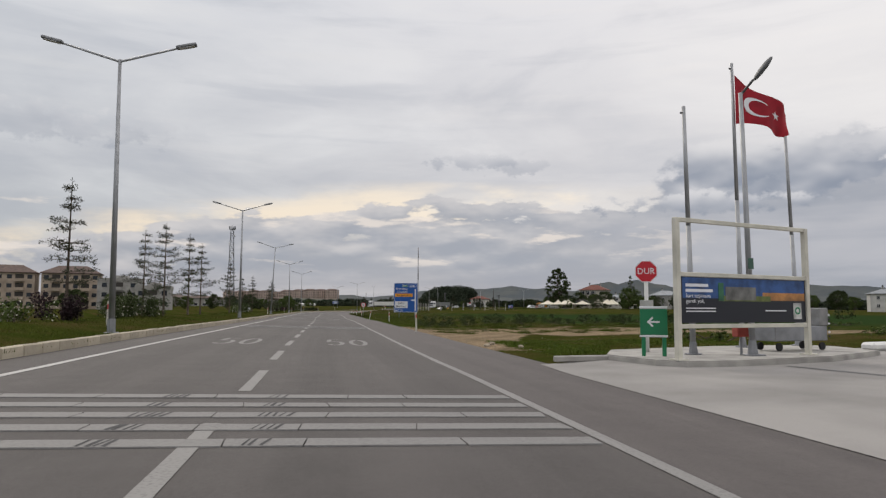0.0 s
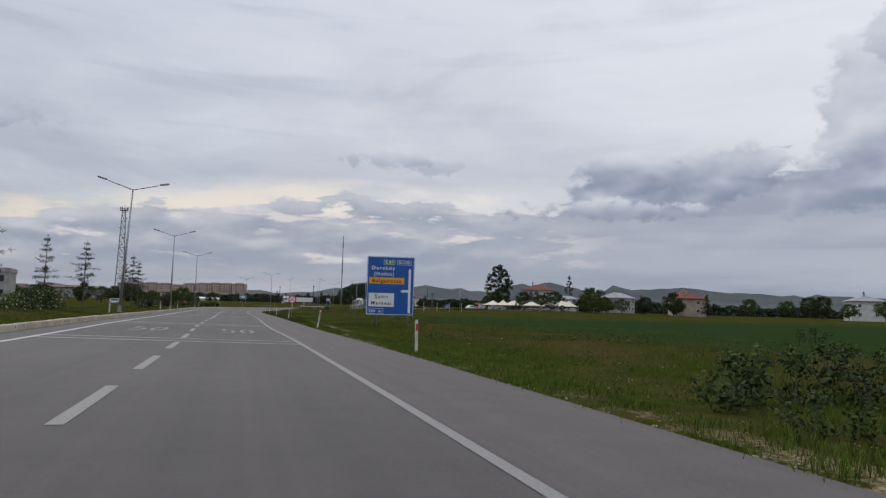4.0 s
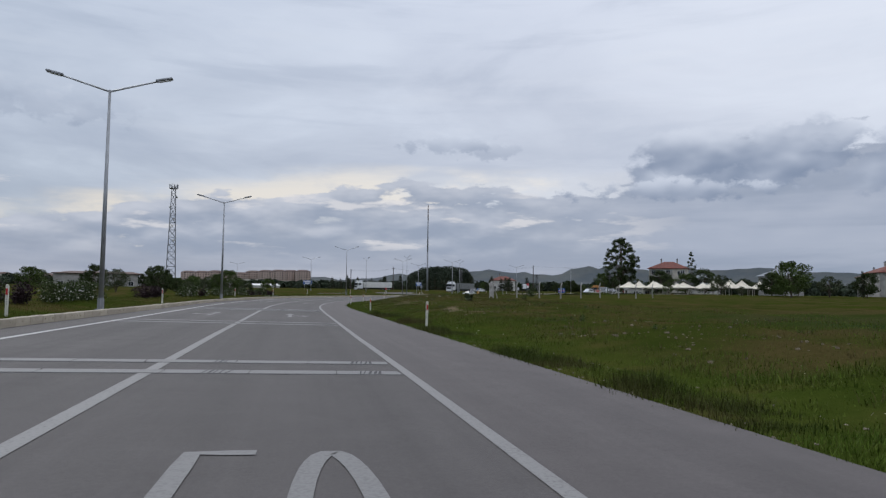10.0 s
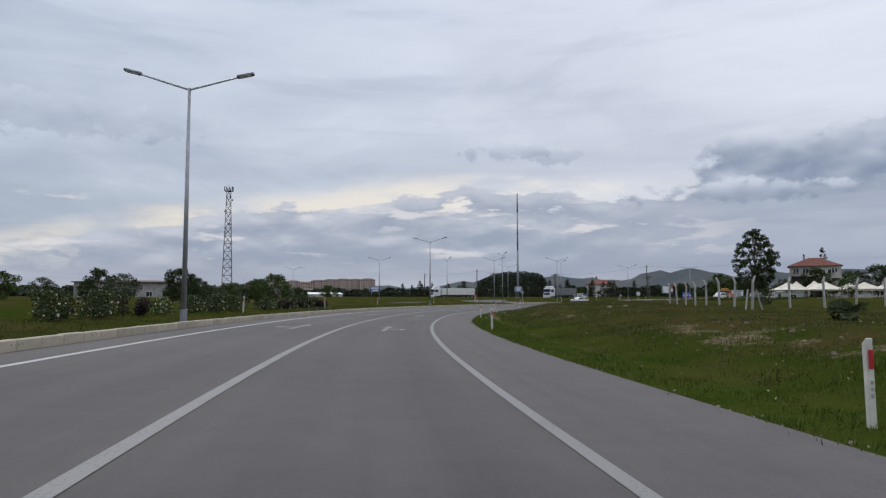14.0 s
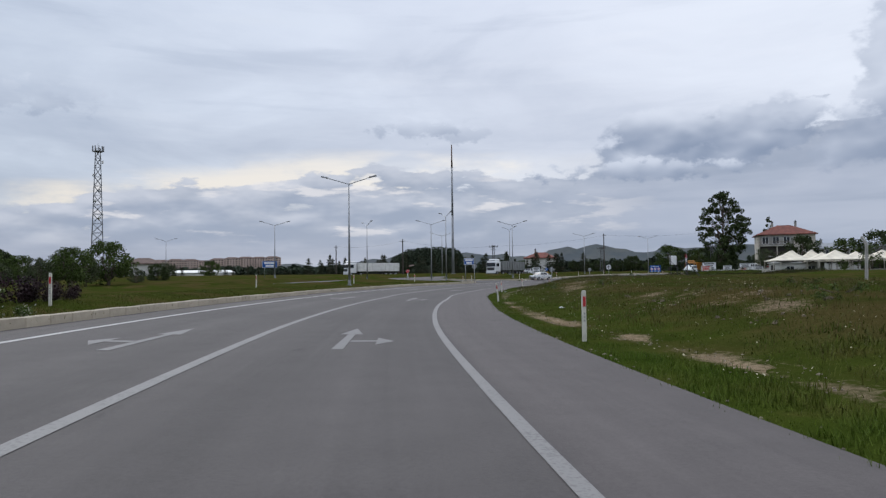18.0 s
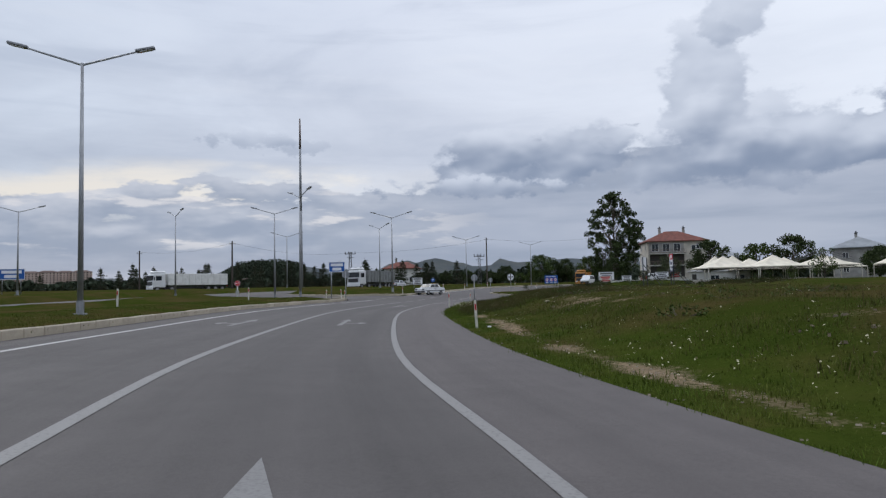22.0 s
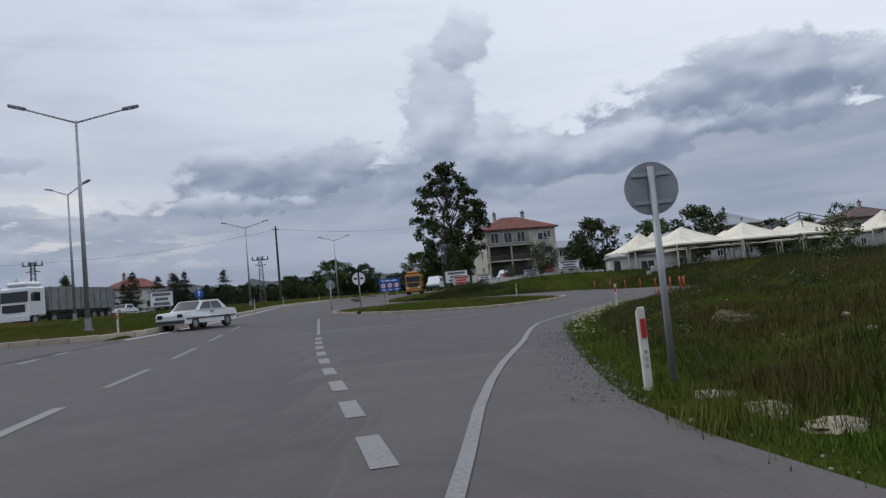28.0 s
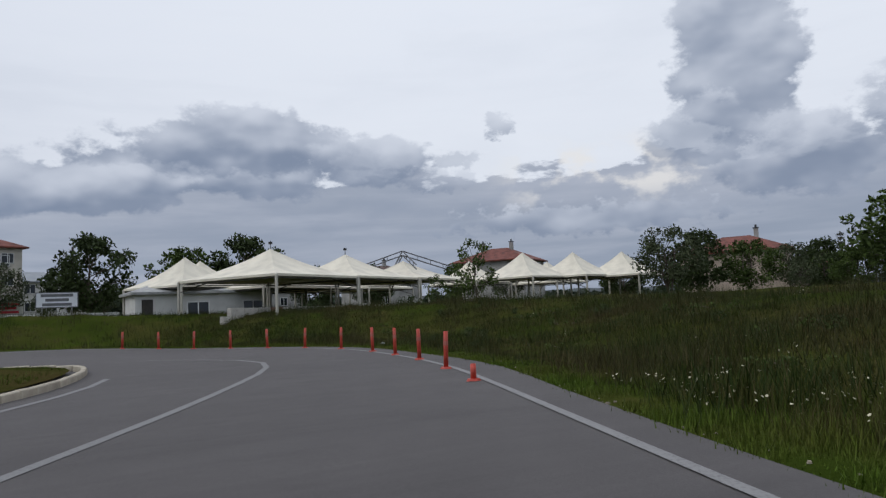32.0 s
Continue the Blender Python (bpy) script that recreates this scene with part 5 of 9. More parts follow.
# ---- petrol station corner ----
def station_corner():
    # concrete yard with its kerbed plinth
    yard = [(4.7, 15.35), (4.55, 13), (4.6, 5), (4.7, -30), (6.3, -30), (6.3, 15.7), (40, -30), (40, 30), (24, 23), (15.2, 19.2), (8, 16.0)]
    v = [(x, y, lay(x, y) + 0.008 if x < 5 else 0.012) for x, y in yard]
    raw("yard_slab", v, [(0, 1, 2, 3, 4, 5), (5, 4, 6, 7, 8, 9, 10)], APRON)
    tagged(bpy.data.objects["yard_slab"], "pale grey concrete yard of the petrol station", "pavement", kind="structure")
    bm = B()
    q = [(6.35, 15.6), (6.7, 13.8), (7.2, 13.35), (8.4, 13.45), (11.4, 14.5), (14.3, 16.4), (14.7, 18.6), (14.1, 19.4), (11, 18.9), (7.2, 17.4)]
    f = bm.faces.new([bm.verts.new((x, y, 0.0)) for x, y in q])
    r = bmesh.ops.extrude_face_region(bm, geom=[f])
    bmesh.ops.translate(bm, vec=(0, 0, 0.14), verts=[e for e in r["geom"] if isinstance(e, bmesh.types.BMVert)])
    bmesh.ops.recalc_face_normals(bm, faces=bm.faces)
    es = [e for e in bm.edges if all(w.co.z > 0.1 for w in e.verts)]
    bmesh.ops.bevel(bm, geom=es, offset=0.03, segments=2, affect="EDGES")
    tagged(part("plinth", bm, CONCRETE), "raised concrete plinth with a rounded kerb", "pavement", kind="structure")
    bm = B()
    box(bm, -0.72, 0.72, -0.09, 0.09, -0.02, 0.12, pose(5.75, 15.5, 0, 0, 0, 8), 0.025)
    tagged(part("kerb_low", bm, CONCRETE), "low pale kerb stone beside the grass", "kerb", kind="structure")
    bm = B()
    box(bm, -0.62, 0.62, -0.22, 0.22, 0, 0.24, bev=0.07)
    o = part("concrete_block", bm, WHITE)
    o.matrix_basis = pose(16.2, 18.6, 0.012, 0, 0, 20)
    tagged(o, "low white painted block lying on the yard", "block")
    raw("drain_channel", [(9.4, 13.35, 0.018), (9.9, 10.9, 0.018), (10.05, 10.95, 0.018), (9.55, 13.45, 0.018)], [(0, 1, 2, 3)], DARK)
    tagged(bpy.data.objects["drain_channel"], "dark drain channel in the concrete yard", "drain", kind="structure")

    # poster frame
    root = thing("poster_frame", pose(9.15, 14.3, 0.14, 0, 0, 18.85), "white steel frame with a dark blue advertising poster", "billboard")
    cream = mat("cream_painted_steel", (0.62, 0.60, 0.52), 0.6, 0.12, 2)
    for s in (-1, 1):
        bm = B()
        box(bm, s * 2.12 - 0.06, s * 2.12 + 0.06, -0.06, 0.06, 0, 3.0, bev=0.01)
        part("post", bm, cream, root)
        bm = B()
        box(bm, s * 2.12 - 0.14, s * 2.12 + 0.14, -0.14, 0.14, 0, 0.03)
        part("foot_plate", bm, cream, root)
    for nm, z in (("top_rail", 2.96), ("upper_rail", 1.8), ("lower_rail", 0.7)):
        bm = B()
        box(bm, -2.06, 2.06, -0.045, 0.045, z - 0.045, z + 0.045, bev=0.008)
        part(nm, bm, cream, root)
    bm = B()
    box(bm, -2.3, 2.3, -0.012, 0.012, 0.69, 1.9)
    part("poster", bm, mat("dark_poster", (0.012, 0.014, 0.022), 0.35, 0.1, 1), root, "dark printed poster")
    for nm, a, b, c, d, col in (("sky_print", -2.2, 2.25, 1.34, 1.88, (0.03, 0.10, 0.30)), ("sunset_print", 0.6, 2.25, 1.3, 1.52, (0.55, 0.25, 0.08)), ("field_print", -1.0, 0.9, 1.27, 1.42, (0.16, 0.2, 0.05)),
                                ("car_print", -0.75, 0.35, 1.3, 1.66, (0.2, 0.2, 0.19)), ("bottle_print", -1.0, -0.82, 1.28, 1.76, (0.03, 0.16, 0.08)), ("emblem_card", 1.78, 2.1, 0.78, 1.24, (0.7, 0.7, 0.68))):
        bm = B()
        k = {"sky_print": 0.014, "field_print": 0.017, "car_print": 0.02, "sunset_print": 0.016}.get(nm, 0.022)
        box(bm, a, b, -k, -0.0125, c, d)
        part(nm, bm, mat(nm, col, 0.4, 0.3, 3), root)
    bm = B()
    ring(bm, 0.06, 0.11, -0.025, 16, 1.02)
    o = part("round_emblem", bm, SIGN_GREEN, root)
    o.location.x = 1.94
    bm = B()
    box(bm, -2.1, -1.35, -0.02, -0.0125, 1.64, 1.72)
    box(bm, -2.1, -1.2, -0.02, -0.0125, 1.5, 1.58)
    part("text_bar", bm, SIGN_WHITE, root)
    words("lettering", "kart taşımana", 0.15, upright(-2.1, -0.02, 1.4), SIGN_WHITE, root)
    words("lettering", "gerek yok.", 0.15, upright(-2.1, -0.02, 1.26), SIGN_WHITE, root)
    bm = B()
    for z in (1.06, 0.98):
        box(bm, -2.1, -1.1, -0.018, -0.0125, z, z + 0.03)
    box(bm, 0.7, 1.5, -0.018, -0.0125, 1.0, 1.03)
    part("small_text_bar", bm, SIGN_WHITE, root)
    fit = Matrix.Translation((0, 0, 0.77 - 0.69 * 0.81)) @ Matrix.Diagonal((0.9, 1, 0.81, 1))
    for o in root.children:
        if o.name.split(".")[0] not in ("post", "foot_plate", "top_rail", "upper_rail", "lower_rail"):
            o.data.transform(fit)
            o.location.x *= 0.9

    # green way sign
    root = thing("way_sign", pose(7.2, 14.85, 0.14, 0, 0, -22) @ Matrix.Diagonal((0.8, 0.8, 0.95, 1)), "green box sign with a white arrow on two green legs", "sign board")
    bm = B()
    box(bm, -0.37, 0.37, -0.06, 0.06, 0.5, 1.12, bev=0.012)
    part("panel", bm, SIGN_GREEN, root)
    bm = B()
    box(bm, -0.38, 0.38, -0.065, 0.065, 1.125, 1.18, bev=0.01)
    part("top_band", bm, SIGN_WHITE, root)
    bm = B()
    box(bm, -0.38, 0.38, -0.065, 0.065, 0.45, 0.495, bev=0.008)
    part("bottom_band", bm, SIGN_WHITE, root)
    for s in (-1, 1):
        bm = B()
        box(bm, s * 0.28 - 0.055, s * 0.28 + 0.055, -0.05, 0.05, 0, 0.45, bev=0.008)
        part("leg", bm, SIGN_GREEN, root)
    bm = B()
    box(bm, -0.1, 0.16, -0.067, -0.061, 0.79, 0.83)
    poly(bm, [(-0.19, 0.81), (-0.04, 0.93), (-0.01, 0.9), (-0.11, 0.81), (-0.01, 0.72), (-0.04, 0.69)], -0.067, 0.005)
    part("arrow", bm, SIGN_WHITE, root)

    # flag poles
    flag_red = mat("red_flag_cloth", (0.36, 0.008, 0.022), 0.85, 0.15, 3, 0.2)
    for x, y, h, lean in ((8.4, 15.3, 6.1, 0.9), (11.5, 18.2, 8.4, 0.5), (13.8, 18.95, 6.66, 1.7)):
        root = thing("flag_pole", pose(x, y, 0.14) @ pose(0, 0, 0, 0, -lean, 0), "tall grey steel flag pole on a concrete plinth", "flag pole", "flag poles")
        bm = B()
        cyl(bm, (0, 0, 0), (0, 0, 0.5 * h), 0.07, 0.06, 10)
        cyl(bm, (0, 0, 0.5 * h), (0, 0, h - 0.14), 0.055, 0.045, 10)
        part("tube", bm, GALV, root, smooth=True)
        bm = B()
        cyl(bm, (0, 0, 0), (0, 0, 0.03), 0.2, 0.2, 10)
        cyl(bm, (0, 0, 0.03), (0, 0, 0.3), 0.11, 0.075, 8)
        part("foot", bm, GALV_DULL, root)
        bm = B()
        cyl(bm, (-0.09, 0, h - 0.3), (0, 0, h - 0.3), 0.025, 0.025, 6)
        part("pulley", bm, DARK, root)
    # the flag: a rippled cloth, with its device laid on
    root = thing("flag", pose(11.42, 18.06, 0, 0, 0, 4), "waving red flag with a white crescent and star", "flag")
    def cloth(u, v, lift=0.0):
        x = 1.95 * u - 0.06 * v * u
        z = (1 - v) * (8.0 - 1.02 * u - 0.05 * math.sin(5 * u)) + v * (6.55 - 0.2 * u + 0.1 * math.sin(6 * u))
        y = 0.16 * math.sin(7.5 * u + 1.2 * v) * min(1, 2 * u) + 0.05 * math.sin(14 * u - 2 * v) * u - lift
        if u > 0.8:
            y += (u - 0.8) * 1.2 * (0.5 - v)
            x -= (u - 0.8) * 0.7 * v
        return (x, y, z)
    n, m = 36, 20
    vs = [cloth(i / n, j / m) for j in range(m + 1) for i in range(n + 1)]
    fs = [(j * (n + 1) + i, j * (n + 1) + i + 1, (j + 1) * (n + 1) + i + 1, (j + 1) * (n + 1) + i) for j in range(m) for i in range(n)]
    c = raw("cloth", vs, fs, flag_red, root)
    c.data.shade_smooth()
    def device(name, pts, tris):
        raw(name, [cloth(u, v, 0.008) for u, v in pts], tris, SIGN_WHITE, root)
    pts = []
    for k in range(25):
        a = radians(35 + 290 * k / 24)
        pts.append((0.36 + 0.19 * math.cos(a), 0.5 - 0.265 * math.sin(a)))
    for k in range(25):
        a = radians(48 + 264 * k / 24)
        pts.append((0.40 + 0.15 * math.cos(a), 0.5 - 0.21 * math.sin(a)))
    device("crescent", pts, [(k, k + 1, 26 + k, 25 + k) for k in range(24)])
    st = [(0.66, 0.5)]
    for k in range(10):
        a = radians(180 + 36 * k)
        r = 1.0 if k % 2 == 0 else 0.4
        st.append((0.66 + 0.085 * r * math.cos(a), 0.5 + 0.12 * r * math.sin(a)))
    device("star", st, [(0, 1 + k, 1 + (k + 1) % 10) for k in range(10)])

    # yard lamp
    root = thing("yard_lamp", pose(9.6, 14.8, 0.14) @ pose(0, 0, 0, 0, -0.9, 0), "grey yard lamp with one dark oval head", "lamp")
    bm = B()
    cyl(bm, (0, 0, 0), (0, 0, 6.2), 0.075, 0.05, 10)
    part("pole", bm, GALV, root, smooth=True)
    bm = B()
    cyl(bm, (0, 0, 6.15), (0.28, -0.1, 6.5), 0.03, 0.03, 8)
    part("bracket", bm, DARK, root)
    bm = B()
    bmesh.ops.create_uvsphere(bm, u_segments=16, v_segments=8, radius=0.5, matrix=pose(0.48, -0.2, 6.75, 0, -52, -15) @ Matrix.Diagonal((0.72, 0.34, 0.14, 1)))
    part("lamp_head", bm, mat("dark_grey_casting", (0.07, 0.075, 0.08), 0.5), root, smooth=True)
    bm = B()
    box(bm, -0.2, 0.2, -0.2, 0.2, 0, 0.03)
    cyl(bm, (0, 0, 0.03), (0, 0, 0.35), 0.12, 0.08, 8)
    part("foot", bm, GALV_DULL, root)
    bm = B()
    box(bm, -0.06, 0.06, -0.1, -0.07, 2.0, 2.25)
    part("number_plate", bm, mat("green_plate", (0.05, 0.12, 0.09), 0.5), root)

    # red bin and goods trolley
    root = thing("bin", pose(9.5, 15.1, 0.14), "small red box on a short post", "box")
    bm = B()
    box(bm, -0.16, 0.16, -0.12, 0.12, 0.42, 0.68, bev=0.02)
    part("body", bm, mat("faded_red", (0.42, 0.07, 0.05), 0.6), root)
    bm = B()
    cyl(bm, (0, 0, 0), (0, 0, 0.42), 0.03, 0.03, 8)
    part("leg", bm, GALV_DULL, root)
    root = thing("trolley", pose(12.0, 16.6, 0.15, 0, 0, 14) @ Matrix.Diagonal((0.85, 0.85, 0.85, 1)), "grey metal trolley with striped edges on small wheels", "trolley")
    bm = B()
    box(bm, -1.3, 0.9, -0.4, 0.4, 0.3, 0.75, bev=0.02)
    part("bed", bm, GALV_DULL, root)
    bm = B()
    box(bm, 0.55, 0.95, -0.42, 0.42, 0.75, 1.3, bev=0.03)
    part("end_panel", bm, mat("mesh_grey", (0.25, 0.25, 0.25), 0.7), root)
    for k in range(6):
        bm = B()
        box(bm, 0.9, 0.97, -0.44, -0.425, 0.4 + 0.13 * k, 0.46 + 0.13 * k)
        part("stripe", bm, SIGN_WHITE if k % 2 else SIGN_BLACK, root)
    for sx in (-1.1, 0.7):
        for sy in (-0.35, 0.35):
            bm = B()
            cyl(bm, (sx, sy - 0.03, 0.13), (sx, sy + 0.03, 0.13), 0.12, 0.12, 12)
            part("wheel", bm, RUBBER, root)


station_corner()


# ---- red bollards round the bend ----
BOLL = ((65.7, 290.0, 0.28), (68.3, 290.5, 0.75), (71.2, 291.2, 0.75), (73.5, 292.0, 0.75), (75.7, 292.9, 0.75), (78.2, 294.3, 0.75), (80.2, 296.0, 0.75), (81.6, 297.8, 0.75), (82.6, 299.6, 0.75), (83.6, 301.5, 0.75), (84.5, 303.4, 0.75), (85.1, 305.3, 0.75))
RED_POST = mat("red_plastic", (0.50, 0.055, 0.03), 0.55, 0.2, 6)
for i, (x, y, h) in enumerate(BOLL):
    root = thing("bollard", at(x, y, float(hplane(x, y)), 17 * i) @ pose(0, 0, 0, 2 * math.sin(i * 2.1), 2 * math.cos(i * 1.7), 0), "broken stub of a red plastic bollard" if h < 0.5 else "red plastic flexible bollard on the road edge", "bollard", "bollards")
    bm = B()
    cyl(bm, (0, 0, 0.03), (0, 0, h), 0.05, 0.045, 12)
    part("tube", bm, RED_POST, root, smooth=True)
    bm = B()
    cyl(bm, (0, 0, 0), (0, 0, 0.04), 0.12, 0.1, 12)
    part("foot", bm, RED_POST, root)
    if h > 0.5:
        bm = B()
        cyl(bm, (0, 0, h * 0.62), (0, 0, h * 0.74), 0.052, 0.051, 12, False)
        part("band", bm, mat("dull_reflective_band", (0.42, 0.12, 0.09), 0.5), root)
# ---- vegetation ----
LEAF_DARK = leaf_mat("dark_leaves", (0.050, 0.068, 0.024), (0.030, 0.042, 0.016))
LEAF_MID = leaf_mat("green_leaves", (0.070, 0.10, 0.026), (0.042, 0.062, 0.017))
LEAF_GREY = leaf_mat("grey_green_leaves", (0.075, 0.09, 0.045), (0.045, 0.055, 0.03))
NEEDLE = leaf_mat("conifer_needles", (0.028, 0.042, 0.024), (0.05, 0.048, 0.026))
PURPLE = leaf_mat("purple_leaves", (0.035, 0.02, 0.024), (0.02, 0.016, 0.016))
BLOSSOM = mat("white_blossom", (0.62, 0.60, 0.52), 0.8, 0.1, 5, island=0.2)
WOODS = leaf_mat("far_woods", (0.046, 0.060, 0.038), (0.032, 0.042, 0.028))


def leaf_cloud(rng, clumps, per, size, flat=0.5):
    """Leaf quads scattered through clumps (x, y, z, radius); returns vertices and faces."""
    pts = []
    for x, y, z, r in clumps:
        n = max(6, int(per * r * r))
        d = rng.normal(size=(n, 3))
        d /= np.linalg.norm(d, axis=1)[:, None]
        rad = r * rng.random(n) ** 0.42
        q = d * rad[:, None]
        q[:, 2] *= 0.75
        pts.append(q + np.array((x, y, z)))
    p = np.vstack(pts)
    n = len(p)
    a = rng.normal(size=(n, 3))
    a /= np.linalg.norm(a, axis=1)[:, None]
    b = np.cross(a, rng.normal(size=(n, 3)))
    b /= np.linalg.norm(b, axis=1)[:, None]
    s = size * (0.6 + 0.8 * rng.random(n))[:, None]
    v = np.stack([p - a * s, p - b * s * flat, p + a * s, p + b * s * flat], 1).reshape(-1, 3)
    f = np.arange(4 * n).reshape(n, 4)
    return v, f


def cloud_mesh(name, v, f, material):
    me = bpy.data.meshes.new(name)
    me.from_pydata(v.tolist(), [], f.tolist())
    me.materials.append(material)
    return me


def limb(bm, p0, p1, r0, r1, rng, n=3, bend=0.12):
    p0, p1 = np.array(p0, float), np.array(p1, float)
    L = np.linalg.norm(p1 - p0)
    last = p0
    for i in range(1, n + 1):
        t = i / n
        q = p0 + (p1 - p0) * t + (rng.normal(size=3) * bend * L * 0.3 if i < n else 0)
        cyl(bm, last, q, r0 + (r1 - r0) * (i - 1) / n, r0 + (r1 - r0) * t, 6, False)
        last = q
    return last


def make_tree(name, seed, h, crown_r, crown_z0, material, label, leaf=0.22, per=90, clumps=26, trunk_r=None, squash=1.0, group="", category="tree", narrow=0.0, multi=1, clump=1.0):
    """A broadleaf tree: tapered trunk, limbs out to leaf clumps, an uneven crown with gaps."""
    rng = np.random.default_rng(seed)
    root = thing(name, pose(0, 0, -900), label, category, group)
    tr = trunk_r or h * 0.018 + 0.04
    bm = B()
    tops = []
    for k in range(multi):
        a = 6.28 * k / max(1, multi)
        off = (0.0 if multi == 1 else 0.12 * h)
        tops.append(limb(bm, (0.12 * k * math.cos(a), 0.12 * k * math.sin(a), -0.15), (off * math.cos(a), off * math.sin(a), crown_z0 + (h - crown_z0) * 0.55), tr / (1 + 0.3 * (multi - 1)), tr * 0.35, rng, 5, 0.06))
    cl = []
    for i in range(clumps):
        u = (i + 0.5) / clumps
        z = crown_z0 + (h - crown_z0) * (0.04 + 0.9 * u)
        prof = math.sin(math.pi * min(0.97, max(0.05, u * 0.86 + 0.1))) ** (0.7 + narrow)
        rr = crown_r * prof * (0.35 + 0.65 * rng.random() ** 0.5)
        a = i * 2.4 + rng.normal() * 0.5
        r = crown_r * (0.30 + 0.16 * rng.random()) * (1 - 0.35 * u) * clump
        c = (rr * math.cos(a) * squash, rr * math.sin(a), z + rng.normal() * 0.03 * h, r)
        cl.append(c)
        s = min(0.9, max(0.15, (z - 0.25 * h) / h))
        limb(bm, (0.0, 0.0, z * (0.55 + 0.2 * u)), c[:3], tr * 0.38 * (1 - 0.6 * u), 0.02, rng, 3)
    for k in range(clumps // 2):
        a, u = rng.random() * 6.28, rng.random()
        rr = crown_r * (0.75 + 0.35 * rng.random()) * math.sin(math.pi * (0.15 + 0.75 * u))
        cl.append((rr * math.cos(a) * squash, rr * math.sin(a), crown_z0 + (h - crown_z0) * (0.08 + 0.85 * u), crown_r * 0.15))
    cl.append((0, 0, h - crown_r * 0.22, crown_r * 0.26))
    part("trunk", bm, BARK, root)
    v, f = leaf_cloud(rng, cl, per, leaf)
    ob = new("crown", cloud_mesh("crown", v, f, material))
    ob.parent = root
    return root


def place(proto, x, y, rz=0.0, k=1.0, z=None):
    o = copy_thing(proto, at(x, y, z, rz))
    o.scale = (k, k, k)
    return o


def make_conifer(name, seed, h, r, bare, material, label, group, sparse=True):
    """A young conifer: straight stem, whorls of drooping boughs with needle tufts, bare in the lower part."""
    rng = np.random.default_rng(seed)
    root = thing(name, pose(0, 0, -900), label, "conifer", group)
    bm = B()
    cyl(bm, (0, 0, -0.2), (0, 0, h * 0.97), 0.035 + 0.008 * h, 0.015, 7)
    cl = []
    tiers = int(6 + h * 0.7) if sparse else int(7 + h * 1.6)
    for i in range(tiers):
        u = (i + 0.75 * rng.random()) / tiers
        z = h * (bare + (0.96 - bare) * u)
        L = r * (1 - u) ** 0.75 * (0.6 + 0.6 * rng.random()) + 0.14
        for k in range(5 if sparse else 7):
            if sparse and rng.random() < 0.16:
                continue
            a = 6.28 * k / (5 if sparse else 7) + i * 0.9 + rng.normal() * 0.4
            l = L * (0.45 + 0.75 * rng.random())
            e = (l * math.cos(a), l * math.sin(a), z + (rng.normal() * 0.13 + 0.03) * l)
            cyl(bm, (0, 0, z - 0.05 * l), e, 0.022, 0.006, 4, False)
            m = int(2 + l * 4)
            for j in range(m):
                t = 0.18 + 0.85 * (j + rng.random()) / m
                rad = (0.13 + 0.09 * rng.random() if sparse else 0.2) + 0.025 * h / 7
                cl.append((e[0] * t + rng.normal() * 0.06, e[1] * t + rng.normal() * 0.06, z + (e[2] - z) * t + rng.normal() * 0.05, rad))
    for j in range(int(h * 1.2) if sparse else 0):
        cl.append((rng.normal() * 0.05, rng.normal() * 0.05, h * (bare + (0.97 - bare) * rng.random()), 0.12))
    cl.append((0, 0, h * 0.98, 0.12))
    part("trunk", bm, BARK, root)
    v, f = leaf_cloud(rng, cl, 360 if sparse else 160, 0.062 if sparse else 0.11, 0.28)
    ob = new("crown", cloud_mesh("crown", v, f, material))
    ob.parent = root
    return root


def make_bush(name, seed, w, d, h, material, label, group="", flowers=0, leaf=0.07, per=420, category="bush"):
    rng = np.random.default_rng(seed)
    root = thing(name, pose(0, 0, -900), label, category, group)
    cl = []
    n = max(5, int(w * d * 2.2))
    for i in range(n):
        x, y = (rng.random() - 0.5) * w, (rng.random() - 0.5) * d
        z = h * (0.3 + 0.45 * rng.random())
        cl.append((x, y, z, h * (0.26 + 0.14 * rng.random())))
        cl.append((x * 0.9, y * 0.9, h * 0.22, h * 0.3))
    bm = B()
    for x, y, z, r in cl[::2]:
        cyl(bm, (0.01 * x, 0.01 * y, -0.12), (x * 0.8, y * 0.8, z * 0.8), 0.02, 0.008, 5, False)
    part("stem", bm, BARK, root)
    v, f = leaf_cloud(rng, cl, per, leaf, 0.55)
    ob = new("foliage", cloud_mesh("foliage", v, f, material))
    ob.parent = root
    if flowers:
        sel = [(x, y, z, r * 1.06) for x, y, z, r in cl]
        v, f = leaf_cloud(rng, sel, flowers, 0.045, 0.9)
        ob = new("blossom", cloud_mesh("blossom", v, f, BLOSSOM))
        ob.parent = root
    return root


def drop(proto):
    """Remove a pattern once its copies stand."""
    for o in (*proto.children_recursive, proto):
        bpy.data.objects.remove(o)


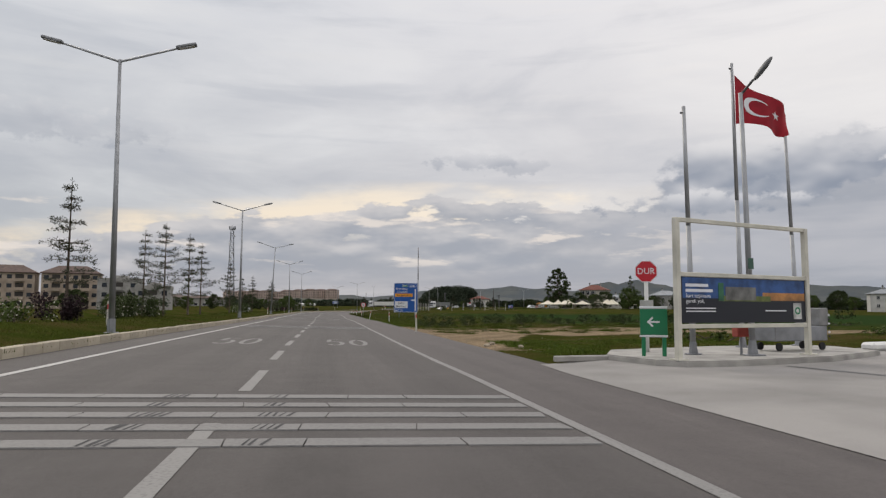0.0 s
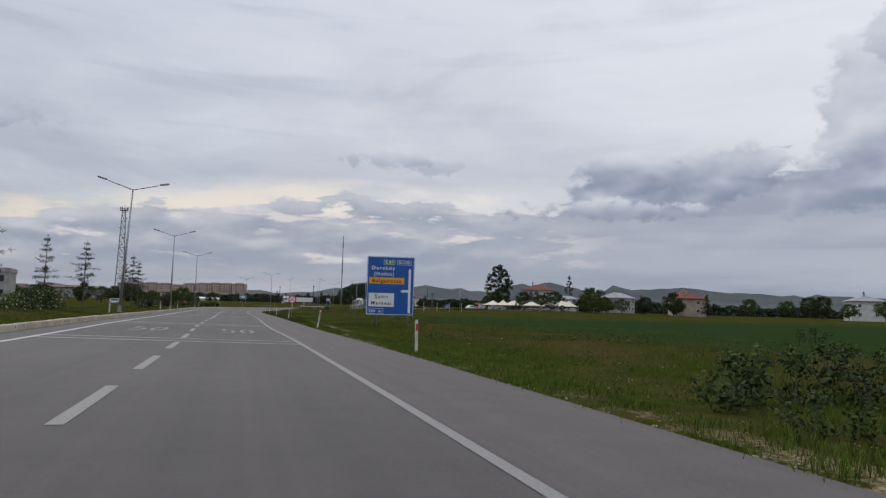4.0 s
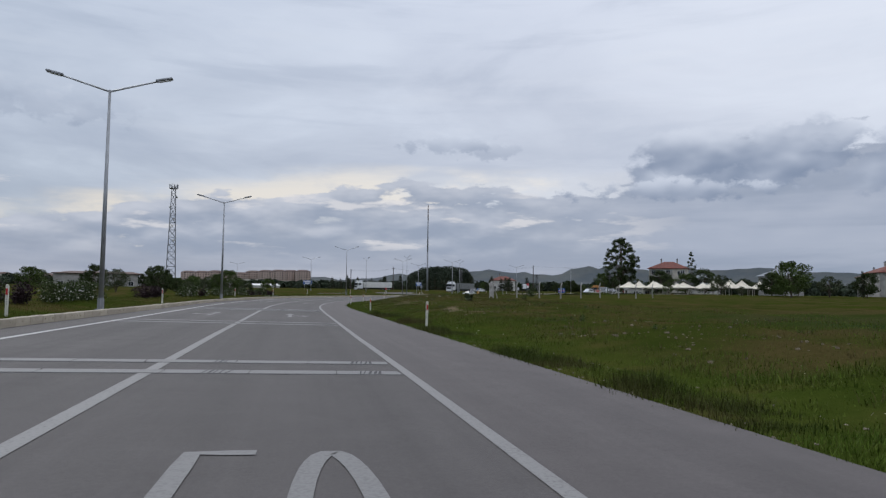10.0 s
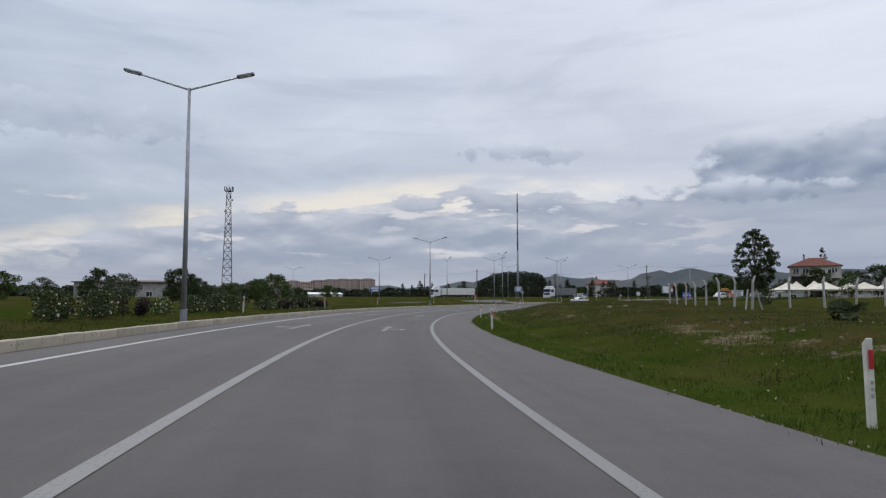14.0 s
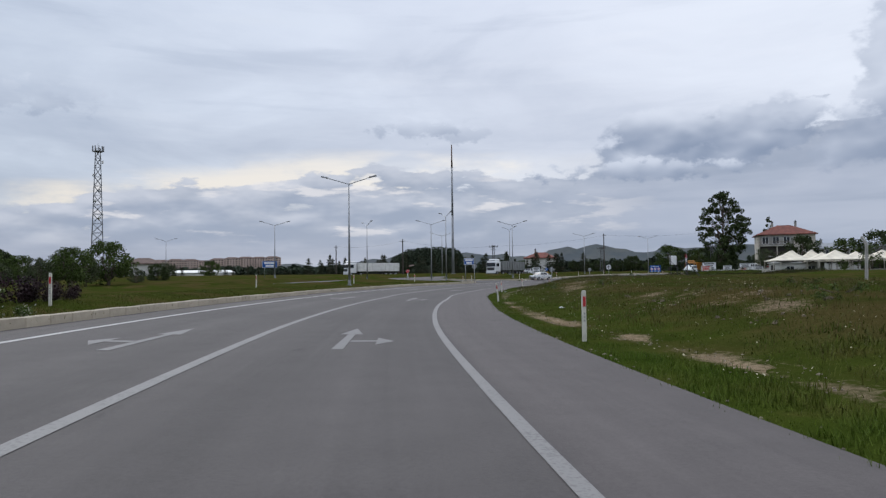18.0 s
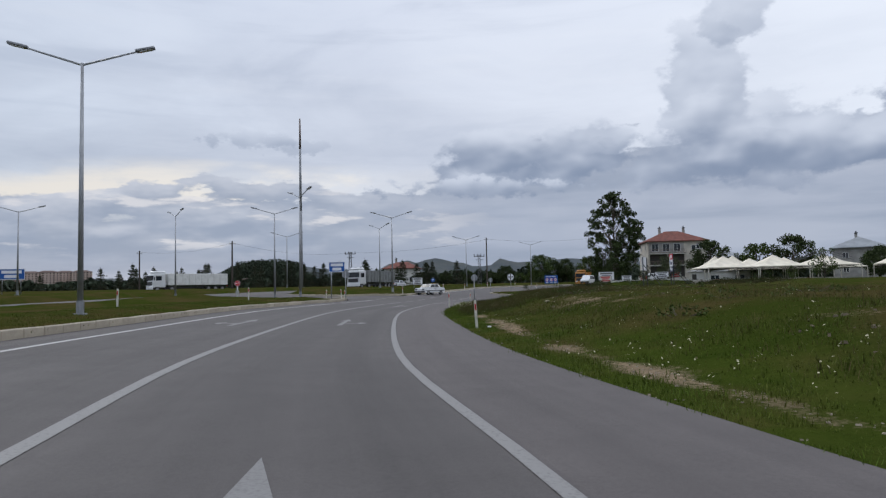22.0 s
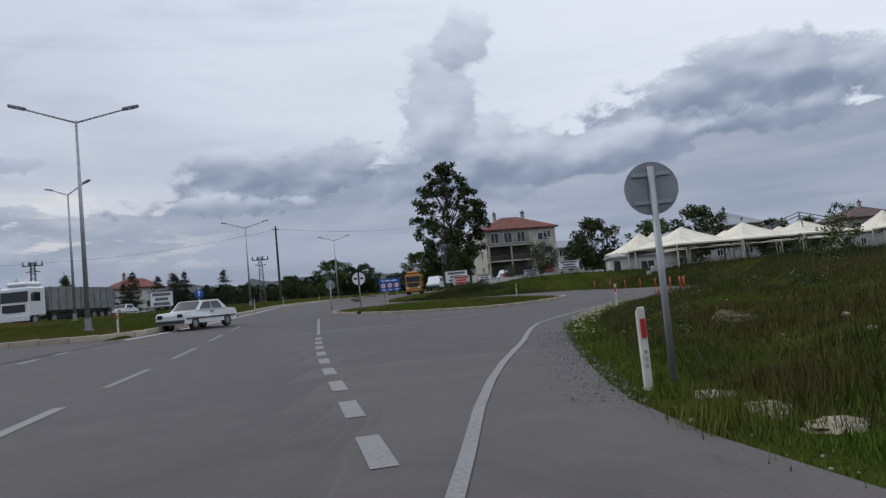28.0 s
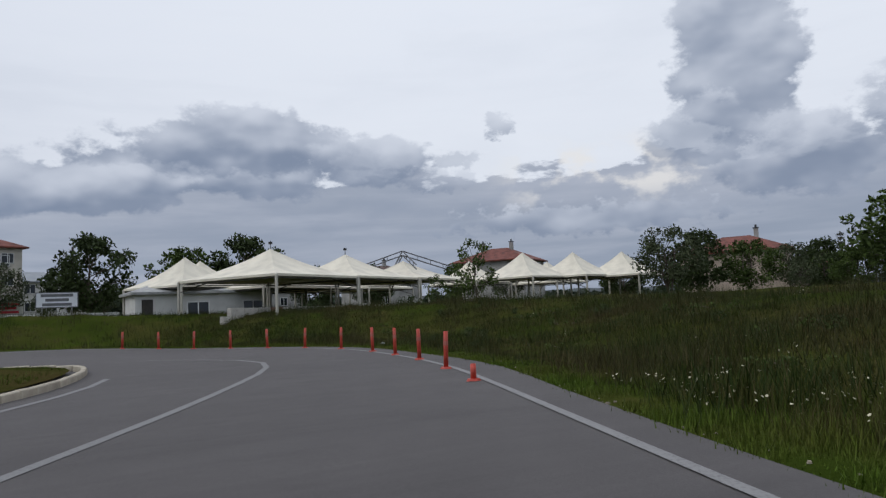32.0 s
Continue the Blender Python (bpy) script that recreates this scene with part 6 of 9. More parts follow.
# median conifers and hedges
protos = [make_conifer("conifer", 11 + i, 7.0, 1.8, 0.26, NEEDLE, "thin young conifer with sparse boughs on the median", "median conifers") for i in range(3)]
for i, (x, y, h) in enumerate(((-11.5, 32.5, 6.3), (-11.5, 44.9, 5.4), (-11.5, 50.2, 6.5), (-11.5, 58.3, 6.6), (-11.4, 63, 6.3), (-11.5, 80.9, 5.8), (-11.5, 92, 4.6), (-11.5, 103.2, 5.3), (-10, 112.6, 4.3), (-10, 116.8, 5.3), (-10.2, 122.6, 5.0))):
    place(protos[i % 3], x, y, 70 * i, h / 7.0)
[drop(p) for p in protos]
hedge = make_bush("hedge_bush", 21, 3.6, 1.5, 1.35, LEAF_DARK, "clipped dark green bush with white blossom on the median", "median hedge", 26, 0.06, 520)
purple = make_bush("hedge_bush", 22, 3.2, 1.5, 1.2, PURPLE, "dark purple-leaved bush on the median", "median hedge", 0, 0.06, 520)
low = make_bush("hedge_bush", 23, 3.6, 1.3, 1.0, LEAF_MID, "low green bush on the median", "median hedge", 6, 0.06, 520)
k = 0
for a, b in ((12, 20), (26, 32), (37, 47), (84, 95), (131, 150), (159, 168), (173, 195), (199, 214)):
    y = a + 1.6
    while y < b:
        k += 1
        pr = purple if (150 < y < 168 or k % 9 == 4) else (low if k % 5 == 3 else hedge)
        x = -11.3 + 0.25 * math.sin(k * 1.9)
        if y > 170:
            x = rx(KERBL, y) - 3.2
        place(pr, x, y, 90 + 6 * math.sin(k * 3.1), (0.92 if y < 125 else 0.72) + 0.16 * math.sin(k * 1.3) ** 2)
        y += 3.3
for i in range(8):
    y = 203.5 + 1.9 * i
    place(purple if i % 3 != 2 else low, rx(KERBL, y) - 3.4 + 0.3 * math.sin(2.3 * i), y, 80 + 9 * i, 0.62 + 0.1 * math.sin(i * 1.7))
for i in range(4):
    y = 206.0 + 1.3 * i
    place(low, rx(KERBL, y) - 1.3 + 0.12 * i, y, 85 + 9 * i, 0.34)
[drop(p) for p in (hedge, purple, low)]

# large trees
t = make_tree("poplar_tree", 31, 20.6, 6.1, 0.8, LEAF_DARK, "tall dark-leaved poplar beside the house", 0.27, 80, 112, 0.42, 0.95, narrow=0.1, multi=2, clump=0.5)
place(t, 116.6, 350.2, 20, 1.0, 2.4)
drop(t)
t = make_tree("poplar_tree", 32, 20.5, 2.6, 1.5, LEAF_DARK, "narrow poplar far behind the house", 0.3, 80, 30, 0.3, 1.0, narrow=0.3)
place(t, 190.3, 424.2, 0, 1.0, 3.0)
drop(t)
t = make_tree("young_tree", 33, 5.0, 1.75, 1.0, LEAF_MID, "young green tree in front of the tents", 0.11, 200, 22, 0.07)
place(t, 101.6, 289.0, 0, 0.95, 1.2)
place(t, 98.2, 291.5, 120, 0.45, 1.2)
drop(t)
t = make_tree("olive_tree", 34, 5.6, 2.6, 1.3, LEAF_GREY, "dense grey-green tree beside the tents", 0.12, 190, 26, 0.14, multi=3)
g = make_tree("garden_tree", 35, 6.0, 3.0, 1.2, LEAF_MID, "leafy green garden tree", 0.16, 150, 26, 0.16, multi=2)
d = make_tree("garden_tree", 36, 6.5, 3.2, 1.0, LEAF_DARK, "dense dark garden tree", 0.17, 150, 28, 0.16)
for pr, x, y, k, z in ((t, 108, 274.0, 1.02, 1.3), (d, 119, 268, 0.95, 1.3), (g, 122, 262, 0.9, 1.3), (t, 126, 256, 0.95, 1.3), (d, 131, 250, 0.9, 1.3), (g, 113, 257, 0.6, 1.3), (t, 107.5, 264, 0.45, 1.3),
                       (g, 112.6, 252.6, 1.42, 1.3), (d, 134, 238, 1.1, 1.3), (g, 140, 245, 0.9, 1.3),
                       (d, 119, 325, 1.25, 1.6), (g, 124, 318, 1.2, 1.6), (d, 128, 313, 1.3, 1.6), (t, 113, 330, 0.95, 1.8), (t, 108.5, 332, 0.45, 1.8),
                       (d, 110, 343, 0.8, 2.0), (g, 112.5, 354, 1.0, 2.2), (t, 133, 338, 0.55, 2.2), (t, 147, 338, 0.7, 2.2),
                       (d, 133, 300, 0.8, 1.5), (g, 140, 290, 0.9, 1.5), (d, 150, 310, 1.0, 1.6), (t, 126, 285, 0.7, 1.5), (d, 160, 265, 1.0, 1.6), (g, 152, 258, 0.9, 1.5), (g, 165, 240, 1.0, 1.5),
                       (d, 180, 225, 1.1, 1.4), (g, 195, 215, 1.0, 1.3), (d, 205, 255, 1.2, 1.6), (g, 170, 205, 0.8, 1.2), (d, 215, 190, 1.1, 1.2), (g, 185, 245, 1.0, 1.4), (d, 150, 225, 0.55, 1.2)):
    place(pr, x, y, 37 * x % 360, k, z)
# far side of the junction
for pr, x, y, k, z in ((d, 84, 372, 0.46, 2.3), (d, 90, 376, 0.44, 2.4), (d, 96, 382, 0.5, 2.4), (t, 80, 378, 0.55, 2.4), (d, 104, 385, 0.5, 2.4), (d, 111, 390, 0.72, 2.5), (d, 115, 393, 0.74, 2.5), (g, 121, 396, 0.5, 2.5), (g, 127, 400, 0.55, 2.5), (g, 134.3, 404.9, 1.45, 2.6), (d, 137.5, 402.0, 1.0, 2.6), (d, 140.5, 400.0, 1.08, 2.6), (g, 72, 382, 0.6, 2.3),
                       (t, -24.8, 268, 0.5, 0.5), (g, -24.7, 274, 0.62, 0.5), (t, -21.7, 270, 0.6, 0.5), (t, -21.6, 276, 0.7, 0.5), (g, -19.3, 272, 0.75, 0.5), (t, -19.1, 278, 0.66, 0.5), (g, -17.6, 282, 0.95, 0.5), (d, -30.5, 266, 0.9, 0.5), (t, -15.9, 290, 0.45, 0.5), (d, -14.8, 300, 0.5, 0.5), (d, -27.9, 272, 0.5, 0.5), (t, -38, 262, 0.9, 0.5), (d, -44, 268, 0.9, 0.5), (g, -50, 250, 0.8, 0.5), (d, -58, 246, 0.9, 0.5), (d, -36, 300, 0.8, 0.8), (g, -30, 310, 0.75, 0.8), (t, -25, 325, 0.7, 1.0), (d, -46, 330, 0.9, 1.0),
                       (t, -62, 290, 0.9, 0.8), (g, -30, 285, 0.6, 0.6), (d, -70, 205, 0.9, 0.4), (g, -64, 215, 0.8, 0.4), (d, -78, 222, 0.9, 0.4), (t, -20, 345, 0.7, 1.2), (g, -12, 352, 0.7, 1.4)):
    place(pr, x, y, 53 * y % 360, k, z)
[drop(p) for p in (t, g, d)]
pines = [make_conifer("pine", 41 + i, 5.6, 1.7, 0.05, NEEDLE, "dense dark pine in the row across the road", "pine row", False) for i in range(3)]
rng0 = np.random.default_rng(5)
for i in range(46):
    u = i / 45
    x, y = 12 + 72 * u + rng0.normal() * 1.5, 384 - 14 * u + rng0.normal() * 2.5
    place(pines[i % 3], x, y, 40 * i, 0.65 + 0.5 * rng0.random(), 2.0)
for i in range(22):
    x, y = -52 + 62 * i / 21 + rng0.normal(), 368 + 10 * math.sin(i) + rng0.normal() * 2
    place(pines[i % 3], x, y, 40 * i, 0.35 + 0.3 * rng0.random(), 1.6)
for x, y, k in ((66, 378, 1.3), (-62, 226, 1.0), (145, 236, 1.25)):
    place(pines[0], x, y, 0, k, 1.5)
cy = make_conifer("cypress", 47, 6.4, 0.7, 0.03, NEEDLE, "slim dark cypress beside the garden", "cypresses", False)
place(cy, 129, 249, 0, 1.0, 1.3)
place(cy, 131.5, 251.5, 90, 0.8, 1.3)
drop(cy)
[drop(p) for p in pines]
bush = make_bush("field_bush", 51, 1.6, 1.6, 1.0, LEAF_DARK, "dark low bush in the rough grass", "field bushes", 0, 0.06, 420)
for x, y, k in ((24.5, 184, 0.6), (33, 207, 1.5), (60, 280, 0.9), (57.5, 279, 0.7), (30, 60, 1.2), (24, 55, 0.9), (27, 72, 0.8), (38, 66, 1.3), (21, 48, 0.7), (16, 46, 0.6), (46, 70, 1.4), (68, 84, 1.6), (95, 293, 0.8), (92, 298, 0.7), (104, 281, 0.8),
                (85, 318, 0.9), (88, 321, 1.1), (84, 323, 0.9), (91, 326, 1.2), (95, 331, 1.0), (79, 331, 0.8), (101, 334, 1.2), (108, 338, 1.0)):
    place(bush, x, y, 47 * x % 360, k)
for i in range(30):
    x, y = 6.5 + 30 * ((i + 0.5) / 30) ** 1.3, 51 + 2.6 * math.sin(i * 2.3) + 0.25 * i
    place(bush, x, y, 67 * i % 360, 0.55 + 0.35 * math.sin(i * 1.7) ** 2)
weed = make_bush("weed_clump", 53, 2.4, 1.2, 0.5, LEAF_MID, "low broad-leaved weeds at the edge of bare earth", "weed clumps", 0, 0.06, 420, "weeds")
rw = np.random.default_rng(15)
for i in range(46):
    x, y = 7 + 34 * rw.random() ** 1.2, 46 + 17 * rw.random()
    place(weed, x, y, 360 * rw.random(), 0.5 + 0.7 * rw.random())
for x, y, k in ((14.5, 24.5, 1.5), (13.5, 25.2, 1.1), (26, 30, 1.0), (30, 34, 1.2), (20, 40, 0.6), (11, 41, 0.5), (8.5, 38, 0.5)):
    place(weed, x, y, 50 * x % 360, k)
for i in range(150):
    k = rw.integers(40, len(RB) - 90)
    q = RB[k] + (RB[k + 1] - RB[k]) @ np.array([[0, -1], [1, 0]]) / np.hypot(*(RB[k + 1] - RB[k])) * (3.2 + 14 * rw.random())
    if q[1] > 66 and signed(np.array([q]), RB[::2])[0] > 2.5:
        place(weed, float(q[0]), float(q[1]), 360 * rw.random(), 0.3 + 0.45 * rw.random())
for i in range(90):
    u = rw.random()
    x, y = 40 + 50 * u, 272 + 16 * u + 10 * rw.random()
    if signed(np.array([(x, y)]), RB[::2])[0] > 1.2:
        place(weed if i % 3 else bush, x, y, 360 * rw.random(), (0.3 + 0.35 * rw.random()) * (1 if i % 3 else 0.6))
drop(weed)
drop(bush)
palm = make_bush("agave", 52, 0.8, 0.8, 0.6, LEAF_GREY, "spiky grey-green plant in the grass", "", 0, 0.25, 60, "plant")
place(palm, 15.5, 172.7)
drop(palm)


def woods(name, line, depth, h0, h1, seed, label):
    """A far belt of trees, too many to count."""
    rng = np.random.default_rng(seed)
    L = curve(line, 3.0)
    cl = []
    for x, y in L:
        for _ in range(3):
            r = (h0 + (h1 - h0) * rng.random()) * 0.5
            px, py = x + rng.normal() * 1.5, y + rng.random() * depth
            g = float(hplane(px, py))
            cl.append((px, py, g + r * (0.7 + 0.6 * rng.random()), r))
            cl.append((px + rng.normal(), py, g + r * 0.4, r * 0.9))
    v, f = leaf_cloud(rng, cl, 20, 0.7, 0.7)
    tagged(new(name, cloud_mesh(name, v, f, WOODS)), label, "woods", kind="stuff")


woods("woods_north", [(-160, 470), (-60, 455), (30, 440), (110, 425), (190, 440), (300, 470)], 30, 2.6, 4.6, 61, "belt of dark trees beyond the junction")
woods("woods_east", [(175, 345), (230, 330), (300, 280), (360, 200), (420, 100), (460, -20)], 30, 4.0, 8.0, 62, "belt of dark trees behind the houses")
woods("woods_field_edge", [(60, 455), (120, 420), (190, 400), (246, 352), (285, 300), (318, 240), (340, 170), (352, 90)], 18, 3.2, 6.4, 66, "dark belt of trees and hedges behind the fields")
woods("woods_far", [(-420, 560), (-260, 640), (-100, 700), (80, 720), (300, 690), (520, 560)], 60, 5, 10, 63, "far wooded slope")
woods("woods_clump", [(112, 770), (130, 765), (155, 770)], 30, 22, 27, 65, "clump of tall trees on the far slope")
woods("woods_west", [(-150, 60), (-140, 150), (-120, 230), (-110, 330), (-110, 400)], 15, 2.5, 5, 64, "far trees between the houses")


# ---- hills ----
def hills():
    # bluish base colour: distance haze is mixed into the hillside green
    m = mat("haze_tinted_hillside", (0.042, 0.055, 0.064), 0.95, 0.3, 0.008, 0, 0, (0.066, 0.074, 0.072), 0.05)
    for nm, dist, a0, a1, prof, sd in (("hill_ridge_near", 1500, -40, 60, ((-40, 0.9), (-12, 1.15), (0, 1.2), (12, 1.0), (30, 1.2), (60, 1.1)), 1.3),
                                       ("hill_ridge_far", 3000, -30, 135, ((-30, 0.6), (0, 0.9), (10, 1.7), (16, 2.0), (20, 1.75), (25.3, 2.5), (29, 1.9), (34, 2.2), (41, 1.9), (50, 1.6), (70, 1.3), (100, 1.2), (135, 1.2)), 4.7)):
        v, f = [], []
        n, rows = 220, 5
        for i in range(n + 1):
            a = a0 + (a1 - a0) * i / n
            e = float(np.interp(a, [p[0] for p in prof], [p[1] for p in prof]))
            e *= 1 + 0.17 * noise.fractal(Vector((a * 0.6, sd, 0)), 0.9, 2.0, 5)
            for j in range(rows + 1):
                t = j / rows
                dd = dist * (0.86 + 0.14 * t)
                z = -8 + (dist * math.tan(radians(e)) + 8) * t ** 1.4
                z += 6 * noise.noise(Vector((a * 0.6, t * 3, sd))) * t
                v.append((20 + dd * math.sin(radians(a)), 150 + dd * math.cos(radians(a)), z))
        for i in range(n):
            for j in range(rows):
                q = i * (rows + 1) + j
                f.append((q, q + 1, q + rows + 2, q + rows + 1))
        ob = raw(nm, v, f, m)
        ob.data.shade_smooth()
        tagged(ob, "far green hills on the horizon, tinted blue for haze", "hills", kind="structure")


hills()
# ---- buildings ----
PLASTER = mat("off_white_plaster", (0.55, 0.51, 0.44), 0.9, 0.14, 0.7, 0.2)
PLASTER_GREY = mat("grey_plaster", (0.36, 0.35, 0.33), 0.9, 0.16, 0.7, 0.2)
PLASTER_WHITE = mat("white_plaster", (0.62, 0.61, 0.58), 0.9, 0.1, 0.7, 0.1)
PLASTER_TAN = mat("tan_plaster", (0.42, 0.34, 0.27), 0.9, 0.15, 0.5)
ROOF_TILE = mat("red_roof_tiles", (0.19, 0.056, 0.038), 0.85, 0.25, 1.4, 0.4, fine=12)
ROOF_BROWN = mat("brown_roof_tiles", (0.115, 0.072, 0.06), 0.85, 0.2, 1.0)
ROOF_GREY = mat("grey_sheet_roof", (0.27, 0.29, 0.31), 0.6, 0.12, 0.8)
# near-black that carries the shade of open rooms in its colour
SHADOW_ROOM = mat("room_shade", (0.05, 0.045, 0.04), 0.9, 0.1)


def hip_roof(bm, w, d, z, rise, over, ridge):
    a, b = w / 2 + over, d / 2 + over
    r = max(0.05, ridge / 2)
    lo = [bm.verts.new(p) for p in ((-a, -b, z), (a, -b, z), (a, b, z), (-a, b, z))]
    lo2 = [bm.verts.new(p) for p in ((-a, -b, z - 0.18), (a, -b, z - 0.18), (a, b, z - 0.18), (-a, b, z - 0.18))]
    p, q = bm.verts.new((-r, 0, z + rise)), bm.verts.new((r, 0, z + rise))
    for f in ((lo[0], lo[1], q, p), (lo[2], lo[3], p, q), (lo[1], lo[2], q), (lo[3], lo[0], p)):
        bm.faces.new(f)
    for i in range(4):
        j = (i + 1) % 4
        bm.faces.new((lo2[i], lo2[j], lo[j], lo[i]))
    bm.faces.new(lo2[::-1])
    return bm


def window_on(root, x, y, z, w, h, m=None, sill=True, name="window"):
    """A framed window proud of a wall, its outside to the local -Y of m."""
    m = m or Matrix.Identity(4)
    bm = B()
    t = 0.07
    for a, b, c, d in ((x - w / 2, x + w / 2, z + h - t, z + h), (x - w / 2, x + w / 2, z, z + t), (x - w / 2, x - w / 2 + t, z, z + h), (x + w / 2 - t, x + w / 2, z, z + h), (x - t / 2, x + t / 2, z, z + h)):
        box(bm, a, b, y - 0.05, y + 0.03, c, d, m)
    o = part(name, bm, WHITE, root)
    bm = B()
    box(bm, x - w / 2 + t, x + w / 2 - t, y - 0.015, y + 0.02, z + t, z + h - t, m)
    part("pane", bm, GLASS, o)
    if sill:
        bm = B()
        box(bm, x - w / 2 - 0.1, x + w / 2 + 0.1, y - 0.14, y + 0.02, z - 0.07, z - 0.002, m)
        part("sill", bm, CONCRETE, o)
    return o


def chimney(root, x, y, z0, z1, m=None, s=0.55):
    bm = B()
    box(bm, x - s / 2, x + s / 2, y - s / 2, y + s / 2, z0, z1, bev=0.02)
    c = part("chimney", bm, m or PLASTER_GREY, root)
    bm = B()
    box(bm, x - s / 2 - 0.08, x + s / 2 + 0.08, y - s / 2 - 0.08, y + s / 2 + 0.08, z1, z1 + 0.12)
    cyl(bm, (x, y, z1 + 0.12), (x, y, z1 + 0.5), 0.14, 0.14, 8)
    part("chimney_cap", bm, DARK, c)


def house(x, y, z, rz, w, d, h, wall, roof, rise=2.4, ridge=3.0, floors=2, cols=4, label="", name="house", skip=(), chims=1, side=True, over=0.6):
    root = thing(name, pose(x, y, z, 0, 0, rz), label, "house")
    bm = B()
    box(bm, -w / 2, w / 2, -d / 2, d / 2, -0.6, h)
    part("wall", bm, wall, root)
    bm = B()
    hip_roof(bm, w, d, h + 0.18, rise, over, ridge)
    part("roof", bm, roof, root)
    fh = h / floors
    for f in range(floors):
        for c in range(cols):
            if (f, c) in skip:
                continue
            window_on(root, -w / 2 + w * (c + 0.5) / cols, -d / 2, f * fh + 0.95, min(1.5, w / cols * 0.55), 1.3)
        if side:
            for sx, rot in ((-1, -90), (1, 90)):
                for c in range(2):
                    window_on(root, -d / 4 + d / 2 * c, -w / 2, f * fh + 0.95, 1.1, 1.25, pose(0, 0, 0, 0, 0, rot))
    for k in range(chims):
        chimney(root, -w * 0.2 + w * 0.42 * k, 0.5, h + rise * 0.45, h + rise + 1.0)
    return root


def big_house():
    """Three storeys, balconies over the left part of the front, their shaded depth painted on panels."""
    r = house(138.6, 354.2, 2.9, -32.9, 13.9, 11.0, 8.6, PLASTER, ROOF_TILE, 2.7, 3.2, 3, 4, "cream three-storey house with red hip roof and balconies", skip=[(f, c) for f in range(3) for c in range(3)], chims=2)
    bm = B()
    for f, dz in ((1, 2.87), (2, 5.73)):
        box(bm, -6.9, 1.9, -6.7, -5.5, dz - 0.14, dz + 0.04)
    part("balcony_slab", bm, PLASTER_WHITE, r)
    for dz in (2.87, 5.73):
        bm = B()
        box(bm, -6.9, 1.9, -6.7, -6.62, dz + 0.04, dz + 0.18)
        box(bm, -6.9, 1.9, -6.69, -6.63, dz + 0.95, dz + 1.02)
        for k in range(30):
            box(bm, -6.88 + 8.7 * k / 29, -6.84 + 8.7 * k / 29, -6.68, -6.64, dz + 0.18, dz + 0.95)
        part("balcony_rail", bm, mat("brown_rail", (0.2, 0.15, 0.11), 0.7), r)
    # flat panels: the lower two hold the balconies' shade in their near-black colour
    for z0, z1 in ((0.1, 2.7), (3.0, 5.5), (5.9, 8.3)):
        bm = B()
        box(bm, -6.6, 1.6, -5.56, -5.49, z0, z1)
        part("recess", bm, SHADOW_ROOM if z0 < 4 else PLASTER_GREY, r)
    for k in range(3):
        window_on(r, -5.2 + 2.6 * k, -5.58, 6.2, 1.6, 1.9, name="glazed_door", sill=False)
    for xk in (-6.8, -2.5, 1.8):
        bm = B()
        box(bm, xk - 0.13, xk + 0.13, -6.66, -6.4, -0.4, 5.7)
        part("pillar", bm, PLASTER, r)
    window_on(r, 4.4, -5.5, 6.3, 2.1, 1.4)
    bm = B()
    box(bm, 2.0, 6.95, -5.9, -5.5, 2.6, 2.75)
    part("canopy", bm, CONCRETE, r)


big_house()
house(170, 283, 1.4, 65, 12, 10, 7.2, PLASTER_GREY, ROOF_TILE, 2.3, 3.0, 3, 4, "white house with red hip roof behind the tents", chims=2)
house(149, 252, 1.3, 62, 13, 11, 5.6, PLASTER_TAN, ROOF_TILE, 2.3, 3.5, 2, 5, "low house with red hip roof behind garden trees", chims=1)
house(163, 322, 2.0, 30, 13, 10, 6.2, PLASTER_GREY, ROOF_GREY, 2.4, 7, 2, 4, "grey rendered house with a grey sheet roof", chims=1)
house(186, 305, 1.8, 40, 12, 10, 6.0, PLASTER_GREY, ROOF_BROWN, 2.2, 4, 2, 4, "grey house with brown roof among trees", chims=1)
house(205, 232, 1.5, 55, 12, 10, 6.0, PLASTER_WHITE, ROOF_GREY, 2.0, 4, 2, 4, "white house with a grey roof at the field edge")
house(232, 200, 1.3, 55, 14, 10, 6.5, PLASTER_TAN, ROOF_TILE, 2.0, 4, 2, 4, "tan house with red roof at the field edge")
house(152, 352, 2.6, -30, 12, 8, 5.0, PLASTER_WHITE, ROOF_GREY, 1.6, 5, 2, 4, "white rendered outbuilding behind the house", side=False)
house(-71, 375, 1.6, 10, 27, 10, 5.0, PLASTER_GREY, ROOF_BROWN, 0.7, 20, 2, 9, "long low grey building with flat roof", side=False, chims=0, over=0.2)
house(-60, 330, 1.2, 12, 22, 9, 4.4, PLASTER_GREY, ROOF_BROWN, 0.5, 14, 1, 6, "low grey building with a shallow brown roof", side=False, chims=0)
house(-33, 395, 1.8, 5, 10, 8, 4.0, PLASTER_WHITE, ROOF_BROWN, 1.6, 3, 1, 3, "small white building beyond the road", chims=0)
house(86, 610, 3.0, -10, 13, 8, 4.6, mat("orange_brick", (0.30, 0.13, 0.07), 0.9, 0.15, 2), ROOF_BROWN, 1.5, 5, 1, 4, "small orange brick building among trees", chims=0)
house(86, 402, 2.4, -30, 9, 8, 4.5, PLASTER_WHITE, ROOF_TILE, 1.8, 3, 1, 3, "small white house with red roof among trees")


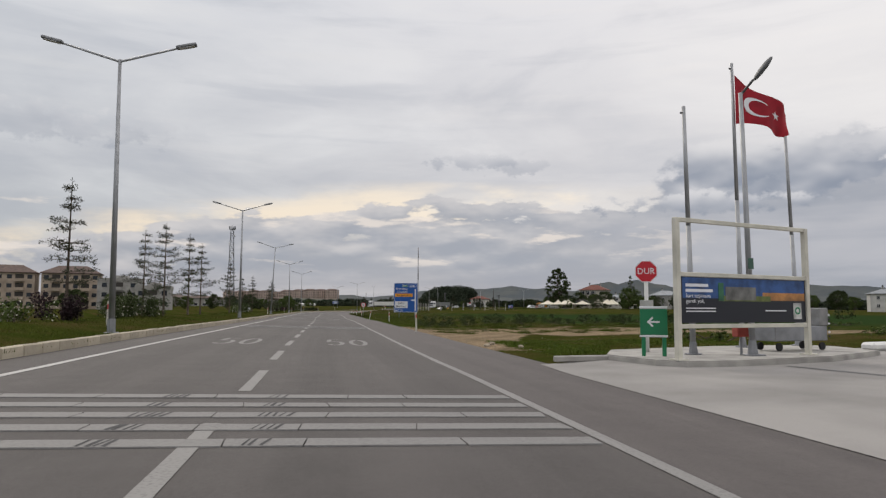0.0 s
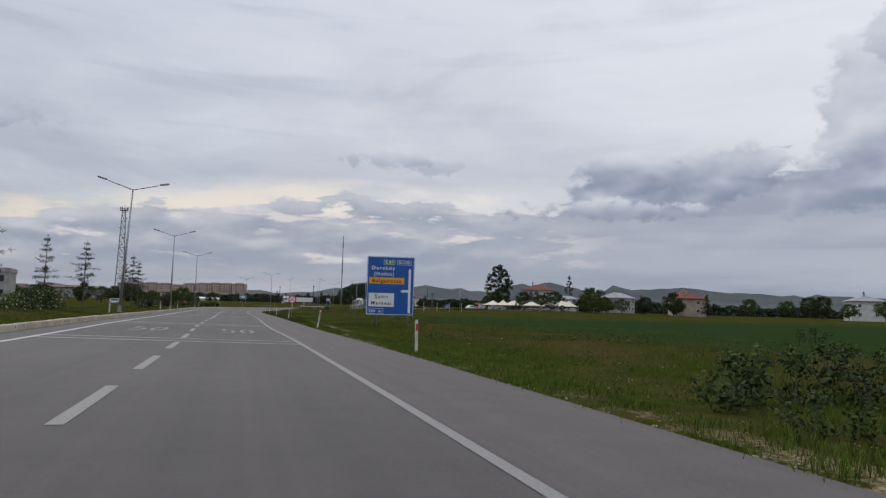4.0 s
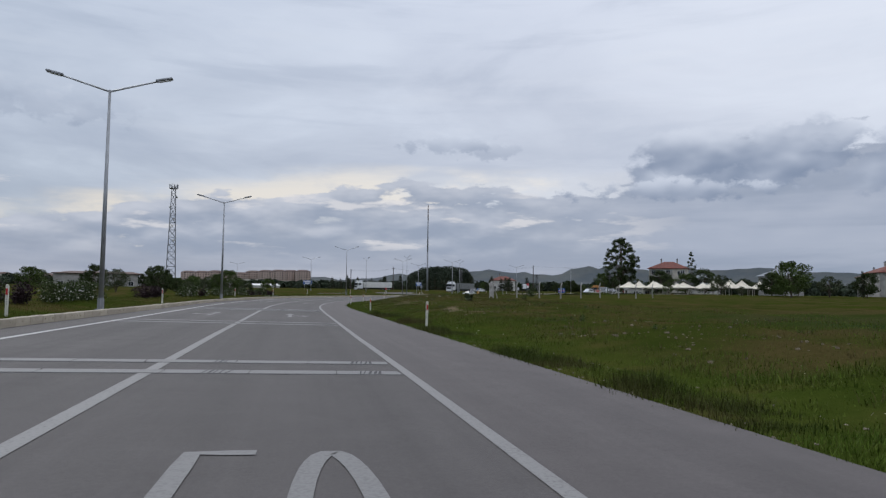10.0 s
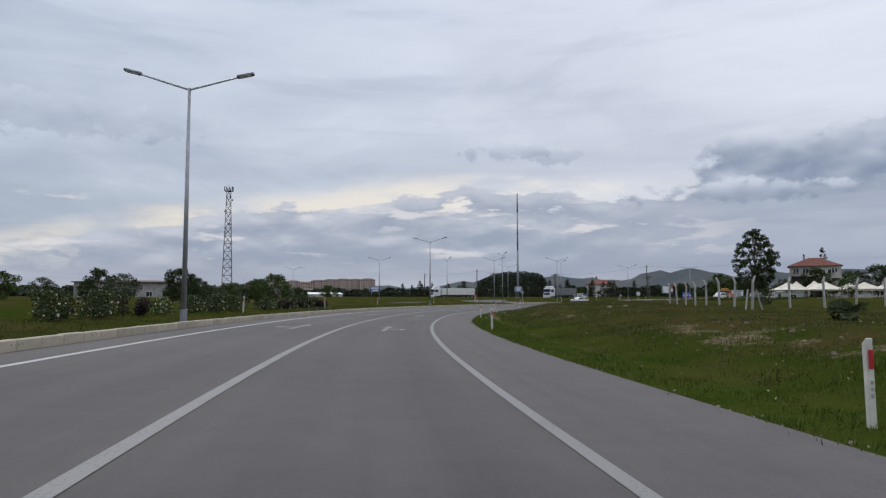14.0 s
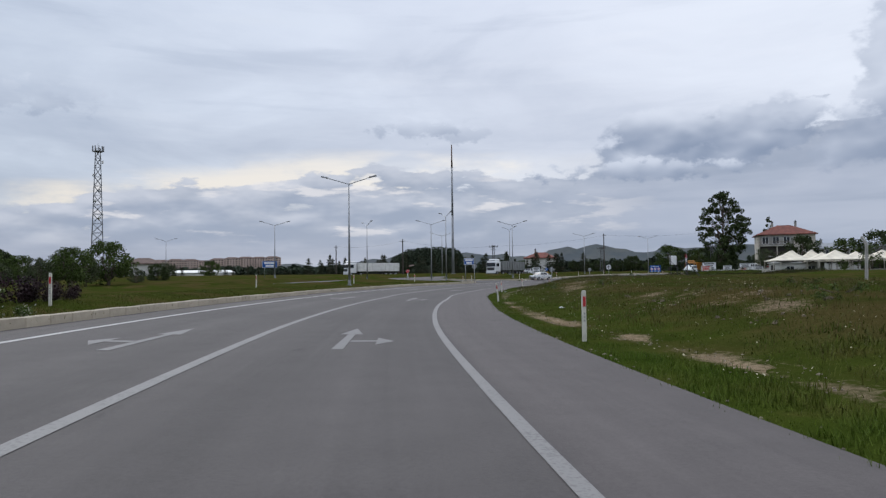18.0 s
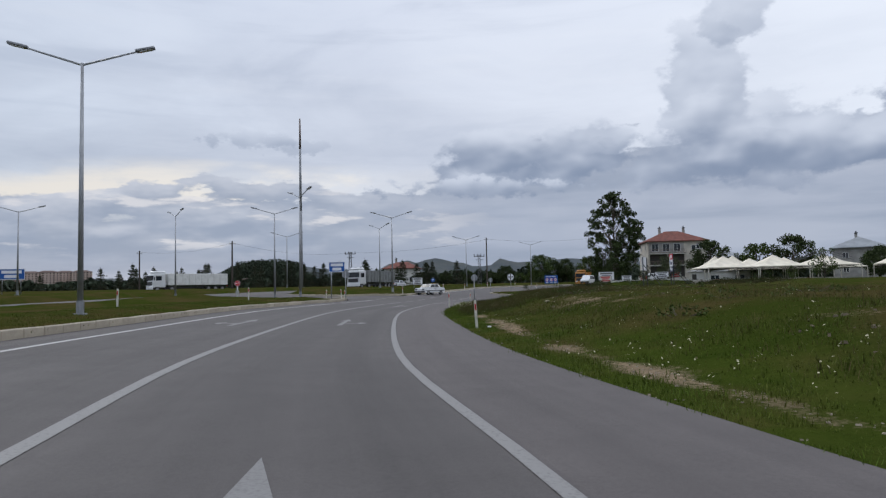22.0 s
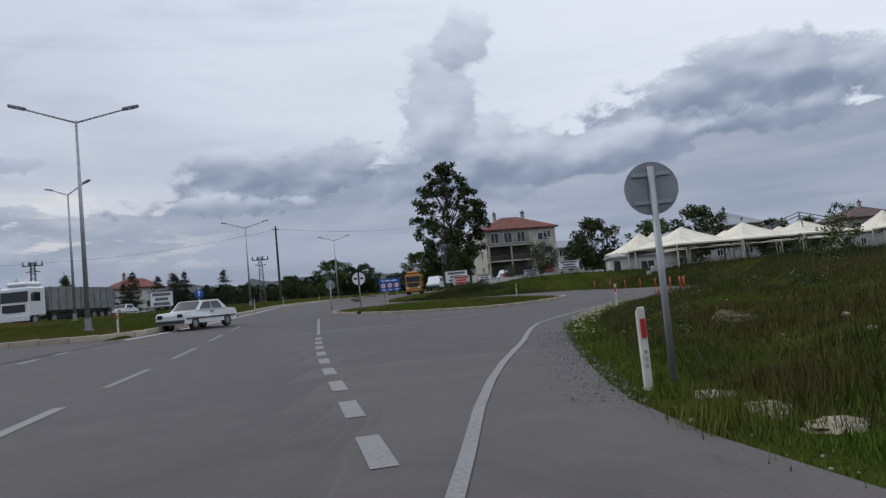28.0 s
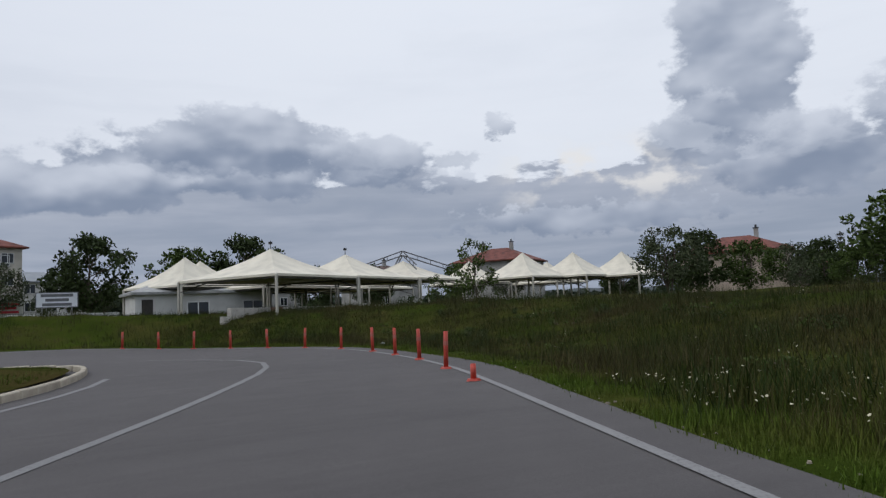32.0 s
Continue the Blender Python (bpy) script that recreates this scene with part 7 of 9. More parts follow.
def apartment(x, y, z, rz, w, d, floors, wall, roof, label, cols, group="", flat=False):
    root = thing("apartment_building", pose(x, y, z, 0, 0, rz), label, "apartment block", group)
    h = floors * 2.9
    bm = B()
    box(bm, -w / 2, w / 2, -d / 2, d / 2, -2, h)
    part("wall", bm, wall, root)
    bm = B()
    if flat:
        for k, (a, b) in enumerate(((w, d), (w * 0.35, d * 0.5))):
            box(bm, -a / 2 - 0.15, a / 2 + 0.15, -b / 2 - 0.15, b / 2 + 0.15, h + 0.9 * k, h + 0.9 * k + 0.9)
    else:
        hip_roof(bm, w, d, h + 0.18, 2.6, 0.5, w * 0.5)
    part("roof", bm, roof, root)
    for f in range(floors):
        for c in range(cols):
            xx = -w / 2 + w * (c + 0.5) / cols
            if c % 3 == 1:
                bm = B()
                box(bm, xx - 1.3, xx + 1.3, -d / 2 - 1.0, -d / 2, f * 2.9 + 0.1, f * 2.9 + 1.1)
                part("balcony", bm, wall, root)
                # near-black panel: shade of the set-back balcony, put into its colour
                bm = B()
                box(bm, xx - 1.2, xx + 1.2, -d / 2 - 0.03, -d / 2 + 0.02, f * 2.9 + 1.1, f * 2.9 + 2.5)
                part("recess", bm, SHADOW_ROOM, root)
            else:
                bm = B()
                box(bm, xx - 0.7, xx + 0.7, -d / 2 - 0.03, -d / 2 + 0.02, f * 2.9 + 1.0, f * 2.9 + 2.3)
                part("window", bm, GLASS, root)
    return root


for i, (x, y, w, fl) in enumerate(((-105, 245, 17, 4), (-86, 248, 17, 4), (-66, 231, 12, 3), (-50, 207, 9, 2))):
    apartment(x, y, 0.6, 14 - 2 * i, w, 10, fl, (PLASTER_TAN, PLASTER_TAN, PLASTER_GREY, PLASTER_GREY)[i], ROOF_BROWN if i < 2 else PLASTER_GREY, "brown-roofed apartment block with balconies beyond the road" if i < 2 else "unfinished grey flat-roofed apartment block", 6 if i < 2 else 3, "apartment blocks", i > 1)
# the far row on the ridge
row = apartment(0, 0, -900, 0, 24, 14, 5, mat("pink_plaster", (0.46, 0.36, 0.31), 0.9, 0.1, 0.1), ROOF_BROWN, "far pink apartment block on the ridge", 6, "far apartment row")
for i in range(10):
    a = radians(-9.6 + 1.0 * i)
    dd = 1120 + 25 * math.sin(i * 1.7)
    copy_thing(row, pose(10 + dd * math.sin(a), 150 + dd * math.cos(a), (18.5 if i > 4 else 14.5) + 1.2 * math.sin(i * 0.9), 0, 0, 4 + 3 * math.sin(i)))
for i in range(5):
    a = radians(-24 + 2.6 * i)
    copy_thing(row, pose(10 + 1150 * math.sin(a), 100 + 1150 * math.cos(a), 6, 0, 0, 10))
drop(row)
v, f = [], []
for i in range(41):
    a = radians(-34 + 40 * i / 40)
    for j, (dd, z) in enumerate(((900, -4), (1040, 17 + 2 * math.sin(i * 0.7)), (1200, 20))):
        e = min(1, i / 5, (40 - i) / 6)
        v.append((10 + dd * math.sin(a), 150 + dd * math.cos(a), -4 + (z + 4) * e))
for i in range(40):
    for j in range(2):
        q = i * 3 + j
        f.append((q, q + 1, q + 4, q + 3))
tagged(raw("town_slope", v, f, mat("town_slope_green", (0.06, 0.07, 0.045), 0.95, 0.3, 0.03, 0, 0, (0.11, 0.10, 0.08), 0.3)), "low far slope under the apartment row", "hills", kind="structure")

# long white sheds far left
bm = B()
box(bm, -9, 9, -3, 3, 0, 1.6)
root = thing("white_shed", pose(-19, 408, 1.9, 0, 0, 5), "long low white shed roof beyond the road", "shed")
part("wall", bm, PLASTER_WHITE, root)
bm = B()
hip_roof(bm, 18, 6, 1.65, 0.7, 0.3, 16)
part("roof", bm, WHITE, root)

# ---- tents ----
CANVAS = mat("cream_tent_canvas", (0.72, 0.665, 0.54), 0.8, 0.1, 0.8, 0.1)
TENT_POST = mat("pale_tent_post", (0.50, 0.47, 0.40), 0.7, 0.12, 2)


def make_tent(s, eave, peak, label, finial=True, open_frame=False):
    root = thing("party_tent", pose(0, 0, -900), label, "tent", "party tents")
    n, cols = 9, 8
    bm = B()
    for k in range(4):
        turn = pose(0, 0, 0, 0, 0, 90 * k)
        rows = []
        for i in range(n):
            t = i / n
            row = []
            for j in range(cols + 1):
                u = 2 * j / cols - 1
                z = eave + (peak - eave) * (0.55 * t + 0.45 * t ** 2.2) - 0.07 * (1 - u * u) * 4 * t * (1 - t)
                row.append(bm.verts.new(turn @ Vector((u * (1 - t) * s / 2, -(1 - t) * s / 2, z))))
            rows.append(row)
        tip = bm.verts.new((0, 0, peak))
        for a, b in zip(rows[:-1], rows[1:]):
            for j in range(cols):
                bm.faces.new((a[j], a[j + 1], b[j + 1], b[j]))
        for j in range(cols):
            bm.faces.new((rows[-1][j], rows[-1][j + 1], tip))
    bmesh.ops.remove_doubles(bm, verts=bm.verts, dist=1e-4)
    c = part("canopy", bm, CANVAS, root)
    m = c.modifiers.new("cloth", "SOLIDIFY")
    m.thickness = 0.02
    bm = B()
    for k in range(4):
        box(bm, -s / 2 - 0.02, s / 2 + 0.02, -s / 2 - 0.025, -s / 2 - 0.005, eave - 0.14, eave - 0.01, pose(0, 0, 0, 0, 0, 90 * k))
    part("valance", bm, CANVAS, root)
    for sx in (-1, 1):
        for sy in (-1, 1):
            bm = B()
            box(bm, sx * s / 2 - 0.065, sx * s / 2 + 0.065, sy * s / 2 - 0.065, sy * s / 2 + 0.065, -0.6, eave - 0.05, bev=0.02)
            part("post", bm, TENT_POST, root)
    bm = B()
    for k in range(4):
        mm = pose(0, 0, 0, 0, 0, 90 * k)
        box(bm, -s / 2, s / 2, -s / 2 + 0.1, -s / 2 + 0.16, eave - 0.24, eave - 0.18, mm)
        cyl(bm, mm @ Vector((-s / 2, -s / 2, eave - 0.7)), mm @ Vector((-s / 2 + 1.2, -s / 2 + 1.2, eave - 0.1)), 0.035, 0.035, 5)
    part("frame", bm, mat("dark_tent_frame", (0.10, 0.085, 0.07), 0.6), root)
    if finial:
        bm = B()
        cyl(bm, (0, 0, peak - 0.1), (0, 0, peak + 0.5), 0.03, 0.02, 6)
        cyl(bm, (0, 0, peak + 0.28), (0, 0, peak + 0.42), 0.12, 0.12, 8)
        part("finial", bm, DARK, root)
    if open_frame:
        bm = B()
        for k in range(4):
            mm = pose(0, 0, 0, 0, 0, 90 * k)
            for dz in (0.45, 0.8):
                cyl(bm, mm @ Vector((-s / 2 * 0.8, -s / 2 * 0.8, eave + 0.2 + dz)), (0, 0, peak + dz), 0.05, 0.05, 5)
            for t in (0.2, 0.45, 0.7):
                p = mm @ Vector((-s / 2 * 0.8 * (1 - t), -s / 2 * 0.8 * (1 - t), eave + 0.2 + (peak - eave - 0.2) * t))
                cyl(bm, p + Vector((0, 0, 0.45)), p + Vector((0, 0, 0.8)), 0.03, 0.03, 4)
        part("bare_roof_frame", bm, mat("bare_steel", (0.09, 0.09, 0.10), 0.6), root)
    return root


ta = make_tent(7.4, 2.3, 4.1, "cream peaked party tent on white posts")
tb = make_tent(5.7, 2.3, 4.45, "cream pointed party tent on white posts", False)
tc_ = make_tent(7.4, 2.3, 3.9, "cream party tent below a bare dark roof frame", False, True)
for p, x, y, rz, z in ((ta, 95.7, 301.4, -27, 1.25), (ta, 102.6, 298.0, -27, 1.3), (tc_, 109.5, 294.5, -27, 1.35), (tb, 112.9, 284.6, -40, 1.3), (tb, 115.0, 280.0, -40, 1.3), (tb, 115.6, 275.6, -40, 1.2),
                       (tb, 103.2, 309.6, -27, 1.35), (tb, 108.5, 310.5, -27, 1.5), (ta, 112.5, 303.5, -27, 1.2), (ta, 119, 299.5, -27, 1.2), (tb, 120.5, 289, -35, 1.3), (ta, 106, 305, -27, 1.1), (tb, 125, 281, -40, 1.2)):
    copy_thing(p, pose(x, y, z, 0, 0, rz))
[drop(p) for p in (ta, tb, tc_)]


def kiosk():
    root = thing("white_hut", pose(103.2, 308.6, 1.0, 0, 0, -55), "low white hut with a dark door and window", "hut")
    bm = B()
    box(bm, -4.6, 4.6, -2, 2, -0.5, 2.2)
    part("wall", bm, PLASTER_WHITE, root)
    bm = B()
    hip_roof(bm, 9.2, 4, 2.25, 0.5, 0.3, 7)
    part("roof", bm, mat("corrugated_grey", (0.35, 0.35, 0.34), 0.7, 0.15, 3), root)
    bm = B()
    box(bm, -4.2, -3.5, -2.04, -1.98, -0.1, 1.75)
    part("door", bm, SHADOW_ROOM, root)
    for x in (-0.6, 3.2):
        window_on(root, x, -2, 0.6, 1.5, 0.95)


kiosk()
root = thing("low_wall", pose(99, 297.6, 0.95, 0, 0, -27), "low whitewashed block wall below the tents", "wall")
for i in range(22):
    for r in range(2):
        bm = B()
        x0 = -10.5 + i + 0.5 * r
        box(bm, x0 + 0.01, x0 + 0.99, -0.15, 0.15, 0.42 * r, 0.42 * r + 0.41, bev=0.015)
        part("block", bm, mat("reddish_block", (0.25, 0.14, 0.10), 0.95, 0.2, 3, 0.3, obvary=0.12) if i % 7 == 3 else mat("whitewashed_block", (0.50, 0.47, 0.42), 0.95, 0.15, 3, 0.3, obvary=0.1), root)
root = thing("boundary_wall", pose(97.5, 319.3, 0.9, 0, 0, -62), "white painted boundary wall in panels", "wall")
for i in range(7):
    bm = B()
    box(bm, -7 + 2 * i + 0.02, -5 + 2 * i - 0.02, -0.08, 0.08, -0.4, 1.15 + 0.06 * (i % 2), bev=0.015)
    part("panel", bm, PLASTER_WHITE, root)
root = thing("field_wall", pose(150, 168, 0.6, 0, 0, 50), "long low brick-red wall at the field's far edge", "wall")
for i in range(14):
    bm = B()
    box(bm, -28 + 4 * i, -24 + 4 * i - 0.05, -0.12, 0.12, -0.5, 1.4, bev=0.02)
    part("panel", bm, mat("brick_wall_red", (0.27, 0.15, 0.11), 0.95, 0.2, 2), root)

# boards below the poplar
for x, y, w, z0, z1, rz, c in ((104.2, 338.6, 3.2, 2.3, 4.0, -48, SIGN_WHITE), (100.6, 334.6, 2.4, 1.9, 3.1, -48, OFFWHITE), (107.5, 336.2, 2.0, 2.2, 3.2, -48, SIGN_WHITE), (110.3, 334.2, 2.2, 2.0, 3.0, -48, OFFWHITE),
                            (112.6, 331.6, 2.2, 2.2, 3.2, -48, SIGN_WHITE), (114.6, 330.0, 2.6, 2.5, 3.7, -48, OFFWHITE)):
    lettered_board(x, y, z0, z1, w, rz, GREY_INK, "weathered advertising board on posts below the trees", 3, SIGN_RED if c is OFFWHITE else GREY_INK, 2, c)


# ---- utility poles, pylons and wires ----
def wood_pole(x, y, top):
    root = thing("utility_pole", at(x, y), "dark wooden utility pole with a crossarm", "utility pole", "utility poles")
    h = top - HT(x, y)
    bm = B()
    cyl(bm, (0, 0, -0.2), (0, 0, h), 0.17, 0.11, 8)
    part("pole", bm, mat("dark_wood", (0.07, 0.055, 0.045), 0.9, 0.2, 4), root)
    bm = B()
    box(bm, -0.5, 0.5, -0.05, 0.05, h - 0.5, h - 0.4)
    part("crossarm", bm, GALV_DULL, root)
    for s in (-0.42, 0.42):
        bm = B()
        cyl(bm, (s, 0, h - 0.4), (s, 0, h - 0.2), 0.05, 0.03, 8)
        part("insulator", bm, OFFWHITE, root)


def pylon(x, y, top):
    root = thing("pylon", at(x, y, None, -30), "small dark lattice pylon with insulators", "pylon", "pylons")
    h = top - HT(x, y)
    st = mat("pylon_steel", (0.11, 0.11, 0.115), 0.7, 0.1)
    for sx, sy in ((-1, -1), (1, -1), (1, 1), (-1, 1)):
        bm = B()
        cyl(bm, (sx * 0.42, sy * 0.42, -0.2), (sx * 0.2, sy * 0.2, h), 0.05, 0.045, 5)
        part("leg", bm, st, root)
    n = 12
    for i in range(n):
        a, b = 0.42 - 0.22 * i / n, 0.42 - 0.22 * (i + 1) / n
        for k in range(4):
            mm = pose(0, 0, 0, 0, 0, 90 * k)
            part("brace", cyl(B(), mm @ Vector((-a, -a, h * i / n)), mm @ Vector((b, -b, h * (i + 1) / n)), 0.03, 0.03, 4), st, root)
    bm = B()
    box(bm, -1.2, 1.2, -0.08, 0.08, h - 0.55, h - 0.42)
    box(bm, -0.8, 0.8, -0.08, 0.08, h - 1.3, h - 1.2)
    part("crossarm", bm, st, root)
    for s in (-1.1, -0.4, 0.4, 1.1):
        bm = B()
        cyl(bm, (s, 0, h - 0.42), (s, 0, h + 0.05), 0.11, 0.07, 8)
        part("insulator", bm, st, root)


wood_pole(81.8, 349.1, 11.6)
wood_pole(17.4, 371.7, 9.8)
wood_pole(30.0, 344.5, 9.9)
wood_pole(125, 330, 9.5)
pylon(60.0, 371.2, 9.8)
pylon(87.8, 362.6, 8.9)
pylon(110.5, 346.5, 8.6)
for i, (a, b, sag) in enumerate((((81.8, 349.1, 11.3), (118, 352, 13.0), 0.9), ((81.8, 349.1, 11.2), (60, 371.2, 9.6), 0.7), ((60, 371.2, 9.6), (30, 344.5, 9.6), 1.0), ((30, 344.5, 9.6), (17.4, 371.7, 9.6), 0.8))):
    bm = B()
    rings = []
    side = Vector((a[1] - b[1], b[0] - a[0], 0)).normalized()
    for k in range(25):
        t = k / 24
        p = Vector((a[0] + (b[0] - a[0]) * t, a[1] + (b[1] - a[1]) * t, a[2] + (b[2] - a[2]) * t - sag * 4 * t * (1 - t)))
        rings.append([bm.verts.new(p + 0.013 * q) for q in (side, Vector((0, 0, 1)), -side, Vector((0, 0, -1)))])
    for r0_, r1_ in zip(rings[:-1], rings[1:]):
        for q in range(4):
            bm.faces.new((r0_[q], r0_[(q + 1) % 4], r1_[(q + 1) % 4], r1_[q]))
    tagged(part("overhead_wire", bm, DARK), "thin dark overhead wire between poles", "wire", "overhead wires")

# ---- concrete fence posts in the field ----
fp = thing("fence_post", pose(0, 0, -900), "grey concrete fence post with a bent top", "fence post", "fence posts")
bm = B()
box(bm, -0.06, 0.06, -0.06, 0.06, -0.3, 1.75, bev=0.012)
for v_ in bm.verts:
    if v_.co.z > 1.5:
        v_.co.z += 0.0
part("shaft", bm, CONCRETE, fp)
bm = B()
box(bm, -0.055, 0.055, -0.055, 0.055, 0, 0.45, pose(0, 0, 1.73, -32, 0, 0), 0.012)
part("bent_top", bm, CONCRETE, fp)
C0 = (23.0, 191.5)
pts = [C0] + [(C0[0] + 0.9 * 4 * k, C0[1] + 0.43 * 4 * k) for k in range(1, 9)] + [(C0[0] + 1.0 * k, C0[1] + 3.9 * k) for k in range(1, 8)]
for i, (x, y) in enumerate(pts):
    copy_thing(fp, at(x, y, None, (-60 if i < 9 else 20)) @ pose(0, 0, 0, 2 * math.sin(i * 3), 3 * math.cos(i * 2), 0))
drop(fp)
for s in (-1, 1):
    root = thing("fence_brace", at(C0[0] + 0.55 * s, C0[1] - 0.2, None, 30), "slanting concrete brace of the corner fence post", "fence post", "fence posts")
    bm = B()
    cyl(bm, (0, 0, -0.1), (-0.48 * s, 0.1, 1.25), 0.05, 0.05, 6)
    part("strut", bm, CONCRETE, root)


# ---- vehicles ----
CAR_WHITE = mat("white_car_paint", (0.66, 0.67, 0.68), 0.25, 0.03, 1.0)


def wheel(root, x, y, r, w=0.2):
    bm = B()
    cyl(bm, (x, y - w / 2, r), (x, y + w / 2, r), r, r, 20)
    o = part("wheel", bm, RUBBER, root)
    bm = B()
    for s in (-1, 1):
        cyl(bm, (x, y + s * (w / 2 - 0.01), r), (x, y + s * (w / 2 + 0.012), r), r * 0.62, r * 0.55, 14)
    part("rim", bm, mat("wheel_rim", (0.3, 0.3, 0.3), 0.4, 0.1, 2, 0, 0.6), o)


def side_body(bm, prof, half):
    """A body from a side profile (x, z), with tumblehome in the upper part."""
    zmax = max(z for _, z in prof)
    def yy(z):
        return half * (1 - 0.16 * max(0, (z - 0.85) / (zmax - 0.85 + 1e-6)))
    l = [bm.verts.new((x, -yy(z), z)) for x, z in prof]
    r = [bm.verts.new((x, yy(z), z)) for x, z in prof]
    n = len(prof)
    bm.faces.new(l)
    bm.faces.new(r[::-1])
    for i in range(n):
        j = (i + 1) % n
        bm.faces.new((l[j], l[i], r[i], r[j]))
    bmesh.ops.recalc_face_normals(bm, faces=bm.faces)
    return bm


def sedan(x, y, rz, paint, label, z=None):
    root = thing("car", at(x, y, z, rz), label, "car")
    bm = B()
    side_body(bm, [(-2.05, 0.32), (-2.05, 0.72), (-1.98, 0.86), (-1.1, 0.9), (1.0, 0.93), (1.95, 0.88), (2.02, 0.72), (2.02, 0.32), (1.62, 0.3), (-1.62, 0.3)], 0.8)
    part("body", bm, paint, root)
    bm = B()
    side_body(bm, [(-1.05, 0.9), (-0.55, 1.36), (0.75, 1.38), (1.25, 0.93)], 0.78)
    part("roof", bm, paint, root)
    for nm, p in (("side_window", [(-0.84, 0.96), (-0.48, 1.28), (0.02, 1.3), (0.02, 0.96)]), ("side_window", [(0.1, 0.96), (0.1, 1.3), (0.66, 1.3), (0.9, 0.96)])):
        for s in (-1, 1):
            bm = B()
            poly(bm, p, s * 0.735 - 0.02, 0.04)
            for v in bm.verts:
                v.co.y = s * (0.795 * (1 - 0.16 * max(0, (v.co.z - 0.85) / 0.53)) + (0.004 if (v.co.y - s * 0.735) * s > 0 else -0.02))
            part(nm, bm, GLASS, root)
    for nm, p in (("windscreen", [(-1.02, 0.95), (-0.6, 1.33)]), ("rear_window", [(1.2, 0.97), (0.8, 1.34)])):
        bm = B()
        (x0, z0), (x1, z1) = p
        o = -0.012 if nm == "windscreen" else 0.012
        w0, w1 = 0.66, 0.6
        bm.faces.new([bm.verts.new(q) for q in ((x0 + o, -w0, z0 + 0.01), (x1 + o, -w1, z1 + 0.01), (x1 + o, w1, z1 + 0.01), (x0 + o, w0, z0 + 0.01))])
        part(nm, bm, GLASS, root)
    for nm, xx in (("front_bumper", -2.08), ("rear_bumper", 2.06)):
        bm = B()
        box(bm, xx - 0.07, xx + 0.07, -0.8, 0.8, 0.36, 0.52, bev=0.03)
        part(nm, bm, DARK, root)
    bm = B()
    for s in (-1, 1):
        box(bm, -1.9, 1.9, s * 0.805 - 0.012, s * 0.805 + 0.012, 0.5, 0.57)
    part("side_strip", bm, DARK, root)
    for s in (-1, 1):
        bm = B()
        box(bm, 1.99, 2.035, s * 0.58 - 0.16, s * 0.58 + 0.16, 0.62, 0.76)
        part("tail_light", bm, RED, root)
        bm = B()
        box(bm, -2.07, -2.03, s * 0.56 - 0.14, s * 0.56 + 0.14, 0.62, 0.78)
        part("headlight", bm, GLASS, root)
        for k in (-1.28, 1.22):
            wheel(root, k, s * 0.72, 0.29, 0.17)
    bm = B()
    box(bm, -0.02, 0.12, -0.83, 0.83, 0.78, 0.82)
    part("door_handle", bm, DARK, root)
    return root


sedan(47.4, 305.2, 25, CAR_WHITE, "old white four-door saloon with black bumpers", lay(47.4, 305.2))
sedan(-21.5, 181, 92, mat("silver_car_paint", (0.4, 0.42, 0.44), 0.3, 0.03, 1.0, 0, 0.3), "silver saloon on the far carriageway", 0.27)
sedan(62, 349.5, 43, CAR_WHITE, "small white car on the far carriageway", float(hplane(62, 349.5)) + 0.27)


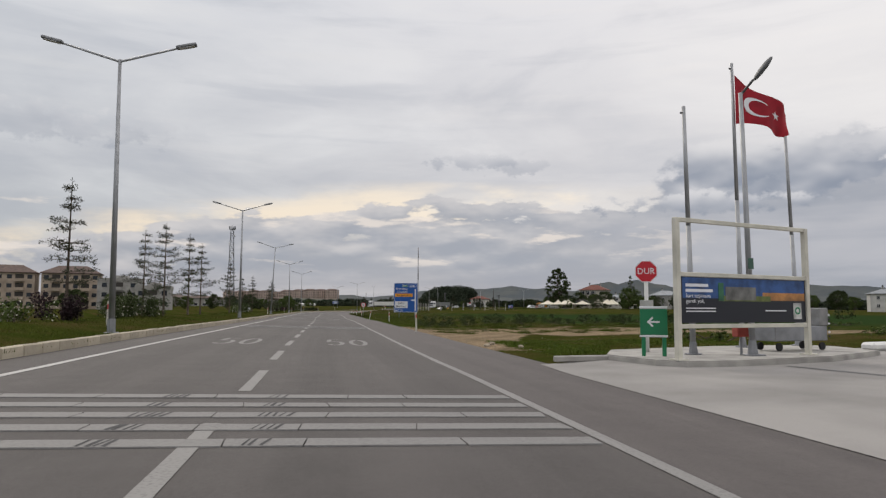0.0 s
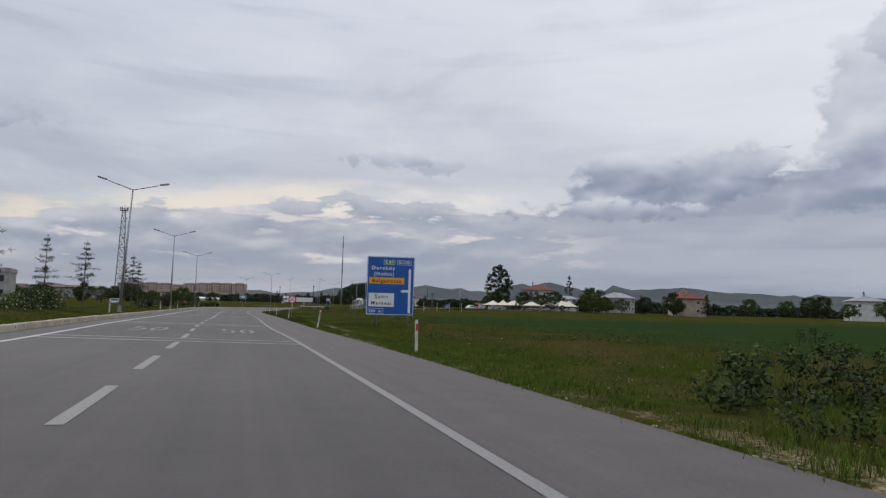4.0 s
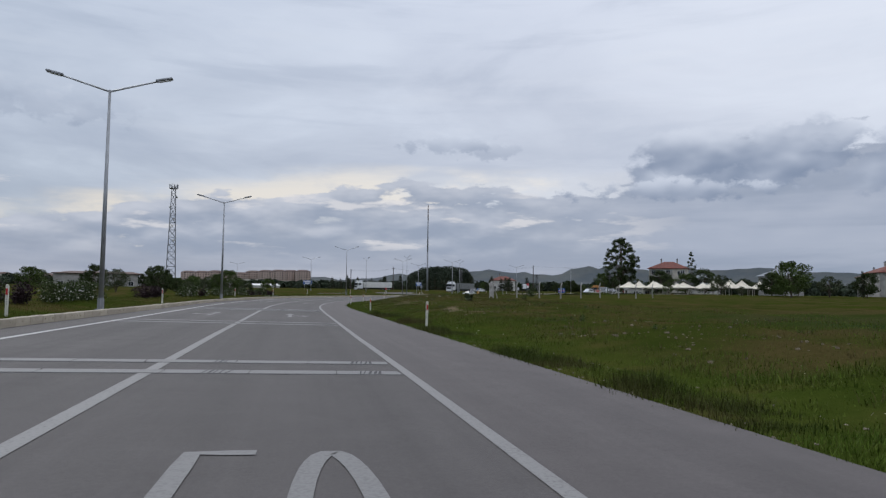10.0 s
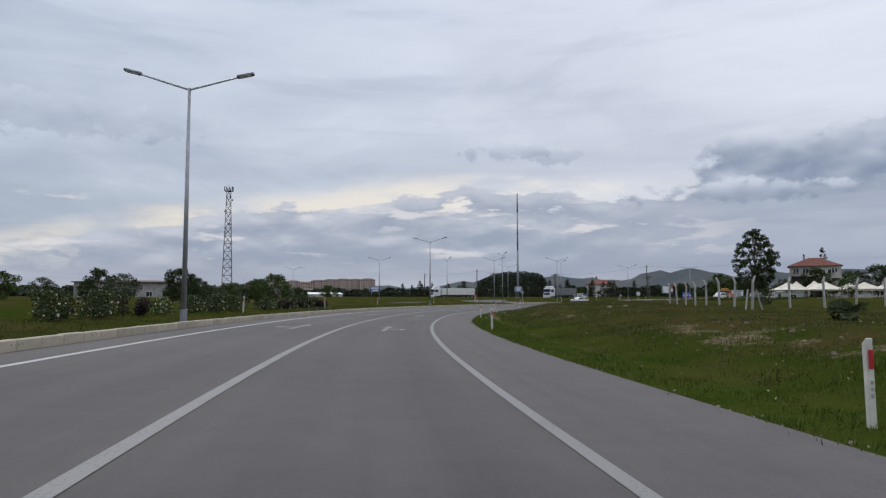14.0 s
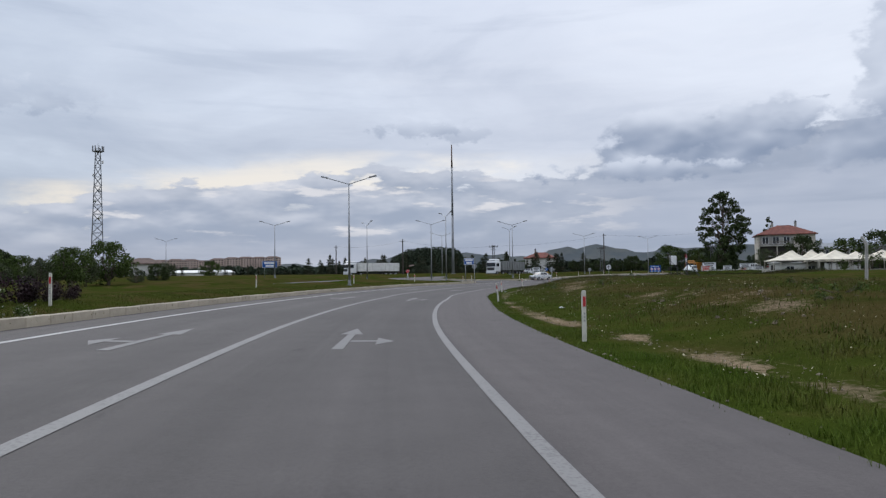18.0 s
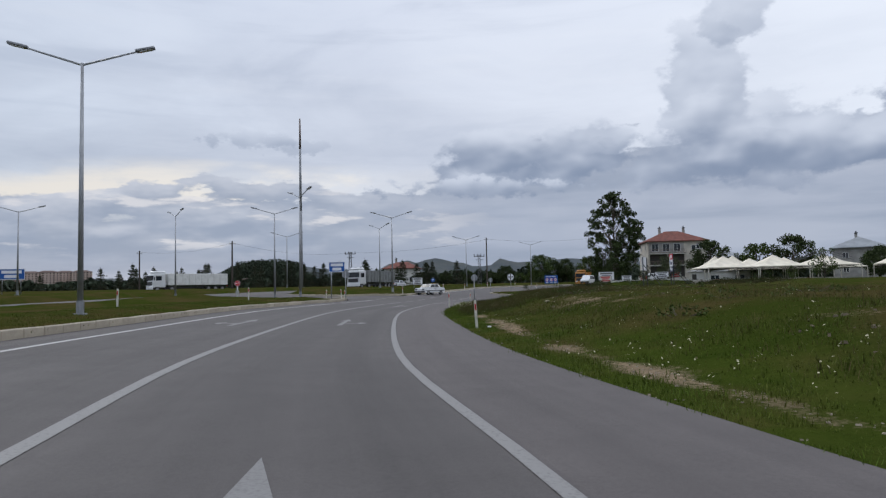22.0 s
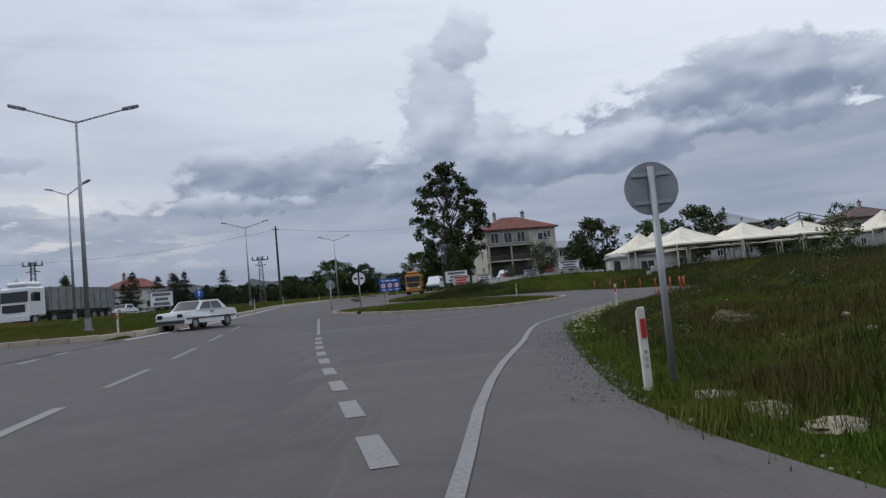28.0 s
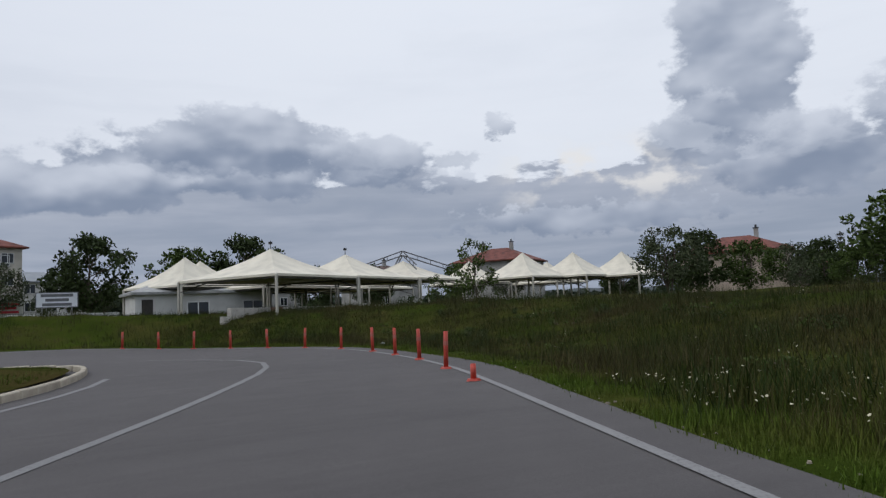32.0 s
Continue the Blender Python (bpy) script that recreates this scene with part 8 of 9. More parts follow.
def lorry(x, y, rz, cab, bed, label, z=None, dump=False, length=13.0):
    root = thing("lorry", at(x, y, z, rz), label, "lorry", "")
    bm = B()
    box(bm, -3.0, -0.75, -1.2, 1.2, 0.75, 3.1, bev=0.14)
    for v in bm.verts:
        if v.co.x < -2.5 and v.co.z > 1.9:
            v.co.x += 0.28 * (v.co.z - 1.9) / 1.2
    c = part("cab", bm, cab, root)
    bm = B()
    box(bm, -2.94, -2.78, -1.05, 1.05, 1.95, 2.75, pose(0, 0, 0, 0, 0, 0), 0.02)
    part("windscreen", bm, GLASS, c)
    for s in (-1, 1):
        bm = B()
        box(bm, -2.45, -1.5, s * 1.2 - 0.02, s * 1.2 + 0.015, 1.95, 2.65, bev=0.01)
        part("side_window", bm, GLASS, c)
        bm = B()
        box(bm, -2.9, -2.72, s * 1.42 - 0.09, s * 1.42 + 0.09, 1.95, 2.55, bev=0.03)
        part("mirror", bm, DARK, c)
        bm = B()
        box(bm, -3.05, -2.96, s * 0.85 - 0.2, s * 0.85 + 0.2, 0.95, 1.15)
        part("headlight", bm, SIGN_WHITE, c)
    bm = B()
    box(bm, -3.04, -2.97, -0.9, 0.9, 1.15, 1.75, bev=0.02)
    part("grille", bm, DARK, c)
    bm = B()
    box(bm, -3.06, -2.9, -1.2, 1.2, 0.45, 0.92, bev=0.05)
    part("front_bumper", bm, cab, c)
    bm = B()
    box(bm, -2.6, -0.6, -0.9, 0.9, 3.1, 3.55, bev=0.2)
    part("wind_deflector", bm, cab, c)
    bm = B()
    box(bm, -2.8, length - 3.4, -0.45, 0.45, 0.6, 0.9)
    part("chassis", bm, DARK, root)
    bm = B()
    top = 3.1
    box(bm, -0.35, length - 3.0, -1.22, 1.22, 1.15, top, bev=0.04)
    b = part("cargo_body", bm, bed, root)
    n = int(length - 3)
    for k in range(n):
        for s in (-1, 1):
            xx = -0.1 + (length - 3.2) * k / max(1, n - 1)
            bm = B()
            box(bm, xx - 0.05, xx + 0.05, s * 1.25 - 0.03, s * 1.25 + 0.03, 1.15, top)
            part("rib", bm, bed, b)
    axles = [-2.2, 0.3] + ([length - 6.6, length - 5.3, length - 4.0] if length > 10 else [length - 4.4])
    for a in axles:
        for s in (-1, 1):
            wheel(root, a, s * 1.02, 0.5, 0.3)
    for s in (-1, 1):
        bm = B()
        box(bm, length - 3.0, length - 2.96, s * 0.9 - 0.2, s * 0.9 + 0.2, 0.85, 1.0)
        part("tail_light", bm, RED, root)
    return root


lorry(49.5, 335.5, 41, CAR_WHITE, mat("grey_tipper_body", (0.20, 0.21, 0.21), 0.6, 0.15, 1.5), "white lorry with a grey ribbed tipper trailer", float(hplane(49.5, 335.5)) + 0.27)
lorry(20.5, 351.0, 20, CAR_WHITE, WHITE, "white lorry with a long white trailer, parked", float(hplane(20.5, 351)) + 0.1, length=13.5)
lorry(107.5, 350.5, -138 + 180, mat("orange_cab", (0.45, 0.2, 0.03), 0.5), mat("orange_tipper", (0.55, 0.22, 0.02), 0.55, 0.15, 2), "orange tipper lorry at the roadside", 1.2, length=8.5)


def van(x, y, rz, paint, label, z):
    root = thing("van", pose(x, y, z, 0, 0, rz), label, "van", "parked vans")
    bm = B()
    side_body(bm, [(-2.1, 0.35), (-2.1, 0.8), (-1.95, 0.98), (-1.3, 1.1), (-0.75, 1.72), (-0.3, 1.85), (2.0, 1.83), (2.1, 1.0), (2.1, 0.35)], 0.86)
    part("body", bm, paint, root)
    for s in (-1, 1):
        for a, b_ in ((-1.05, -0.2), (-0.05, 0.95), (1.05, 1.85)):
            bm = B()
            poly(bm, [(a if a > -1 else a, 1.12), (a + (0.45 if a < -1 else 0.02), 1.62), (b_, 1.62), (b_, 1.12)], s * 0.82, 0.012)
            for v in bm.verts:
                v.co.y = s * (0.86 * (1 - 0.16 * max(0, (v.co.z - 0.85) / 1.0)) + (0.006 if abs(v.co.y) > 0.815 else -0.01))
            part("side_window", bm, GLASS, root)
        for k in (-1.3, 1.35):
            wheel(root, k, s * 0.76, 0.31, 0.18)
    for nm, xx in (("front_bumper", -2.12), ("rear_bumper", 2.1)):
        bm = B()
        box(bm, xx - 0.06, xx + 0.06, -0.84, 0.84, 0.35, 0.6, bev=0.03)
        part(nm, bm, DARK, root)


van(115.5, 338.5, 20, CAR_WHITE, "white van parked below the boards", 1.8)
van(98, 337, 35, CAR_WHITE, "white van parked at the roadside", 1.5)
# ---- island with its kerb ----
def island():
    c = ISLAND.mean(axis=0)
    inner = c + (ISLAND - c) * 0.965
    v = [(c[0], c[1], float(hplane(*c)) + 0.42)]
    rings = (0.25, 0.5, 0.75, 0.93, 1.0)
    n = len(inner) - 1
    for r in rings:
        for q in inner[:-1]:
            p = c + (q - c) * r
            v.append((p[0], p[1], float(hplane(*p)) + 0.12 + 0.3 * (1 - r ** 2) + 0.03 * noise.noise(Vector((p[0], p[1], 0)))))
    f = [(0, 1 + (i + 1) % n, 1 + i)[::-1] for i in range(n)]
    for k in range(len(rings) - 1):
        for i in range(n):
            a, b = 1 + k * n + i, 1 + k * n + (i + 1) % n
            f.append((a, b, b + n, a + n)[::-1])
    ob = raw("traffic_island", v, f, GRASS)
    tagged(ob, "grassy kerbed traffic island in the junction", "traffic island", kind="structure")
    return ob


island()


def kerbs(line, root_name, label, step=1.0, h=0.24, w=0.18, closed=False, limit=300, keep=None):
    """Kerb stones end to end along a line, standing proud of the road."""
    s = np.concatenate([[0], np.cumsum(np.hypot(*np.diff(line, axis=0).T))])
    root = thing(root_name, pose(0, 0, 0), label, "kerb", kind="structure")
    bm = B()
    box(bm, -step / 2 + 0.008, step / 2 - 0.008, -w, 0.0, -0.05, h, bev=0.022)
    me = bpy.data.meshes.new("kerb_stone")
    bm.to_mesh(me)
    bm.free()
    me.materials.append(KERB)
    n = int(s[-1] / step)
    rng = np.random.default_rng(3)
    for i in range(min(n, limit)):
        m = (i + 0.5) * step
        p = [float(np.interp(m, s, line[:, q])) for q in range(2)]
        d = [float(np.interp(m + 0.3, s, line[:, q]) - np.interp(m - 0.3, s, line[:, q])) for q in range(2)]
        o = new("kerb_stone", me)
        o.parent = root
        o.matrix_basis = pose(p[0], p[1], lay(*p) + rng.normal() * 0.006, 0, rng.normal() * 0.5, math.degrees(math.atan2(d[1], d[0])) + 180 + rng.normal() * 0.5)
    return root


kl = LB[(LB[:, 1] > -12) & (LB[:, 1] < 289.6)]
nose1 = curve([tuple(kl[-1]), (31.3, 290.6), (30.8, 291.3), (29.4, 292.4), (25, 296.6), (21, 300.4)], 1.0)
kerbs(kl, "kerb_median", "pale concrete kerb along the grass median", 1.05, limit=300)
kerbs(nose1, "kerb_median_nose", "rounded concrete kerb at the median's end", 0.7)
kl2 = LB[(LB[:, 1] > 302.8) & (LB[:, 1] < 372)]
kerbs(np.vstack([curve([(26.6, 314.8), (31, 310.4), (36, 305.4), (39.2, 302.6), (41.0, 301.7), (42.3, 302.3)], 0.8), kl2]), "kerb_far_median", "pale concrete kerb of the far median", 1.05)
kerbs(ISLAND[::-1] if np.cross(np.append(ISLAND[1] - ISLAND[0], 0), np.append(ISLAND.mean(axis=0) - ISLAND[0], 0))[2] > 0 else ISLAND, "kerb_island", "weathered concrete kerb round the traffic island", 0.62, 0.14, 0.13)


# ---- grass, flowers and stones: too many to count ----
def bare(p):
    """Points on the bare earth of the yard's edge."""
    return earth_zone(p[:, 0], p[:, 1]) > 0.25


def trodden(p, rng):
    """Points on the worn gravel line, where little grows."""
    dr = signed(p, RB[::2])
    d, k = worn_line(p[:, 1])
    return (np.abs(dr - d) < 0.42 * k) & (rng.random(len(p)) < 0.85)


def in_road(p):
    return (signed(p, RB[::2]) < 0.1) & (signed(p, LB[::2]) > -0.25)


def tufts(name, p, hmin, hmax, blades, material, label, seed, spread=0.09, width=0.012, simple=False):
    """Grass tufts at the points p: bent blades of two faces each, or of one where far off."""
    rng = np.random.default_rng(seed)
    z = heights(p)[0]
    n = len(p) * blades
    b = np.repeat(np.column_stack([p, z - 0.02]), blades, axis=0)
    b[:, :2] += rng.normal(size=(n, 2)) * spread
    clump = np.sin(b[:, 0] * 1.9 + 2 * np.sin(b[:, 1] * 1.3)) * np.sin(b[:, 1] * 2.1 + 2 * np.sin(b[:, 0] * 1.7))
    patch = np.sin(b[:, 0] * 0.61 + 1.5 * np.sin(b[:, 1] * 0.43)) * np.sin(b[:, 1] * 0.57 + 1.7 * np.sin(b[:, 0] * 0.39))
    h = (hmin + (hmax - hmin) * rng.random(n) ** 1.5) * (0.85 + 0.6 * clump) * (1 + 0.4 * patch)
    a = rng.random(n) * 6.283
    side = np.column_stack([np.cos(a), np.sin(a), np.zeros(n)]) * (width * (0.7 + 0.6 * rng.random(n)))[:, None]
    lean = np.column_stack([-np.sin(a), np.cos(a), np.zeros(n)]) * (h * (0.15 + 0.5 * rng.random(n)))[:, None]
    up = np.column_stack([np.zeros(n), np.zeros(n), h])
    v = np.stack([b - side, b + side, b + lean * 0.35 + up * 0.6 + side * 0.7, b + lean * 0.35 + up * 0.6 - side * 0.7, b + lean + up], 1).reshape(-1, 3)
    k = np.arange(n) * 5
    faces = np.stack([k, k + 1, k + 2, k + 3], 1).tolist() + np.stack([k + 3, k + 2, k + 4], 1).tolist()
    if simple:
        v = v.reshape(-1, 5, 3)[:, (0, 1, 4)].reshape(-1, 3)
        faces = np.arange(3 * n).reshape(-1, 3).tolist()
    me = bpy.data.meshes.new(name)
    me.from_pydata(v.tolist(), [], faces)
    me.materials.append(material)
    tagged(new(name, me), label, "grass", kind="stuff")


BLADE = leaf_mat("grass_blades", (0.058, 0.088, 0.011), (0.086, 0.088, 0.020), 0.24)
BLADE_RANK = mat("rank_grass_blades", (0.034, 0.052, 0.007), 0.7, 0.12, 0.3, 0, 0, (0.076, 0.058, 0.024), 9.0, 0.24, 0.08)
BLADE_SCRUB = mat("scrub_blades", (0.022, 0.036, 0.007), 0.7, 0.15, 0.25, 0, 0, (0.056, 0.046, 0.020), 9.0, 0.24, 0.08)
BLADE_FRESH = leaf_mat("fresh_grass_blades", (0.066, 0.106, 0.012), (0.088, 0.104, 0.018), 0.24)
BLADE_FIELD = mat("rough_field_blades", (0.056, 0.074, 0.013), 0.7, 0.12, 0.16, 0, 0, (0.104, 0.080, 0.034), 9.0, 0.25, 0.08)
BLADE_DRY = leaf_mat("dry_grass_blades", (0.105, 0.078, 0.036), (0.066, 0.058, 0.022), 0.3)


def strip_points(rng, line, n, d0, d1, power=1.0, side=1):
    s = np.concatenate([[0], np.cumsum(np.hypot(*np.diff(line, axis=0).T))])
    m = rng.random(n) * s[-1]
    c = np.stack([np.interp(m, s, line[:, q]) for q in range(2)], 1)
    e = np.stack([np.interp(m + 0.5, s, line[:, q]) - np.interp(m - 0.5, s, line[:, q]) for q in range(2)], 1)
    e /= np.hypot(e[:, 0], e[:, 1])[:, None]
    d = d0 + (d1 - d0) * rng.random(n) ** power
    return c + np.stack([e[:, 1], -e[:, 0]], 1) * (side * d)[:, None]


rng1 = np.random.default_rng(77)
vr = RB[(RB[:, 1] > 16) & (RB[:, 1] < 306)]
vr_n = vr[vr[:, 1] > 44]
p = strip_points(rng1, vr_n, 17000, 0.02, 1.6, 1.3)
p = p[~trodden(p, rng1)]
tufts("edge_grass", p[~in_road(p) & ~bare(p)], 0.04, 0.13, 16, BLADE_FRESH, "fresh bright green grass along the asphalt", 21, 0.12, 0.0075, True)
fr = vr_n[(vr_n[:, 1] > 98) & (vr_n[:, 1] < 150)]
p = strip_points(rng1, fr, 3600, 0.06, 1.1, 1.3)
p = p[np.sin(0.83 * p[:, 1] + 1.3 * np.sin(0.37 * p[:, 1])) + 0.5 * np.sin(2.1 * p[:, 1]) > 0.05]
tufts("fringe_grass", p[~in_road(p)], 0.1, 0.3, 14, BLADE_RANK, "tall dark green grass in clumps beside the asphalt", 26, 0.13, 0.007, True)
p = strip_points(rng1, vr_n, 26000, 0.6, 4.8, 1.1)
p = p[~trodden(p, rng1)]
tufts("verge_grass", p[~in_road(p) & ~bare(p)], 0.03, 0.13, 6, BLADE, "long uneven green grass on the road verge", 1, 0.14, 0.009)
p = strip_points(rng1, vr_n, 50000, 2.5, 22.0, 1.3)
q = p[~in_road(p) & ~bare(p)]
tufts("field_grass", q[q[:, 1] > 150], 0.03, 0.10, 8, BLADE_FIELD, "rough green and brown grass of the roadside field", 2, 0.4, 0.011, True)
thin = np.sin(0.42 * q[:, 1] + 1.8 * np.sin(0.5 * q[:, 0])) * np.sin(0.9 * q[:, 0] + 1.2 * np.sin(0.33 * q[:, 1])) > 0.12
q = q[(q[:, 1] > 150) | (q[:, 1] < 104) | ~thin | (rng1.random(len(q)) < 0.25)]
tufts("green_field_grass", q[q[:, 1] <= 150], 0.03, 0.12, 8, BLADE_FRESH, "lush green grass beside the crop field", 22, 0.4, 0.011, True)
p = strip_points(rng1, vr_n, 12000, 2.2, 18.0, 1.1)
tufts("dry_grass", p[~in_road(p)], 0.08, 0.26, 5, BLADE_DRY, "thin dry brown grass among the green", 3, 0.2, 0.005)
late = vr[(vr[:, 1] > 255)]
p = strip_points(rng1, late, 9000, 0.2, 2.2, 1.2)
tufts("bank_edge_grass", p[~in_road(p)], 0.04, 0.15, 18, BLADE, "fresh green grass at the foot of the bank", 24, 0.15, 0.004, True)
p = strip_points(rng1, late, 24000, 0.9, 9.0, 1.2)
tufts("bank_grass", p[~in_road(p)], 0.06, 0.24, 16, BLADE_RANK, "tall thick grass on the bank by the bend", 4, 0.15, 0.006, True)
p = strip_points(rng1, late, 6000, 0.9, 10.0, 1.0)
tufts("bank_dry_grass", p[~in_road(p)], 0.12, 0.36, 4, BLADE_DRY, "thin brown seed stalks above the bank grass", 14, 0.16, 0.0035)
far = RB[(RB[:, 0] > 60) & (RB[:, 1] > 286) & (RB[:, 1] < 322)]
p = strip_points(rng1, far, 9000, 0.6, 13.0, 1.0)
tufts("bend_scrub", p[~in_road(p)], 0.12, 0.5, 12, BLADE_SCRUB, "tall dark scrubby grass beyond the bend", 25, 0.25, 0.009, True)
ml = LB[(LB[:, 1] > 5) & (LB[:, 1] < 288)]
p = strip_points(rng1, ml, 30000, 0.28, 6.5, 1.3, -1)
p = p[np.abs(signed(p, OPP)) > 4.6]
tufts("median_grass", p, 0.03, 0.1, 8, BLADE, "green grass on the median", 5, 0.2, 0.010, True)
m2 = LB[(LB[:, 1] > 303.5) & (LB[:, 1] < 350)]
p = strip_points(rng1, m2, 9000, 0.3, 9.0, 1.0, -1)
p = p[(p[:, 0] - 36 + p[:, 1] - 296) > 11.3]
tufts("far_median_grass", p[np.abs(signed(p, OPP)) > 4.6], 0.05, 0.18, 5, BLADE, "green grass on the far median", 6, 0.25, 0.012, True)
c = ISLAND.mean(axis=0)
p = c + (ISLAND[rng1.integers(0, len(ISLAND) - 1, 3500)] - c) * (rng1.random((3500, 1)) ** 0.6 * 0.94)
keep_heights = heights


def heights_island(q):
    r = np.array([min(1.0, float(np.hypot(*(w - c)) / 6.5)) for w in q])
    return (np.array([float(hplane(a, b)) for a, b in q]) + 0.13 + 0.24 * (1 - r ** 2), None, None)


heights = heights_island
tufts("island_grass", p, 0.05, 0.15, 6, BLADE, "short grass on the traffic island", 7, 0.1, 0.007)
heights = keep_heights
yl = RB[(RB[:, 1] > 18) & (RB[:, 1] < 64)]
p = strip_points(rng1, yl, 2600, 0.3, 26.0, 1.0)
cl = np.column_stack([5 + 21 * rng1.random(150), 49 - 16 * rng1.random(150) ** 1.6])
cl = cl[(signed(cl, RB[::2]) > 0.4) & (earth_zone(cl[:, 0], cl[:, 1]) > 0.05)]
q = np.repeat(cl, 34, axis=0)
sz = np.repeat(0.12 + 0.42 * rng1.random(len(cl)) ** 2 * sstep(cl[:, 1], 32, 44), 34)
q = q + rng1.normal(size=q.shape) * sz[:, None] * np.array((1.5, 0.8))
tufts("earth_weeds", q[signed(q, RB[::2]) > 0.1], 0.04, 0.2, 14, BLADE, "low clumps of weeds on the trodden earth", 18, 0.09, 0.008, True)
tufts("yard_weeds", p[~bare(p)], 0.03, 0.09, 12, BLADE_FRESH, "scattered weeds round the bare earth", 8, 0.22, 0.007)
p = np.column_stack([6 + 9 * rng1.random(2600), 18.2 + 8.5 * rng1.random(2600)])
tufts("corner_grass", p[signed(p, RB[::2]) > 0.6], 0.05, 0.12, 12, BLADE_FRESH, "short green grass behind the plinth", 9, 0.15, 0.009)


def daisies(p, seed):
    """White daisies on short stems."""
    rng = np.random.default_rng(seed)
    z = heights(p)[0] + 0.08 + 0.15 * rng.random(len(p))
    v, f = [], []
    for (x, y), h in zip(p, z):
        r, k = 0.009 + 0.008 * rng.random(), len(v)
        t = rng.normal(size=2) * 0.5
        for i in range(6):
            a = 1.047 * i
            v.append((x + r * math.cos(a), y + r * math.sin(a), h + r * (t[0] * math.cos(a) + t[1] * math.sin(a))))
        f.append(tuple(range(k, k + 6)))
    return v, f


pts = []
for x, y, r, n in ((61, 286.6, 0.9, 30), (63, 287.2, 0.7, 20), (59.5, 285.6, 1.0, 20), (60, 282, 2.5, 12), (66, 285, 3, 12), (36, 270.5, 1.4, 12), (42, 276, 2, 10), (46, 278, 2, 8), (18, 236, 1.5, 20), (17, 232, 1.5, 20), (14, 222, 2, 15),
                   (10, 196, 2.5, 15), (9, 116, 3, 6), (14, 118, 3, 14), (20, 122, 4, 16), (9, 78, 2, 4), (12, 82, 3, 6), (30, 250, 6, 15), (40, 262, 6, 22), (9, 160, 3, 8)):
    pts.append(np.array((x, y)) + rng1.normal(size=(n, 2)) * r * 0.6)
pts.append(strip_points(rng1, vr_n, 260, 0.6, 12, 1.0))
pts.append(strip_points(rng1, vr_n[(vr_n[:, 1] > 190) & (vr_n[:, 1] < 262)], 200, 0.8, 7, 1.2))
fl = vr[(vr[:, 1] > 263.5) & (vr[:, 1] < 273.5) & (vr[:, 0] < 37)]
pts.append(strip_points(rng1, fl, 130, 0.3, 1.4, 1.3))
fl = curve([(45.6, 282.85), (47.5, 283.95), (49.2, 284.75), (53, 286.2), (55.5, 287.1)], 0.5)
pts.append(strip_points(rng1, fl, 240, 0.1, 0.8, 1.2))
for x, y, r, n in ((45.2, 282.35, 0.5, 16), (44.2, 281.75, 0.35, 9), (43.2, 281.1, 0.35, 12), (42.5, 280.55, 0.28, 8)):
    pts.append(np.array((x, y)) + rng1.normal(size=(n, 2)) * r * 0.5)
p = np.vstack(pts)
p = np.repeat(p, 3, axis=0) + rng1.normal(size=(3 * len(p), 2)) * 0.09
v, f = daisies(p[~in_road(p)], 4)
tagged(raw("daisies", v, f, mat("daisy_white", (0.52, 0.48, 0.32), 0.8, 0.06, 3)), "small white daisies in the long grass", "flowers", kind="stuff")


def stones(name, p, smin, smax, material, label, seed, kind="stuff"):
    rng = np.random.default_rng(seed)
    z = heights(p)[0]
    v, f = [], []
    base = [(-1, -1, -1), (1, -1, -1), (1, 1, -1), (-1, 1, -1), (-0.7, -0.7, 0.7), (0.7, -0.7, 0.8), (0.7, 0.7, 0.6), (-0.7, 0.7, 0.75)]
    for (x, y), h in zip(p, z):
        s, k, a = smin + (smax - smin) * rng.random() ** 3, len(v), rng.random() * 6.28
        for b in base:
            q = np.array(b) * s * (0.75 + 0.5 * rng.random(3)) * np.array((1.2, 0.9, 0.6))
            v.append((x + q[0] * math.cos(a) - q[1] * math.sin(a), y + q[0] * math.sin(a) + q[1] * math.cos(a), h + q[2] + s * 0.2))
        for t in ((3, 2, 1, 0), (4, 5, 6, 7), (0, 1, 5, 4), (1, 2, 6, 5), (2, 3, 7, 6), (3, 0, 4, 7)):
            f.append(tuple(k + i for i in t))
    tagged(raw(name, v, f, material), label, "stones", kind=kind)


STONE = mat("pale_limestone", (0.29, 0.245, 0.185), 0.95, 0.2, 4, 0.3, island=0.25)
g = strip_points(rng1, vr_n, 26000, 0.05, 2.8, 1.0)
wd, wk = worn_line(g[:, 1])
g = g[np.abs(signed(g, RB[::2]) - wd) < 0.5 * wk * rng1.random(len(g)) ** 0.5]
p = np.vstack([strip_points(rng1, vr_n, 900, 0.03, 0.4, 1.6), g[:4200], strip_points(rng1, yl, 700, 0.0, 3.5, 1.3), strip_points(rng1, yl, 1500, 0.0, 14, 1.3)])
stones("gravel", p, 0.006, 0.026, STONE, "pale gravel and small stones along the verge", 11)
p = strip_points(rng1, curve([(36.6, 276.3), (40.2, 279.15), (41.0, 279.75), (42.4, 280.75), (44.5, 282.15)], 0.5), 2600, -0.75, 0.12, 0.6)
stones("crumbled_edge", p, 0.004, 0.016, mat("grey_chippings", (0.17, 0.165, 0.16), 0.95, 0.25, 4, 0.3, island=0.3), "grey chippings and crumbled asphalt at the road's edge", 13)
p = strip_points(rng1, vr_n[(vr_n[:, 1] > 108) & (vr_n[:, 1] < 262)], 1900, 3.4, 8.0, 1.0)
p = p[np.sin(0.31 * p[:, 1]) > -0.3]
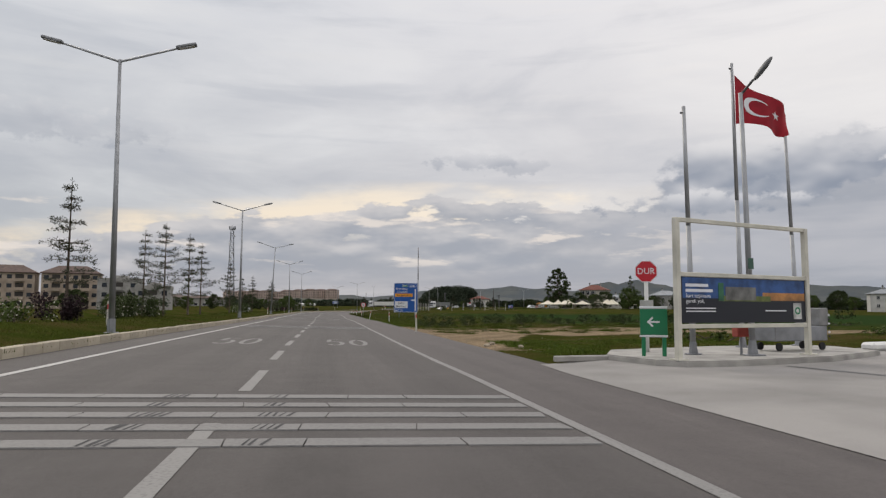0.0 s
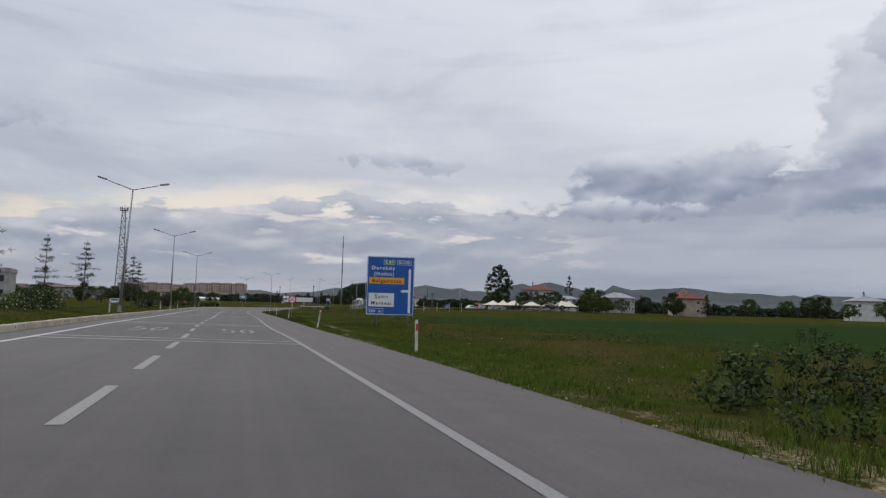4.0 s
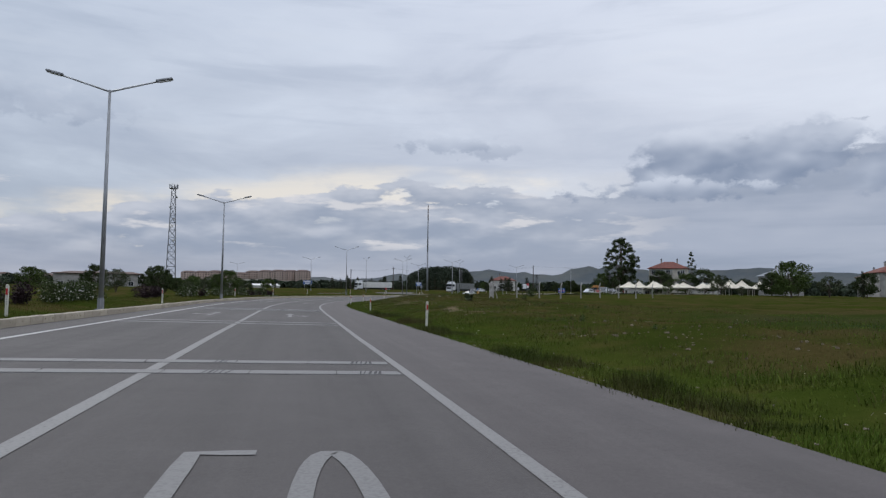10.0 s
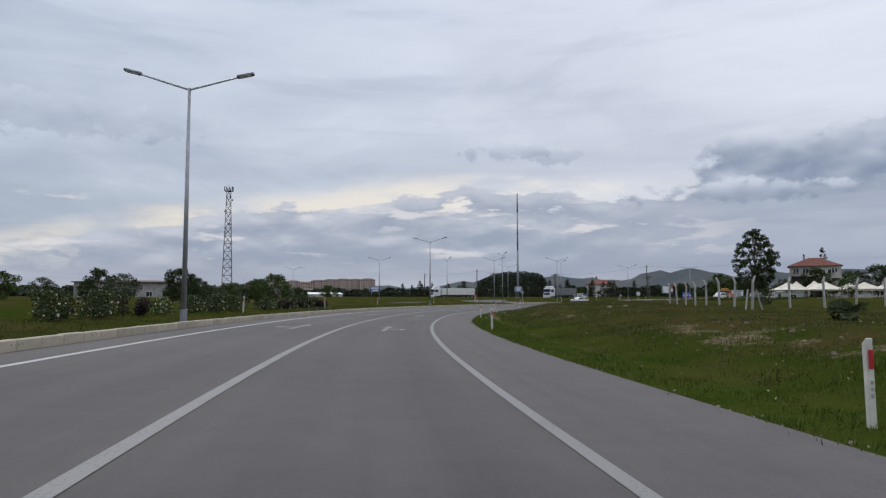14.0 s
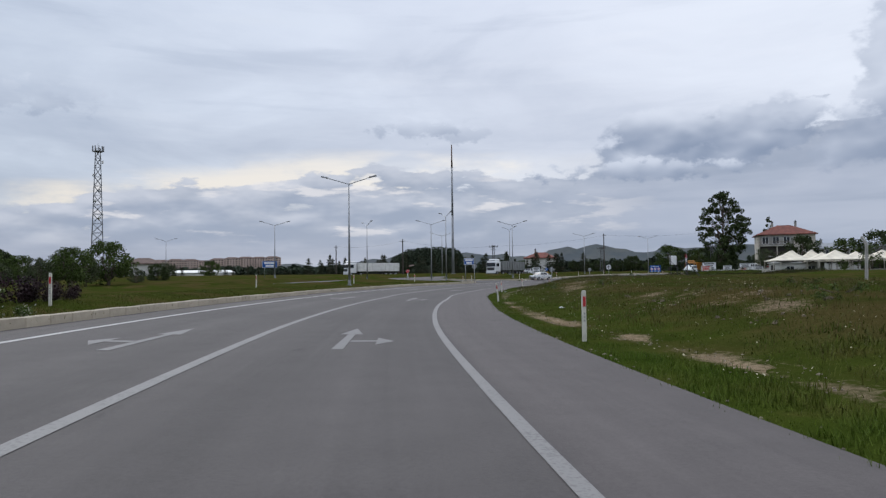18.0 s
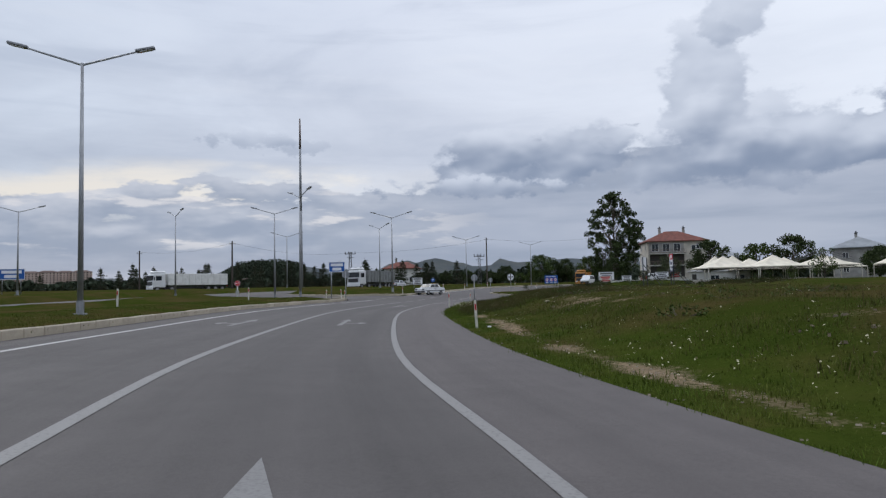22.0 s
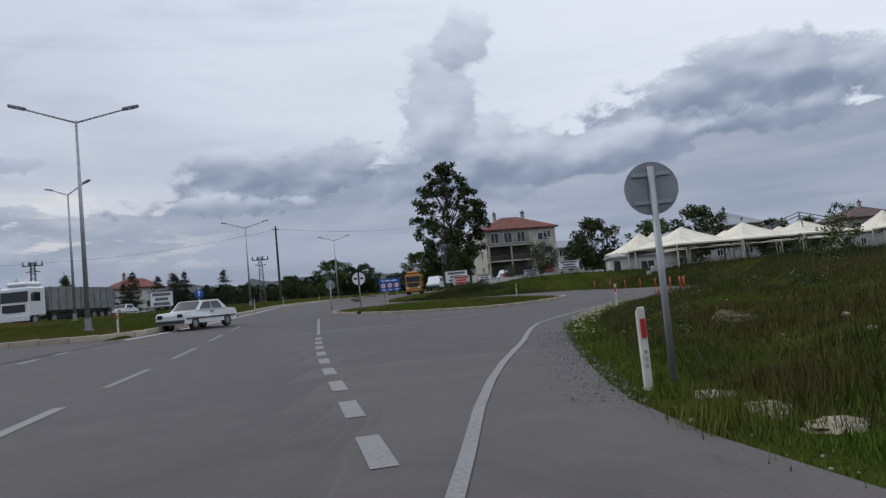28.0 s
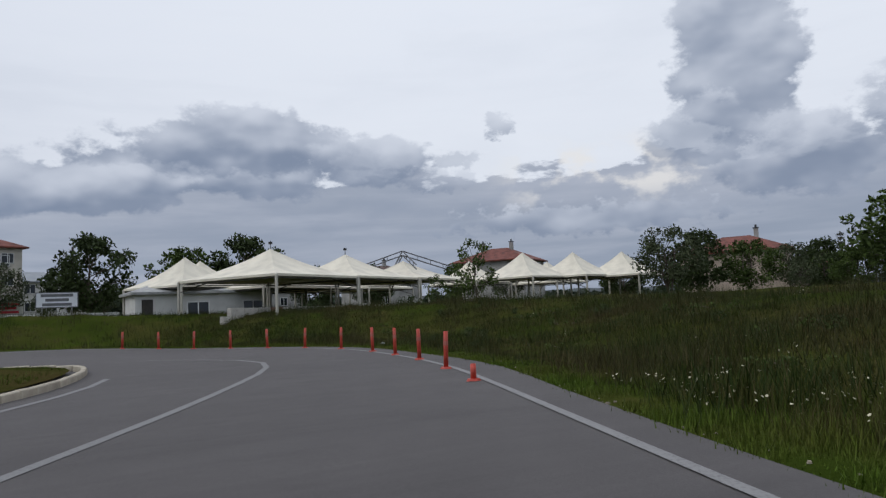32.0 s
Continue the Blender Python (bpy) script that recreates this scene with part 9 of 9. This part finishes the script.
stones("rubble", p, 0.012, 0.055, mat("earthy_rubble", (0.20, 0.16, 0.11), 0.95, 0.25, 4, 0.3, island=0.3), "broken stone and rubble scattered on the slope", 12)
for x, y, s in ((5.6, 24.2, 0.12), (5.2, 23.2, 0.1), (6.2, 22.5, 0.09), (15.5, 196, 0.16), (17.6, 198.5, 0.14), (22, 231, 0.1), (27.5, 252, 0.12), (38.8, 274.6, 0.06), (39.9, 275.0, 0.05), (41.0, 275.5, 0.06), (20.5, 17.5, 0.8), (22.2, 18.6, 0.6), (24, 20, 0.7), (26, 21, 0.6)):
    rng = np.random.default_rng(int(x * 100))
    bm = B()
    bmesh.ops.create_icosphere(bm, subdivisions=2, radius=s)
    for w in bm.verts:
        w.co = Vector((w.co.x * 1.25, w.co.y, w.co.z * 0.7)) * (1 + 0.35 * noise.noise(w.co * (1.6 / s) + Vector((x, y, 0))))
    o = part("boulder", bm, STONE)
    o.matrix_basis = at(x, y, HT(x, y) + s * 0.25, 40 * x % 360)
    tagged(o, "pale rough boulder half sunk in the grass", "boulder", "boulders")
EARTH = mat("dry_clod", (0.085, 0.062, 0.038), 0.98, 0.25, 5, 0.6, 0, (0.075, 0.07, 0.03), 30)
for x, y, s, fl, m, lb in ((43.4, 278.0, 0.22, 0.75, EARTH, "brown clod of earth and stone on the bank"), (42.8, 277.5, 0.18, 0.75, EARTH, "brown clod of earth and stone on the bank"), (36.0, 274.5, 0.2, 0.22, STONE, "flat pale broken slab at the road's edge"), (36.45, 275.05, 0.22, 0.2, STONE, "flat pale broken slab at the road's edge"), (37.0, 275.75, 0.18, 0.22, STONE, "flat pale broken slab at the road's edge")):
    bm = B()
    bmesh.ops.create_icosphere(bm, subdivisions=3, radius=s)
    for w in bm.verts:
        w.co = Vector((w.co.x * 1.3, w.co.y, w.co.z * fl)) * (1 + 0.45 * noise.fractal(w.co * (1.5 / s) + Vector((x, y, 0)), 0.8, 2.1, 4))
    o = part("boulder", bm, m)
    o.matrix_basis = at(x, y, HT(x, y) + s * fl * 0.2, 70 * x % 360)
    tagged(o, lb, "boulder", "boulders")
# white litter
for i, (x, y) in enumerate(((20.6, 245.6), (58, 279.5), (79.6, 293.0), (12, 214))):
    bm = B()
    bmesh.ops.create_icosphere(bm, subdivisions=2, radius=0.06)
    for w in bm.verts:
        w.co = Vector((w.co.x * 1.4, w.co.y, w.co.z * 0.5)) * (1 + 0.7 * noise.noise(w.co * 9 + Vector((i, 0, 0))))
    o = part("plastic_bag", bm, WHITE)
    o.matrix_basis = at(x, y, HT(x, y) + 0.07, 60 * i)
    tagged(o, "crumpled white plastic bag in the grass", "litter", "litter")
